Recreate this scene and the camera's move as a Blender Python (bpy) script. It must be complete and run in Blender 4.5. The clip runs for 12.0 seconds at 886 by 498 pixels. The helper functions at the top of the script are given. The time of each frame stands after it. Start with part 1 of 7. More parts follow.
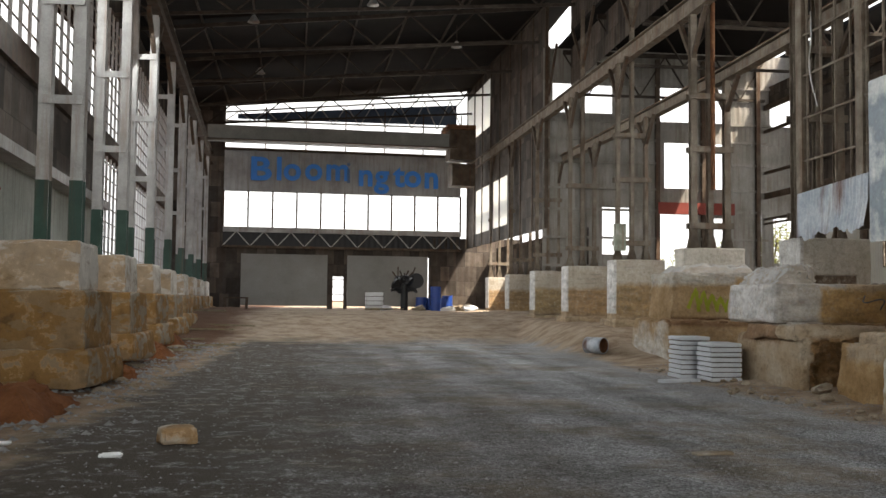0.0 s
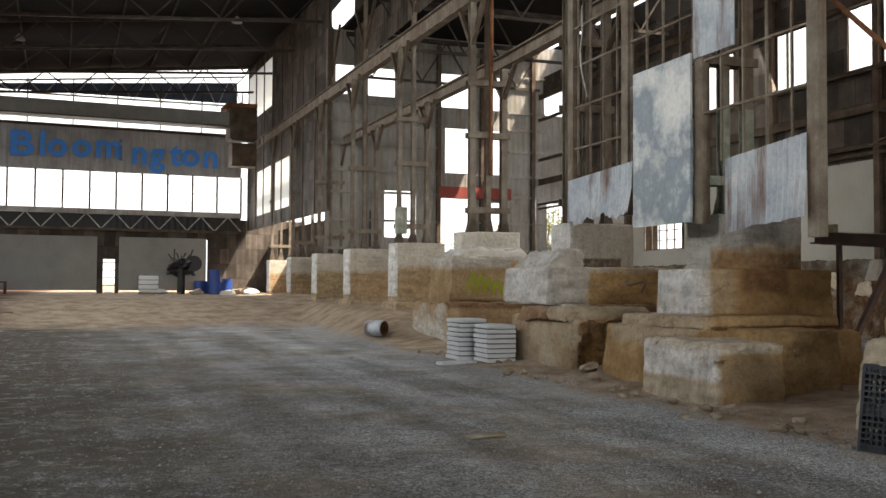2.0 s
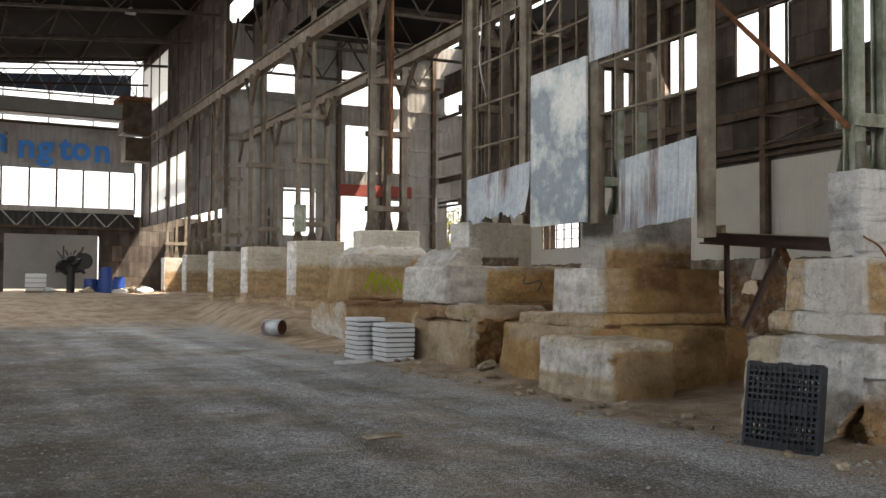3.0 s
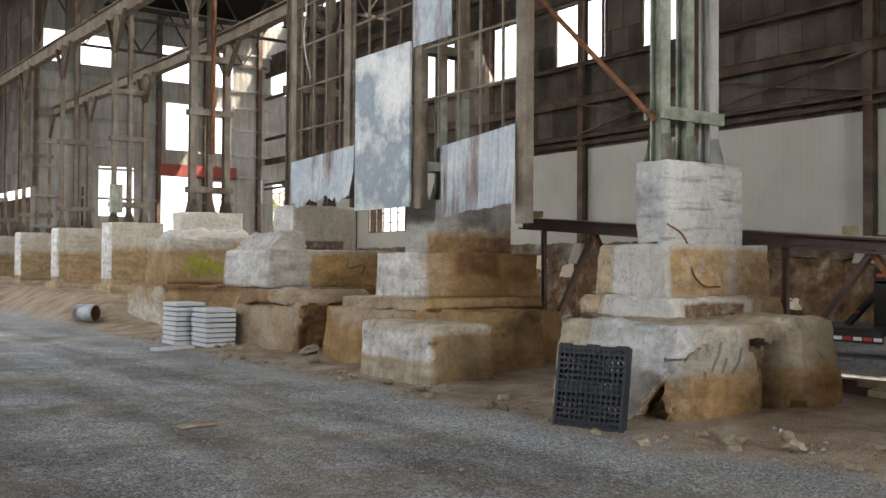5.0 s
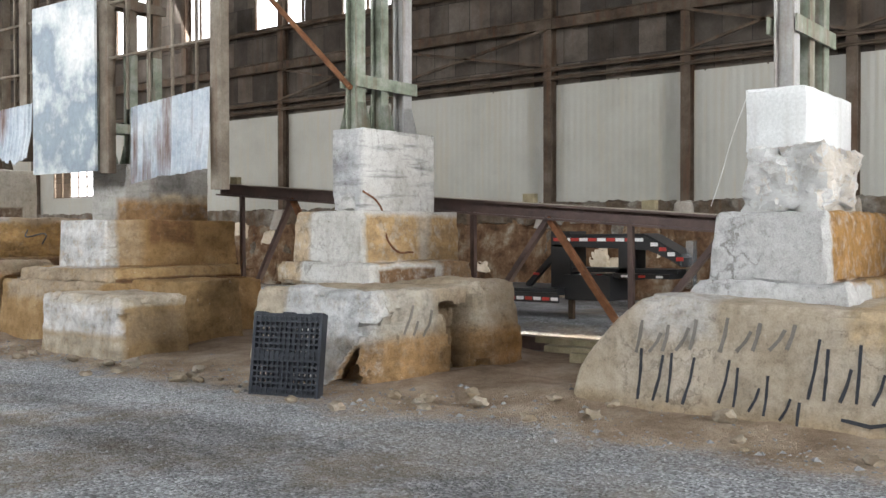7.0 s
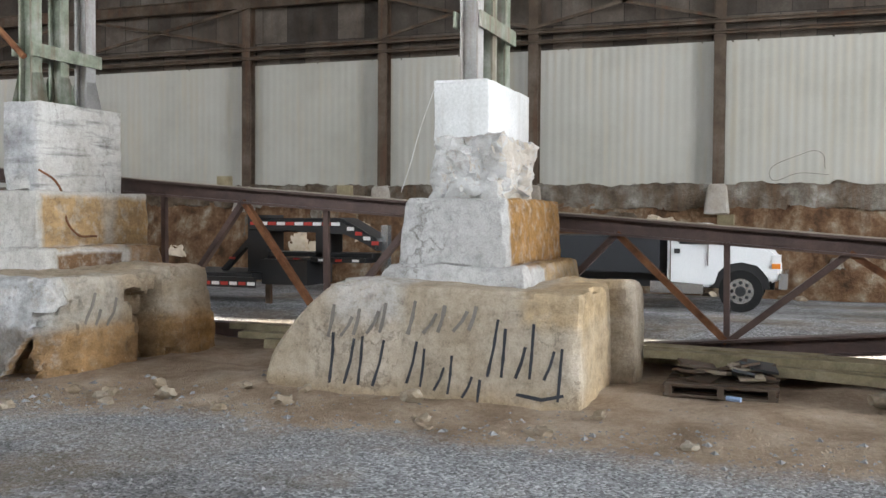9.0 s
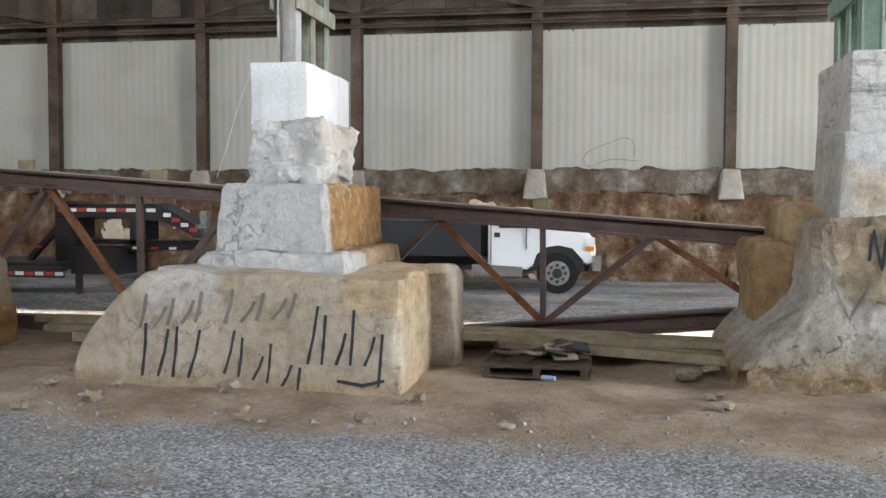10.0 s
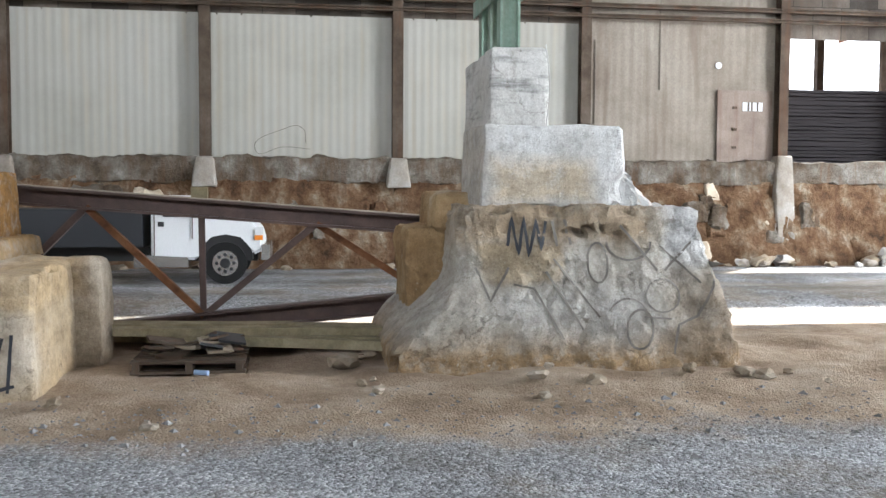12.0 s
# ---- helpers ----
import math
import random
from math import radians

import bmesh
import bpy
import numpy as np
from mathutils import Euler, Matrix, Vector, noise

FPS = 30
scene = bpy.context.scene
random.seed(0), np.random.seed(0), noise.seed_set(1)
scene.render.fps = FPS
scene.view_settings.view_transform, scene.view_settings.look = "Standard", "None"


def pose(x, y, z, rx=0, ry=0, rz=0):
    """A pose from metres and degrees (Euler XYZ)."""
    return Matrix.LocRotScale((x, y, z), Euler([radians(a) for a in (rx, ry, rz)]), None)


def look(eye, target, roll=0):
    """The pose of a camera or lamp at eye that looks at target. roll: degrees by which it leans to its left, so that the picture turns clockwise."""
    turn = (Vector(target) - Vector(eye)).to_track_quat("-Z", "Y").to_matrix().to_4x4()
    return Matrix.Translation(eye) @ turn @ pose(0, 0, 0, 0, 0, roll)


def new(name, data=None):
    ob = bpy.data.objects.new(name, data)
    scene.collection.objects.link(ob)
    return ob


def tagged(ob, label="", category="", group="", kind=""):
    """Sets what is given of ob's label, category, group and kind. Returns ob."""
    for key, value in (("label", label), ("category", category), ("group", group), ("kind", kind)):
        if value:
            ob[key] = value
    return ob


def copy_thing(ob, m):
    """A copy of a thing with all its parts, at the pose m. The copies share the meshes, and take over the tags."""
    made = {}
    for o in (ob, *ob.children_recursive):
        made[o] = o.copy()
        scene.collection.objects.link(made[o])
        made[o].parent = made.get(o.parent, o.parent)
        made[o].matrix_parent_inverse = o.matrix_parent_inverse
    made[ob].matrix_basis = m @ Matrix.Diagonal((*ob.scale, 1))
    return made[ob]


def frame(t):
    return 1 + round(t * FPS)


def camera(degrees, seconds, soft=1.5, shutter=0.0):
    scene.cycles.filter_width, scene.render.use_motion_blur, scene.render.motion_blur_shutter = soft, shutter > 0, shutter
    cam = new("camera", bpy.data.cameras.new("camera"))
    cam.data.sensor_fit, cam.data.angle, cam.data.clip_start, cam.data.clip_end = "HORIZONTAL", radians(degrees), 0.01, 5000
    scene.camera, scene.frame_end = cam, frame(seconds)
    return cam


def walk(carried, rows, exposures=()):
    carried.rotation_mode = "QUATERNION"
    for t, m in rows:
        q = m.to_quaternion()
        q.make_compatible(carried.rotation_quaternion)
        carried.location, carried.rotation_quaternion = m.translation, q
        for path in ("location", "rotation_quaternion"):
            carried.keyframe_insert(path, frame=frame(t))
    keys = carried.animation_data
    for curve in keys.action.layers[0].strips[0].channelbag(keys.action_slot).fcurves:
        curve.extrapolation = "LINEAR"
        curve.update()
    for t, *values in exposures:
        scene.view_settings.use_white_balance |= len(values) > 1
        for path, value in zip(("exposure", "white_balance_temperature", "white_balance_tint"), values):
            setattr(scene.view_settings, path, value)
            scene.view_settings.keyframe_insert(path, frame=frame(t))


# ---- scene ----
cam = camera(49.0, 12.0)
PATH = [
    (0, (-1.069, -1.15, 2.096), (-0.838, 0.833, 2.202), 0.6),
    (0.5, (-1.019, -1.026, 2.108), (-0.683, 0.943, 2.205), 0.4),
    (1, (-0.973, -0.934, 2.119), (-0.508, 1.009, 2.204), 0.3),
    (1.5, (-0.929, -0.87, 2.13), (-0.354, 1.045, 2.207), 0.2),
    (2, (-0.887, -0.827, 2.14), (-0.225, 1.059, 2.213), 0.3),
    (2.5, (-0.848, -0.802, 2.15), (-0.095, 1.05, 2.218), 0.4),
    (3, (-0.81, -0.79, 2.159), (0.04, 1.019, 2.229), 0.3),
    (3.5, (-0.775, -0.789, 2.168), (0.174, 0.97, 2.243), 0.3),
    (3.7, (-0.761, -0.79, 2.172), (0.228, 0.947, 2.246), 0.1),
    (5.3, (-0.655, -0.825, 2.196), (0.512, 0.799, 2.224), 0.4),
    (5.5, (-0.642, -0.831, 2.199), (0.535, 0.786, 2.218), 0.4),
    (6, (-0.61, -0.845, 2.205), (0.695, 0.671, 2.203), 0.4),
    (6.5, (-0.577, -0.86, 2.211), (0.874, 0.516, 2.19), 0.2),
    (7, (-0.545, -0.874, 2.217), (1.041, 0.344, 2.184), -0.1),
    (7.2, (-0.531, -0.88, 2.219), (1.096, 0.282, 2.185), -0.3),
    (8.8, (-0.419, -0.943, 2.232), (1.428, -0.179, 2.17), 0.2),
    (9, (-0.404, -0.955, 2.234), (1.472, -0.265, 2.168), 0.4),
    (9.5, (-0.365, -0.99, 2.237), (1.566, -0.474, 2.154), 0.2),
    (10, (-0.323, -1.037, 2.239), (1.644, -0.687, 2.144), 0.2),
    (10.5, (-0.279, -1.1, 2.241), (1.71, -0.92, 2.136), 0.2),
    (11, (-0.233, -1.182, 2.243), (1.764, -1.166, 2.133), 0.0),
    (11.5, (-0.183, -1.289, 2.244), (1.809, -1.427, 2.131), 0.4),
    (12, (-0.13, -1.426, 2.244), (1.846, -1.71, 2.127), 0.3),
]
EXPOSURES = [(0.0, 1.58, 6800, 10), (2.5, 1.75, 6850, 10), (3.7, 1.85, 6700, 10), (5.5, 2.42, 6600, 10), (7.0, 2.82, 6450, 10), (9.5, 2.7, 6300, 10), (12.0, 2.74, 6150, 10)]
walk(cam, [(t, look(eye, target, roll)) for t, eye, target, roll in PATH], EXPOSURES)

# ---- light levels (watts) ----
LEFT_LIGHT, BACK_LIGHT, AISLE_LIGHT, GATE_LIGHT, FAR_LIGHT, PANE_LIGHT = 2200, 2300, 190, 60, 450, 700

# ---- world, sun, exposure ----
world = bpy.data.worlds.new("sky")
scene.world = world
world.use_nodes = True
wn, wl = world.node_tree.nodes, world.node_tree.links
sky = wn.new("ShaderNodeTexSky")
sky.sky_type = "NISHITA"
sky.sun_disc = False
sky.sun_elevation = radians(50)
sky.sun_rotation = radians(135)
sky.air_density, sky.dust_density, sky.ozone_density = 0.8, 3.5, 0.6
wl.new(sky.outputs["Color"], wn["Background"].inputs["Color"])
wn["Background"].inputs["Strength"].default_value = 0.15
sun = new("sun", bpy.data.lights.new("sun", "SUN"))
sun.data.energy, sun.data.angle, sun.data.color = 4.0, radians(0.5), (1.0, 0.93, 0.82)
sun.matrix_world = look((0.45, -0.45, 0.77), (0, 0, 0))


def daylight_fill(place, target, wide, high, energy):
    """The sky's light through an opening, seen or added."""
    lamp = new("daylight_fill", bpy.data.lights.new("daylight_fill", "AREA"))
    lamp.data.shape, lamp.data.size, lamp.data.size_y = "RECTANGLE", wide, high
    lamp.data.energy, lamp.data.color = energy, (0.93, 0.97, 1.0)
    lamp.matrix_world = look(place, target)
    return lamp


daylight_fill((-9.6, 22, 12.6), (4, 20, 3.0), 74, 6.0, LEFT_LIGHT)
# Lamp added for an unseen gate behind, to brighten piers and track.
daylight_fill((6.2, -30.4, 8.2), (8.5, 4, 0.0), 9.5, 14.0, BACK_LIGHT)
# Another added fill inside the aisle; its gate is unseen too.
daylight_fill((20, -25.5, 5.0), (20, 0, 2.0), 9, 7.0, AISLE_LIGHT)
daylight_fill((25.2, -17.6, 5.0), (14, -6, 1.0), 5.0, 3.2, GATE_LIGHT)
daylight_fill((25.3, 33, 11.5), (14, 44, 5.0), 24, 2.4, PANE_LIGHT)
daylight_fill((0, 79.2, 9.5), (1, 60, 3), 18, 5.0, FAR_LIGHT)

# ---- materials ----


def nodes_of(name, rough=0.8, metal=0.0):
    m = bpy.data.materials.new(name)
    m.use_nodes = True
    n, l = m.node_tree.nodes, m.node_tree.links
    b = n["Principled BSDF"]
    b.inputs["Roughness"].default_value = rough
    b.inputs["Metallic"].default_value = metal
    b.inputs["Specular IOR Level"].default_value = 0.5 if rough < 0.65 else 0.15
    return m, n, l, b


def noise_node(n, l, vec, scale, detail=6.0, rough=0.6):
    t = n.new("ShaderNodeTexNoise")
    t.inputs["Scale"].default_value = scale
    t.inputs["Detail"].default_value = detail
    t.inputs["Roughness"].default_value = rough
    l.new(vec, t.inputs["Vector"])
    return t.outputs["Fac"]


def ramp(n, l, fac, stops):
    r = n.new("ShaderNodeValToRGB")
    e = r.color_ramp.elements
    while len(e) < len(stops):
        e.new(0.5)
    for k, (p, c) in enumerate(stops):
        e[k].position = p
        e[k].color = (*c, 1) if len(c) == 3 else c
    l.new(fac, r.inputs["Fac"])
    return r.outputs["Color"]


def mixed(n, l, fac, a, b, kind="MIX"):
    m = n.new("ShaderNodeMixRGB")
    m.blend_type = kind
    for socket, v in zip(m.inputs, (fac, a, b)):
        if hasattr(v, "links"):
            l.new(v, socket)
        elif isinstance(v, tuple):
            socket.default_value = (*v, 1)
        else:
            socket.default_value = v
    return m.outputs["Color"]


def calc(n, l, op, a, b=0.0, clamp=False):
    m = n.new("ShaderNodeMath")
    m.operation = op
    m.use_clamp = clamp
    for socket, v in zip(m.inputs, (a, b)):
        if hasattr(v, "links"):
            l.new(v, socket)
        else:
            socket.default_value = v
    return m.outputs[0]


def band(n, l, v, a, b):
    """0 at a, 1 at b, clamped."""
    m = n.new("ShaderNodeMapRange")
    m.inputs["From Min"].default_value, m.inputs["From Max"].default_value = a, b
    l.new(v, m.inputs["Value"])
    return m.outputs["Result"]


def bump(n, l, b, height, strength, distance):
    k = n.new("ShaderNodeBump")
    k.inputs["Strength"].default_value, k.inputs["Distance"].default_value = strength, distance
    l.new(height, k.inputs["Height"])
    l.new(k.outputs["Normal"], b.inputs["Normal"])


def place_of(n):
    return n.new("ShaderNodeNewGeometry").outputs["Position"]


def weathered(name, colours, scale=1.5, fine=30.0, rough=0.85, metal=0.0, relief=0.3, depth=0.01, streak=None, streak_amount=0.6, streak_scale=5.0, patches=None):
    """A surface with broad stains, fine grain and, if given, vertical run-off streaks."""
    m, n, l, b = nodes_of(name, rough, metal)
    p = place_of(n)
    broad = noise_node(n, l, p, scale, 8, 0.65)
    step = 0.4 / max(1, len(colours) - 1)
    c = ramp(n, l, broad, [(0.3 + k * step, col) for k, col in enumerate(colours)])
    grain = noise_node(n, l, p, fine, 5, 0.7)
    c = mixed(n, l, 0.55, c, ramp(n, l, grain, [(0.25, (0.45, 0.45, 0.45)), (0.75, (1.0, 1.0, 1.0))]), "MULTIPLY")
    if streak:
        s = n.new("ShaderNodeMapping")
        s.inputs["Scale"].default_value = (streak_scale, streak_scale, 0.35)
        l.new(p, s.inputs["Vector"])
        f = noise_node(n, l, s.outputs["Vector"], 1.0, 6, 0.6)
        f = calc(n, l, "MULTIPLY", band(n, l, f, 0.5, 0.68), streak_amount, True)
        c = mixed(n, l, f, c, streak)
    if patches:
        xyz, flat = n.new("ShaderNodeSeparateXYZ"), n.new("ShaderNodeCombineXYZ")
        l.new(p, xyz.inputs[0])
        l.new(calc(n, l, "ADD", xyz.outputs["X"], xyz.outputs["Y"]), flat.inputs["X"])
        l.new(xyz.outputs["Z"], flat.inputs["Y"])
        k = n.new("ShaderNodeTexBrick")
        k.offset, k.inputs["Scale"].default_value = 0.3, 1.0
        k.inputs["Brick Width"].default_value, k.inputs["Row Height"].default_value = patches
        k.inputs["Color1"].default_value, k.inputs["Color2"].default_value = (0.55, 0.55, 0.55, 1), (1.9, 1.85, 1.8, 1)
        k.inputs["Mortar"].default_value, k.inputs["Mortar Size"].default_value = (0.4, 0.4, 0.4, 1), 0.012
        l.new(flat.outputs[0], k.inputs["Vector"])
        c = mixed(n, l, 0.8, c, k.outputs["Color"], "MULTIPLY")
    l.new(c, b.inputs["Base Color"])
    bump(n, l, b, calc(n, l, "ADD", grain, calc(n, l, "MULTIPLY", broad, 2.0)), relief, depth)
    return m


def make_ground():
    m, n, l, b = nodes_of("gravel_and_dirt", 0.95)
    p = place_of(n)
    xyz = n.new("ShaderNodeSeparateXYZ")
    l.new(p, xyz.inputs[0])
    x, y = xyz.outputs["X"], xyz.outputs["Y"]
    wob = calc(n, l, "MULTIPLY", calc(n, l, "SUBTRACT", noise_node(n, l, p, 0.45, 6, 0.65), 0.5), 3.2)
    xw, yw = calc(n, l, "ADD", x, wob), calc(n, l, "ADD", y, calc(n, l, "MULTIPLY", wob, 3.0))
    left, right = band(n, l, xw, -5.6, -4.8), band(n, l, xw, 8.9, 8.2)
    far = band(n, l, yw, 49, 45)
    road = calc(n, l, "MULTIPLY", calc(n, l, "MULTIPLY", left, right), far)
    aisle = band(n, l, xw, 14.6, 16.5)
    road = calc(n, l, "MAXIMUM", road, aisle)
    worn = band(n, l, noise_node(n, l, p, 0.3, 8, 0.66), 0.48, 0.58)
    worn = calc(n, l, "MULTIPLY", worn, 0.65)
    v = n.new("ShaderNodeTexVoronoi")
    v.inputs["Scale"].default_value = 38
    l.new(p, v.inputs["Vector"])
    v2 = n.new("ShaderNodeTexVoronoi")
    v2.inputs["Scale"].default_value = 9
    l.new(p, v2.inputs["Vector"])
    stone = n.new("ShaderNodeSeparateXYZ")
    l.new(v.outputs["Color"], stone.inputs[0])
    stone2 = n.new("ShaderNodeSeparateXYZ")
    l.new(v2.outputs["Color"], stone2.inputs[0])
    gravel = ramp(n, l, stone.outputs["X"], [(0.0, (0.13, 0.128, 0.125)), (0.45, (0.27, 0.27, 0.272)), (0.8, (0.40, 0.404, 0.412)), (1.0, (0.60, 0.60, 0.60))])
    big = noise_node(n, l, p, 1.1, 7, 0.7)
    dirt = ramp(n, l, big, [(0.34, (0.235, 0.165, 0.11)), (0.5, (0.355, 0.27, 0.19)), (0.66, (0.47, 0.38, 0.29))])
    dirt = mixed(n, l, 0.5, dirt, ramp(n, l, noise_node(n, l, p, 18, 6, 0.75), [(0.3, (0.45, 0.42, 0.4)), (0.7, (1, 1, 1))]), "MULTIPLY")
    dusty = mixed(n, l, worn, gravel, (0.26, 0.21, 0.15))
    dusty = mixed(n, l, calc(n, l, "MULTIPLY", band(n, l, stone2.outputs["Y"], 0.86, 0.9), 0.35), dusty, (0.46, 0.46, 0.46))
    dusty = mixed(n, l, 0.8, dusty, ramp(n, l, noise_node(n, l, p, 0.45, 9, 0.72), [(0.34, (0.45, 0.44, 0.43)), (0.5, (0.8, 0.8, 0.8)), (0.62, (1.15, 1.15, 1.16))]), "MULTIPLY")
    lane = n.new("ShaderNodeMapping")
    lane.inputs["Scale"].default_value = (0.75, 0.09, 1.0)
    lane.inputs["Rotation"].default_value = (0, 0, radians(8))
    l.new(p, lane.inputs["Vector"])
    dusty = mixed(n, l, 0.75, dusty, ramp(n, l, noise_node(n, l, lane.outputs["Vector"], 1.0, 7, 0.6), [(0.38, (0.62, 0.60, 0.58)), (0.5, (0.95, 0.95, 0.95)), (0.62, (1.3, 1.31, 1.33))]), "MULTIPLY")
    fresh = calc(n, l, "MULTIPLY", band(n, l, xw, 6.6, 7.6), band(n, l, xw, 9.4, 8.6))
    dusty = mixed(n, l, calc(n, l, "MULTIPLY", fresh, 0.5), dusty, gravel)
    soil = calc(n, l, "MULTIPLY", calc(n, l, "MULTIPLY", band(n, l, xw, 4.0, -2.5), band(n, l, noise_node(n, l, p, 2.5, 9, 0.7), 0.33, 0.48)), 0.95)
    dusty = mixed(n, l, soil, dusty, (0.07, 0.058, 0.046))
    red = band(n, l, xw, -5.2, -6.6)
    dirt = mixed(n, l, calc(n, l, "MULTIPLY", red, 0.85), dirt, (0.09, 0.038, 0.017))
    l.new(mixed(n, l, road, dirt, dusty), b.inputs["Base Color"])
    h = calc(n, l, "ADD", calc(n, l, "MULTIPLY", v.outputs["Distance"], -1.0), calc(n, l, "MULTIPLY", noise_node(n, l, p, 7, 8, 0.7), 2.0))
    bump(n, l, b, h, 0.9, 0.022)
    return m


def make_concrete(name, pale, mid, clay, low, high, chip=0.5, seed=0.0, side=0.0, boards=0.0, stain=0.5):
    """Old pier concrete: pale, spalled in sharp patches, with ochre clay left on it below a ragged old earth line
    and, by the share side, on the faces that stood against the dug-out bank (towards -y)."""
    m, n, l, b = nodes_of(name, 0.92)
    shift = n.new("ShaderNodeVectorMath")
    shift.operation = "ADD"
    shift.inputs[1].default_value = (seed, seed * 1.7, 0)
    geo = n.new("ShaderNodeNewGeometry")
    l.new(geo.outputs["Position"], shift.inputs[0])
    p = shift.outputs[0]
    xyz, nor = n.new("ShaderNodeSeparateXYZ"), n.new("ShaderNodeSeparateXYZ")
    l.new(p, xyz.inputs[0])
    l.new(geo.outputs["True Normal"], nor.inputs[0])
    flat = n.new("ShaderNodeMapping")
    flat.inputs["Scale"].default_value = (0.9, 0.9, 1.9)
    l.new(p, flat.inputs["Vector"])
    strata = flat.outputs["Vector"]
    big = noise_node(n, l, strata, 0.75, 9, 0.6)
    line = calc(n, l, "ADD", xyz.outputs["Z"], calc(n, l, "MULTIPLY", calc(n, l, "SUBTRACT", big, 0.5), 5.0))
    earth = band(n, l, line, high, low)
    patch = band(n, l, noise_node(n, l, strata, 1.1, 10, 0.6), 0.455, 0.5)
    f = calc(n, l, "MULTIPLY", earth, calc(n, l, "ADD", calc(n, l, "MULTIPLY", patch, 0.75), 0.2), True)
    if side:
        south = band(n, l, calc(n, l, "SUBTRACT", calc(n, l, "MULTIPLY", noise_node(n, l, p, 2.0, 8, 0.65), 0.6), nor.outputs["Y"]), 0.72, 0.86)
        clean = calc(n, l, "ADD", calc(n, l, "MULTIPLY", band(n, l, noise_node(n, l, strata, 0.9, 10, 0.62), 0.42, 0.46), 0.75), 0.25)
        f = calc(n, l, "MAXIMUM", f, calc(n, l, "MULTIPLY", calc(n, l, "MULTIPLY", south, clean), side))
    white = tuple(min(0.86, 1.12 * v + 0.03) for v in pale)
    body = ramp(n, l, noise_node(n, l, p, 1.5, 12, 0.66), [(0.36, mid), (0.42, tuple(0.6 * u + 0.4 * v for u, v in zip(pale, mid))), (0.5, pale), (0.565, pale), (0.58, white)])
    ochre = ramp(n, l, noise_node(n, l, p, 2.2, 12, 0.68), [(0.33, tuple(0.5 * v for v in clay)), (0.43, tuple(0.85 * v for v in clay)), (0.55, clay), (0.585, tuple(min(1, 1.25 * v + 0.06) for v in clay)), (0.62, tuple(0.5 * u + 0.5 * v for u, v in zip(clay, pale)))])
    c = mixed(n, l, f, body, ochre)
    if boards:
        lay = n.new("ShaderNodeMapping")
        lay.inputs["Scale"].default_value = (1.1, 1.1, 8.0)
        l.new(p, lay.inputs["Vector"])
        board = band(n, l, noise_node(n, l, lay.outputs["Vector"], 1.0, 8, 0.62), 0.53, 0.66)
        some = band(n, l, noise_node(n, l, p, 0.9, 6, 0.6), 0.42, 0.52)
        c = mixed(n, l, calc(n, l, "MULTIPLY", calc(n, l, "MULTIPLY", board, some), boards), c, (0.13, 0.125, 0.12))
    grain = noise_node(n, l, p, 42, 7, 0.78)
    c = mixed(n, l, 0.32, c, ramp(n, l, grain, [(0.3, (0.5, 0.48, 0.46)), (0.55, (1, 1, 1))]), "MULTIPLY")
    spots = band(n, l, noise_node(n, l, p, 5.5, 10, 0.7), 0.6, 0.66)
    c = mixed(n, l, calc(n, l, "MULTIPLY", spots, 0.35), c, (0.2, 0.16, 0.12))
    grime = band(n, l, noise_node(n, l, strata, 0.95, 12, 0.7), 0.575, 0.63)
    c = mixed(n, l, calc(n, l, "MULTIPLY", grime, stain), c, (0.19, 0.125, 0.07))
    l.new(c, b.inputs["Base Color"])
    pit = noise_node(n, l, p, 6, 12, 0.74)
    scab = band(n, l, noise_node(n, l, p, 2.4, 12, 0.66), 0.46, 0.5)
    h = calc(n, l, "ADD", calc(n, l, "MULTIPLY", pit, 1.3), calc(n, l, "MULTIPLY", scab, 0.28))
    bump(n, l, b, calc(n, l, "ADD", h, calc(n, l, "MULTIPLY", grain, 0.12)), min(1.0, chip + 0.2), 0.032)
    return m


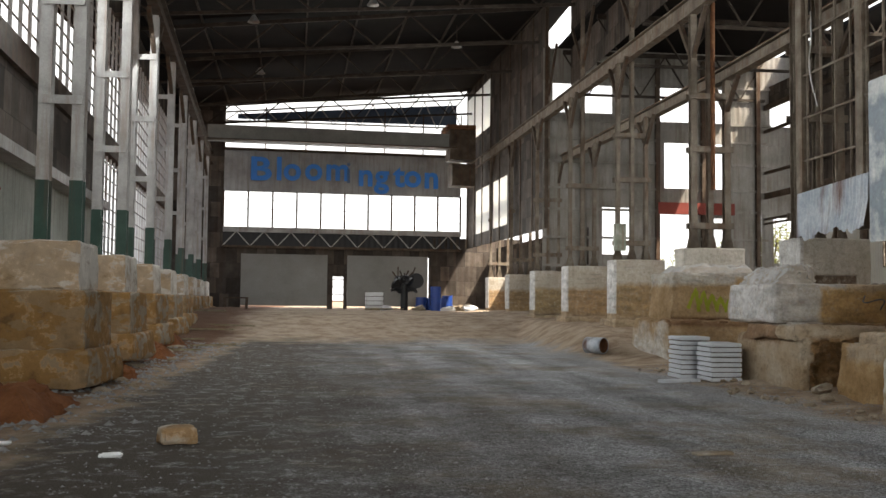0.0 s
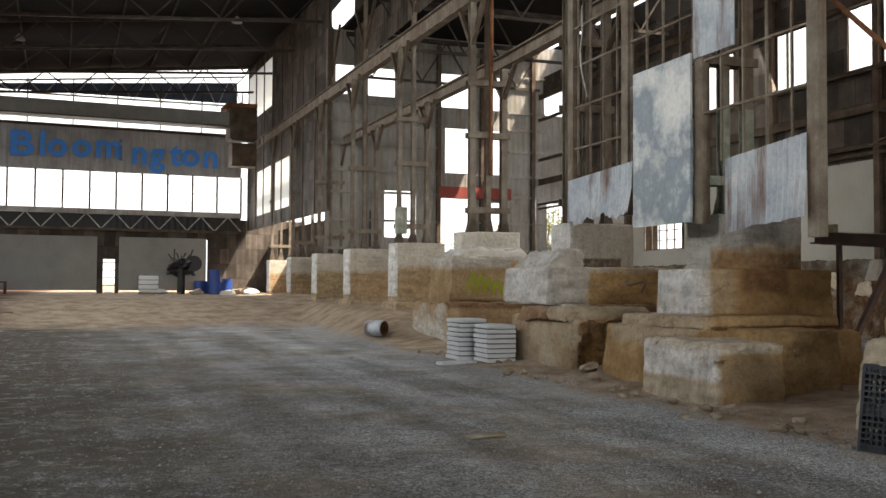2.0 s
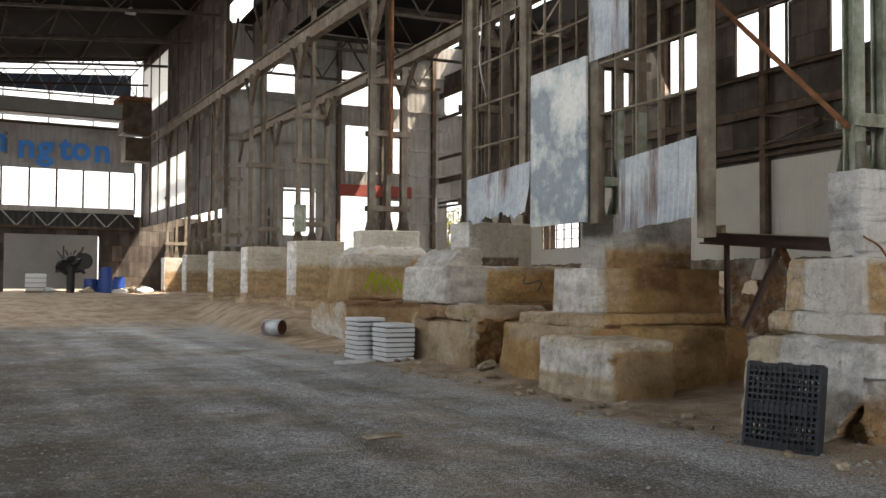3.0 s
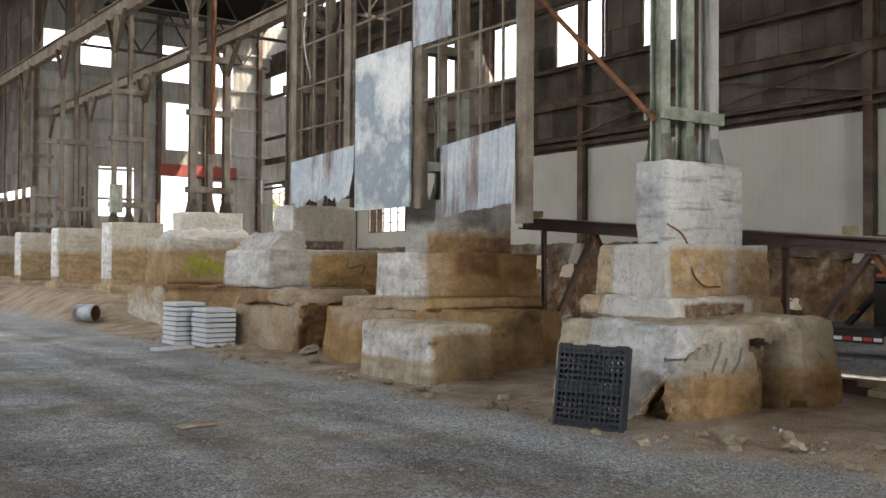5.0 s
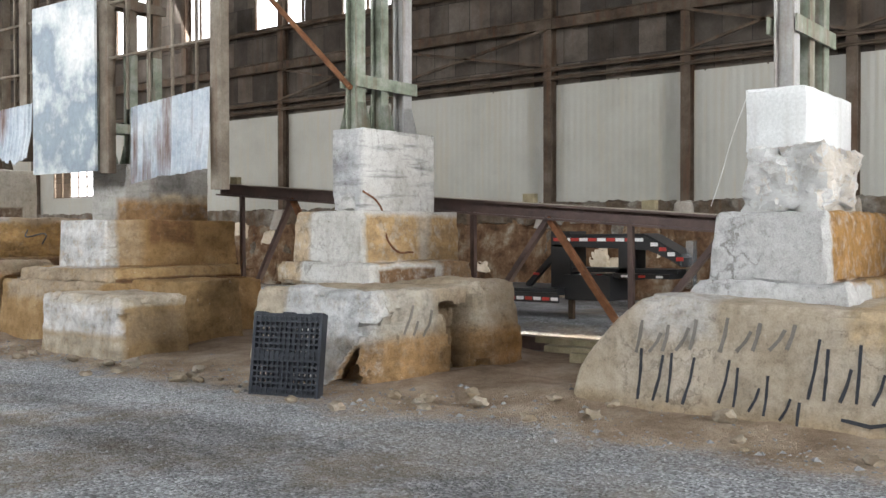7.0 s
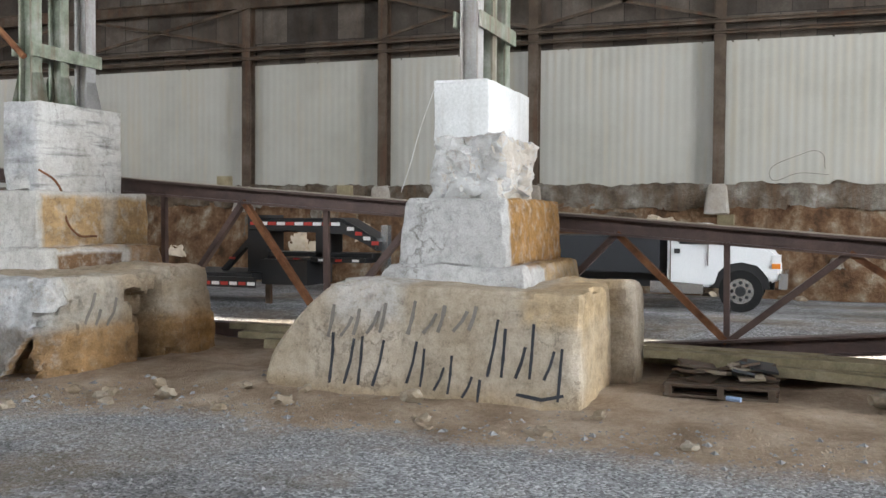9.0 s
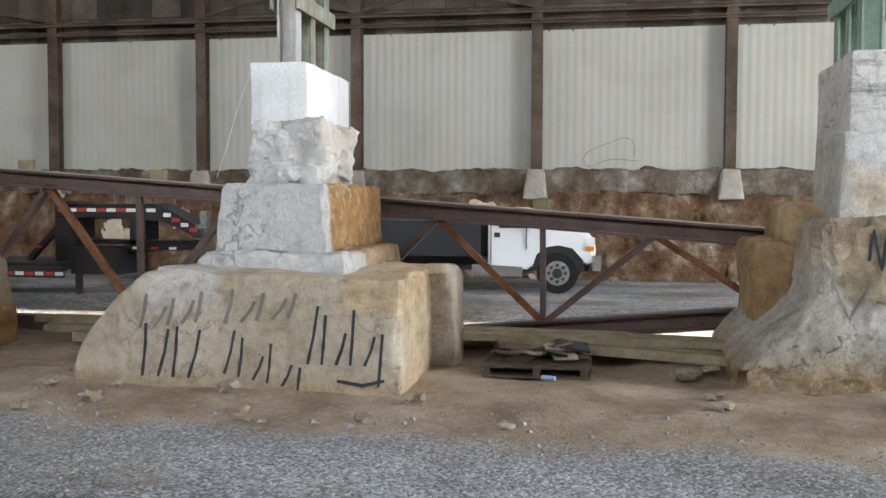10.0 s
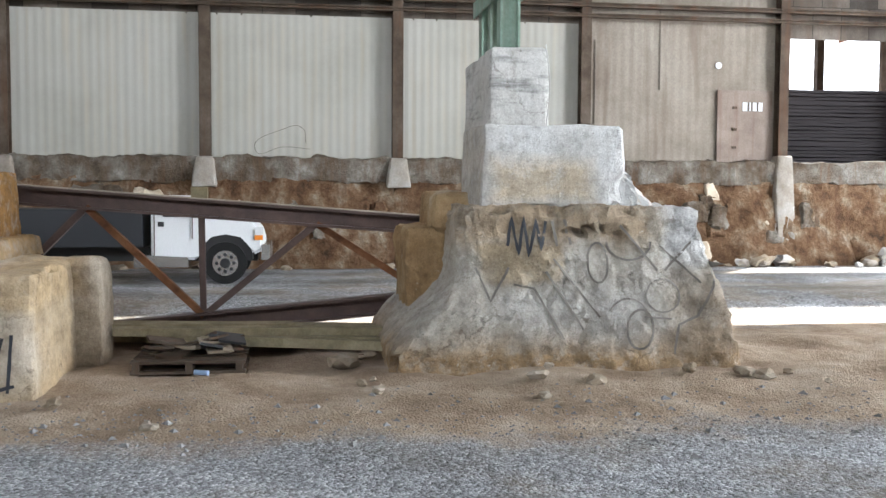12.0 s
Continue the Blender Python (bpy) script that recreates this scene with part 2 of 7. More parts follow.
def pier_skin(name, body, zones=(), seed=0.0, boards=0.0, relief=0.5, specks=0.5):
    """Old poured concrete of the colours body, with stains, plaster and darker zones on it
    (x0, x1, y0, y1, z0, z1, colour, amount, softness of the edge, wobble of the edge)."""
    m, n, l, b = nodes_of(name, 0.93)
    p = place_of(n)
    shift = n.new("ShaderNodeVectorMath")
    shift.operation = "ADD"
    shift.inputs[1].default_value = (seed, seed * 1.7, seed * 0.3)
    l.new(p, shift.inputs[0])
    q = shift.outputs[0]
    warp = n.new("ShaderNodeTexNoise")
    warp.inputs["Scale"].default_value, warp.inputs["Detail"].default_value, warp.inputs["Roughness"].default_value = 1.5, 10, 0.66
    l.new(q, warp.inputs["Vector"])
    around = n.new("ShaderNodeVectorMath")
    around.operation = "SUBTRACT"
    around.inputs[1].default_value = (0.5, 0.5, 0.5)
    l.new(warp.outputs["Color"], around.inputs[0])
    flat = n.new("ShaderNodeMapping")
    flat.inputs["Scale"].default_value = (0.8, 0.8, 3.2)
    l.new(q, flat.inputs["Vector"])
    strata = noise_node(n, l, flat.outputs["Vector"], 1.3, 9, 0.6)
    broad = noise_node(n, l, q, 0.8, 7, 0.6)
    fine_ = noise_node(n, l, q, 5.0, 10, 0.7)
    mottle = calc(n, l, "ADD", calc(n, l, "MULTIPLY", strata, 0.45), calc(n, l, "MULTIPLY", noise_node(n, l, q, 3.1, 12, 0.74), 0.55))
    c = ramp(n, l, calc(n, l, "ADD", calc(n, l, "MULTIPLY", broad, 0.6), calc(n, l, "MULTIPLY", mottle, 0.4)), [(0.40 + 0.2 * k / max(1, len(body) - 1), col) for k, col in enumerate(body)])
    for x0, x1, y0, y1, z0, z1, colour, amount, soft, wobble in zones:
        far_ = n.new("ShaderNodeVectorMath")
        far_.operation = "MULTIPLY_ADD"
        far_.inputs[1].default_value = (wobble,) * 3
        l.new(around.outputs[0], far_.inputs[0])
        l.new(p, far_.inputs[2])
        off, size, rest = (n.new("ShaderNodeVectorMath") for _ in range(3))
        off.operation, size.operation, rest.operation = "SUBTRACT", "ABSOLUTE", "SUBTRACT"
        off.inputs[1].default_value = ((x0 + x1) / 2, (y0 + y1) / 2, (z0 + z1) / 2)
        rest.inputs[1].default_value = ((x1 - x0) / 2, (y1 - y0) / 2, (z1 - z0) / 2)
        l.new(far_.outputs[0], off.inputs[0])
        l.new(off.outputs[0], size.inputs[0])
        l.new(size.outputs[0], rest.inputs[0])
        xyz = n.new("ShaderNodeSeparateXYZ")
        l.new(rest.outputs[0], xyz.inputs[0])
        d = calc(n, l, "MAXIMUM", calc(n, l, "MAXIMUM", xyz.outputs["X"], xyz.outputs["Y"]), xyz.outputs["Z"])
        f = calc(n, l, "MULTIPLY", band(n, l, d, soft, -soft), calc(n, l, "ADD", amount * 0.55, calc(n, l, "MULTIPLY", band(n, l, fine_, 0.36, 0.5), amount * 0.45)))
        tone = mixed(n, l, band(n, l, mottle, 0.4, 0.6), tuple(0.62 * v for v in colour), tuple(min(0.85, 1.16 * v) for v in colour))
        c = mixed(n, l, f, c, tone)
    runs = n.new("ShaderNodeMapping")
    runs.inputs["Scale"].default_value = (4.0, 4.0, 0.5)
    l.new(q, runs.inputs["Vector"])
    run = band(n, l, noise_node(n, l, runs.outputs["Vector"], 1.0, 8, 0.65), 0.55, 0.72)
    c = mixed(n, l, calc(n, l, "MULTIPLY", run, 0.3), c, (0.17, 0.12, 0.075))
    if boards:
        lay = n.new("ShaderNodeMapping")
        lay.inputs["Scale"].default_value = (1.1, 1.1, 9.0)
        l.new(q, lay.inputs["Vector"])
        board = band(n, l, noise_node(n, l, lay.outputs["Vector"], 1.0, 8, 0.62), 0.52, 0.68)
        some = band(n, l, noise_node(n, l, q, 1.0, 6, 0.6), 0.42, 0.56)
        c = mixed(n, l, calc(n, l, "MULTIPLY", calc(n, l, "MULTIPLY", board, some), boards), c, (0.12, 0.115, 0.11))
    pale = band(n, l, noise_node(n, l, q, 9.0, 10, 0.72), 0.62, 0.69)
    c = mixed(n, l, calc(n, l, "MULTIPLY", pale, specks), c, (0.66, 0.62, 0.55))
    pit = band(n, l, noise_node(n, l, q, 13.0, 8, 0.75), 0.60, 0.70)
    c = mixed(n, l, calc(n, l, "MULTIPLY", pit, 0.65), c, (0.11, 0.08, 0.05))
    grain = noise_node(n, l, q, 48, 7, 0.78)
    c = mixed(n, l, 0.5, c, ramp(n, l, grain, [(0.32, (0.42, 0.40, 0.38)), (0.56, (1, 1, 1))]), "MULTIPLY")
    c = mixed(n, l, 0.55, c, ramp(n, l, noise_node(n, l, q, 7.5, 9, 0.72), [(0.34, (0.55, 0.53, 0.51)), (0.5, (1, 1, 1)), (0.66, (1.12, 1.12, 1.12))]), "MULTIPLY")
    torn = n.new("ShaderNodeVectorMath")
    torn.operation = "MULTIPLY_ADD"
    torn.inputs[1].default_value = (0.9, 0.9, 0.9)
    l.new(around.outputs[0], torn.inputs[0])
    l.new(q, torn.inputs[2])
    cells = n.new("ShaderNodeTexVoronoi")
    cells.feature = "DISTANCE_TO_EDGE"
    cells.inputs["Scale"].default_value = 0.75
    l.new(torn.outputs[0], cells.inputs["Vector"])
    crack = calc(n, l, "MULTIPLY", band(n, l, cells.outputs["Distance"], 0.010, 0.003), band(n, l, broad, 0.52, 0.57))
    c = mixed(n, l, calc(n, l, "MULTIPLY", crack, 0.4), c, (0.13, 0.095, 0.065))
    l.new(c, b.inputs["Base Color"])
    scab = band(n, l, noise_node(n, l, q, 2.6, 12, 0.68), 0.48, 0.52)
    h = calc(n, l, "ADD", calc(n, l, "MULTIPLY", fine_, 1.3), calc(n, l, "MULTIPLY", strata, 0.7))
    h = calc(n, l, "SUBTRACT", calc(n, l, "ADD", h, calc(n, l, "MULTIPLY", scab, 0.2)), calc(n, l, "MULTIPLY", crack, 0.5))
    h = calc(n, l, "SUBTRACT", calc(n, l, "ADD", h, calc(n, l, "MULTIPLY", grain, 0.2)), calc(n, l, "MULTIPLY", pit, 0.3))
    bump(n, l, b, h, min(1.0, relief + 0.35), 0.05)
    return m


def plain(name, colour, rough=0.6, metal=0.0, vary=0.25):
    return weathered(name, [tuple(v * (1 - vary) for v in colour), colour], 2.0, 40, rough, metal, 0.12, 0.004)


GROUND = make_ground()
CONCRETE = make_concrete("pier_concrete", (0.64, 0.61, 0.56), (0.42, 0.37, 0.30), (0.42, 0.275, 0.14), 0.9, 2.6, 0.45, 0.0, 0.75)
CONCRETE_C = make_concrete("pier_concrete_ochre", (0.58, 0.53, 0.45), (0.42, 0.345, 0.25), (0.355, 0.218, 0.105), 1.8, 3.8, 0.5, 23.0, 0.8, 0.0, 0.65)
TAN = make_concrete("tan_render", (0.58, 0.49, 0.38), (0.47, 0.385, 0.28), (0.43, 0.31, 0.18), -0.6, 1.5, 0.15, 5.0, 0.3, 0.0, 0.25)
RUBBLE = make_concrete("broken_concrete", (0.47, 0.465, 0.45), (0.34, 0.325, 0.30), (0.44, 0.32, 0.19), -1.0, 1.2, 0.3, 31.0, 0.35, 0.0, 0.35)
WHITEWASH = weathered("whitewashed_concrete", [(0.64, 0.64, 0.63), (0.74, 0.74, 0.73), (0.78, 0.78, 0.77)], 1.2, 25, 0.85, 0, 0.3, 0.01, (0.45, 0.43, 0.40), 0.4)
STEEL = weathered("brown_grey_steel", [(0.05, 0.035, 0.025), (0.098, 0.073, 0.053), (0.155, 0.125, 0.10)], 1.4, 25, 0.7, 0.25, 0.2, 0.006, (0.10, 0.045, 0.022))
PALE_STEEL = weathered("pale_painted_steel", [(0.30, 0.29, 0.27), (0.44, 0.43, 0.41), (0.55, 0.54, 0.52)], 1.2, 25, 0.6, 0.1, 0.2, 0.004, (0.20, 0.11, 0.06), 0.5)
GREEN = weathered("green_painted_steel", [(0.12, 0.13, 0.09), (0.26, 0.29, 0.22), (0.44, 0.43, 0.38)], 2.6, 25, 0.6, 0.1, 0.2, 0.004, (0.17, 0.10, 0.06), 0.7)
DARK_GREEN = weathered("dark_green_paint", [(0.015, 0.05, 0.035), (0.03, 0.08, 0.055)], 2.2, 25, 0.5, 0.0, 0.2, 0.004, (0.08, 0.04, 0.02), 0.5)
COLUMN = weathered("grey_tan_steel", [(0.115, 0.09, 0.066), (0.20, 0.165, 0.128), (0.30, 0.26, 0.21)], 1.6, 25, 0.7, 0.1, 0.2, 0.006, (0.13, 0.065, 0.032), 0.6)
# Far darker than the column steel: the shade under the roof is in the colour.
TRUSS_STEEL = weathered("darkened_truss_steel", [(0.03, 0.023, 0.018), (0.055, 0.043, 0.034), (0.09, 0.075, 0.06)], 1.4, 25, 0.75, 0.1, 0.2, 0.006)
BEIGE_SIDING = weathered("stained_beige_siding", [(0.20, 0.165, 0.13), (0.29, 0.25, 0.205), (0.36, 0.32, 0.27)], 0.5, 20, 0.8, 0.05, 0.2, 0.008, (0.15, 0.11, 0.085), 0.55, 3.0)
DOOR_PAINT = weathered("faded_brown_door_paint", [(0.19, 0.145, 0.12), (0.26, 0.205, 0.17), (0.31, 0.255, 0.215)], 1.2, 25, 0.7, 0.0, 0.15, 0.004, (0.14, 0.08, 0.055), 0.5)
RUST = weathered("rust_steel", [(0.10, 0.045, 0.025), (0.20, 0.09, 0.045), (0.28, 0.14, 0.07)], 3.0, 30, 0.8, 0.2, 0.3, 0.006)
MAROON = weathered("maroon_primer_steel", [(0.055, 0.035, 0.03), (0.085, 0.05, 0.042), (0.12, 0.075, 0.06)], 2.0, 30, 0.55, 0.2, 0.2, 0.004)
CHORD = weathered("pale_chord_top", [(0.30, 0.26, 0.21), (0.42, 0.37, 0.31)], 2.0, 30, 0.8, 0.1, 0.2, 0.004)
SIDING = weathered("grey_brown_siding", [(0.042, 0.033, 0.026), (0.074, 0.062, 0.052), (0.12, 0.105, 0.09)], 0.7, 20, 0.8, 0.1, 0.2, 0.008, (0.07, 0.05, 0.038), 0.6, patches=(0.85, 1.25))
GREY_SIDING = weathered("pale_grey_siding", [(0.21, 0.195, 0.17), (0.30, 0.28, 0.25), (0.38, 0.36, 0.33)], 0.6, 20, 0.8, 0.05, 0.2, 0.008, (0.15, 0.105, 0.07), 0.5)
WHITE_PANEL = weathered("white_corrugated_sheet", [(0.33, 0.315, 0.272), (0.385, 0.37, 0.325), (0.415, 0.40, 0.36)], 0.4, 70, 0.55, 0.0, 0.03, 0.001, (0.36, 0.30, 0.21), 0.4)
ZINC = weathered("galvanised_sheet", [(0.27, 0.32, 0.37), (0.42, 0.46, 0.50), (0.58, 0.60, 0.61)], 1.3, 12, 0.55, 0.2, 0.1, 0.004, (0.10, 0.045, 0.028), 1.0, 1.9)
SMUDGED = weathered("smudged_grey_panel", [(0.66, 0.66, 0.63), (0.62, 0.62, 0.60), (0.42, 0.45, 0.46), (0.17, 0.21, 0.25), (0.20, 0.25, 0.29), (0.50, 0.53, 0.54)], 0.55, 9, 0.5, 0.1, 0.08, 0.003)
# Near black, so the gloom under the roof comes from the colour.
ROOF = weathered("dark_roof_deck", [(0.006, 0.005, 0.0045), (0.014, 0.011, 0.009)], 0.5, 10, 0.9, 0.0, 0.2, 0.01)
RED_CLAY = weathered("fresh_red_clay", [(0.11, 0.04, 0.016), (0.20, 0.075, 0.028), (0.28, 0.12, 0.05)], 1.3, 14, 0.95, 0, 0.9, 0.05)
TIMBER = weathered("weathered_timber", [(0.17, 0.14, 0.085), (0.28, 0.235, 0.145), (0.38, 0.33, 0.22)], 3.0, 40, 0.85, 0, 0.3, 0.006)
CLAY = weathered("red_clay_bank", [(0.05, 0.031, 0.019), (0.11, 0.06, 0.032), (0.175, 0.102, 0.056), (0.25, 0.185, 0.125), (0.38, 0.33, 0.27)], 1.8, 12, 0.95, 0, 1.0, 0.06, (0.08, 0.04, 0.022), 0.55)
LEDGE = weathered("grey_wall_footing", [(0.055, 0.038, 0.025), (0.12, 0.092, 0.066), (0.21, 0.185, 0.155), (0.37, 0.35, 0.32)], 1.3, 16, 0.95, 0, 0.9, 0.05, (0.12, 0.07, 0.04), 0.6)
PAD = weathered("pale_pad_concrete", [(0.24, 0.20, 0.155), (0.34, 0.30, 0.26), (0.43, 0.40, 0.365)], 1.6, 20, 0.92, 0, 0.5, 0.02)
# Darker copy of the pier concrete; the left side's shade is in its colour.
LEFT_STONE = make_concrete("shade_darkened_concrete", (0.31, 0.28, 0.225), (0.20, 0.165, 0.115), (0.30, 0.165, 0.055), 2.2, 4.0, 0.5, 47.0, 0.7)
BLACK_PLASTIC = plain("black_plastic", (0.024, 0.028, 0.036), 0.4)
BLACK_PAINT = plain("black_paint", (0.008, 0.0085, 0.01), 0.5)
SPRAY = plain("black_spray_paint", (0.055, 0.058, 0.066), 0.7)
FADED_SPRAY = plain("faded_grey_spray_paint", (0.24, 0.215, 0.19), 0.8)
RED = plain("red_paint", (0.45, 0.03, 0.02), 0.45)
RED_STEEL = plain("faded_red_steel", (0.26, 0.06, 0.045), 0.7)
WHITE = plain("white_paint", (0.78, 0.79, 0.80), 0.3, 0, 0.05)
BLOCK_WHITE = plain("white_blocks", (0.62, 0.64, 0.66), 0.7, 0, 0.15)
TYRE = plain("black_tyre", (0.02, 0.02, 0.02), 0.85)
CHROME = plain("chrome", (0.6, 0.6, 0.6), 0.25, 0.9, 0.1)
ORANGE = plain("orange_lamp", (0.8, 0.25, 0.02), 0.3)
BLUE = plain("blue_lettering", (0.04, 0.29, 0.92), 0.5, 0, 0.1)
# Paler for the faded i; the sun on it is also in the colour.
FADED_SUNLIT_BLUE = plain("faded_sunlit_blue_lettering", (0.16, 0.24, 0.42), 0.6)
SIGN_PANEL = weathered("pale_sign_sheet", [(0.30, 0.30, 0.30), (0.44, 0.44, 0.44), (0.52, 0.52, 0.52)], 0.6, 20, 0.8, 0.05, 0.2, 0.008, (0.24, 0.20, 0.16), 0.6)
BLUE_PLASTIC = plain("blue_plastic", (0.02, 0.07, 0.32), 0.4)
SHUTTER = weathered("grey_roller_shutter", [(0.26, 0.25, 0.23), (0.34, 0.33, 0.31)], 0.4, 12, 0.6, 0.2, 0.1, 0.004)
YELLOW_SPRAY = plain("yellow_green_spray", (0.30, 0.33, 0.03), 0.7)
RED_SPRAY = plain("red_spray", (0.35, 0.05, 0.03), 0.7)
LEAF = weathered("leaves", [(0.07, 0.09, 0.02), (0.14, 0.15, 0.03), (0.25, 0.22, 0.05)], 3.0, 20, 0.7, 0, 0.1, 0.01)
PALE_WALL = weathered("pale_green_wall", [(0.40, 0.43, 0.39), (0.56, 0.59, 0.54)], 0.8, 15, 0.8, 0, 0.1, 0.004, (0.15, 0.11, 0.08), 0.4)
GREY_STONE = weathered("loose_rubble", [(0.20, 0.145, 0.09), (0.32, 0.26, 0.19), (0.44, 0.39, 0.32)], 2.5, 30, 0.95, 0, 0.5, 0.02)
BRIGHT_GREEN = weathered("sage_green_steel", [(0.14, 0.20, 0.15), (0.22, 0.32, 0.25), (0.34, 0.42, 0.35)], 2.0, 25, 0.55, 0.0, 0.15, 0.004, (0.18, 0.12, 0.08), 0.4)


def make_frosted():
    m, n, l, b = nodes_of("grimy_frosted_glass", 0.6)
    t = n.new("ShaderNodeBsdfTranslucent")
    t.inputs["Color"].default_value = (0.85, 0.85, 0.82, 1)
    mix = n.new("ShaderNodeMixShader")
    mix.inputs[0].default_value = 0.75
    b.inputs["Base Color"].default_value = (0.6, 0.6, 0.57, 1)
    l.new(b.outputs[0], mix.inputs[1])
    l.new(t.outputs[0], mix.inputs[2])
    l.new(mix.outputs[0], n["Material Output"].inputs["Surface"])
    return m


FROSTED = make_frosted()

# ---- shape helpers ----


def finish(name, bm, material, smooth=False):
    bmesh.ops.recalc_face_normals(bm, faces=bm.faces)
    me = bpy.data.meshes.new(name)
    bm.to_mesh(me)
    bm.free()
    me.materials.append(material)
    for f in me.polygons:
        f.use_smooth = True
    me.set_sharp_from_angle(angle=radians(75 if smooth else 32))
    return me


def part(name, bm, material, parent=None, label="", smooth=False):
    ob = new(name, finish(name, bm, material, smooth))
    if parent:
        ob.parent = parent
    if label:
        ob["label"] = label
    return ob


def thing(name, label, category, group="", at=(0, 0, 0), kind=""):
    ob = new(name)
    ob.location = at
    return tagged(ob, label, category, group, kind)


def box(bm, x0, x1, y0, y1, z0, z1):
    v = [bm.verts.new((x, y, z)) for x in (x0, x1) for y in (y0, y1) for z in (z0, z1)]
    for q in ((0, 1, 3, 2), (4, 6, 7, 5), (0, 4, 5, 1), (2, 3, 7, 6), (0, 2, 6, 4), (1, 5, 7, 3)):
        bm.faces.new([v[i] for i in q])
    return v


def boxes(*rows):
    bm = bmesh.new()
    for r in rows:
        box(bm, *r)
    return bm


def bar(bm, a, b, w, h=None, up=(0, 0, 1)):
    """A straight bar of width w and height h from a to b."""
    a, b, h = Vector(a), Vector(b), h or w
    d = (b - a).normalized()
    s = d.cross(Vector(up))
    s = d.cross(Vector((1, 0, 0))) if s.length < 1e-3 else s
    s = s.normalized()
    u = s.cross(d)
    v = [bm.verts.new(p + i * s * w / 2 + j * u * h / 2) for p in (a, b) for i in (-1, 1) for j in (-1, 1)]
    for q in ((0, 1, 3, 2), (4, 6, 7, 5), (0, 4, 5, 1), (2, 3, 7, 6), (0, 2, 6, 4), (1, 5, 7, 3)):
        bm.faces.new([v[i] for i in q])


def ibar(bm, a, b, w, h, t=0.03, up=(0, 0, 1)):
    """An I-section from a to b: two flanges of width w, h apart, and a web."""
    a, b = Vector(a), Vector(b)
    d = (b - a).normalized()
    s = d.cross(Vector(up)).normalized()
    u = s.cross(d)
    w, t2, top, low = w / 2, t / 2, h / 2, h / 2 - t
    outline = ((-w, -top), (w, -top), (w, -low), (t2, -low), (t2, low), (w, low), (w, top), (-w, top), (-w, low), (-t2, low), (-t2, -low), (-w, -low))
    rings = [[bm.verts.new(p + s * i + u * j) for i, j in outline] for p in (a, b)]
    for k in range(12):
        bm.faces.new((rings[0][k], rings[0][(k + 1) % 12], rings[1][(k + 1) % 12], rings[1][k]))
    bm.faces.new(rings[0])
    bm.faces.new(rings[1])


def rod(bm, a, b, r, n=8):
    a, b = Vector(a), Vector(b)
    d = (b - a).normalized()
    s = d.orthogonal().normalized()
    u = d.cross(s)
    rings = [[bm.verts.new(p + r * (math.cos(2 * math.pi * k / n) * s + math.sin(2 * math.pi * k / n) * u)) for k in range(n)] for p in (a, b)]
    for k in range(n):
        bm.faces.new((rings[0][k], rings[0][(k + 1) % n], rings[1][(k + 1) % n], rings[1][k]))
    bm.faces.new(rings[0])
    bm.faces.new(rings[1])


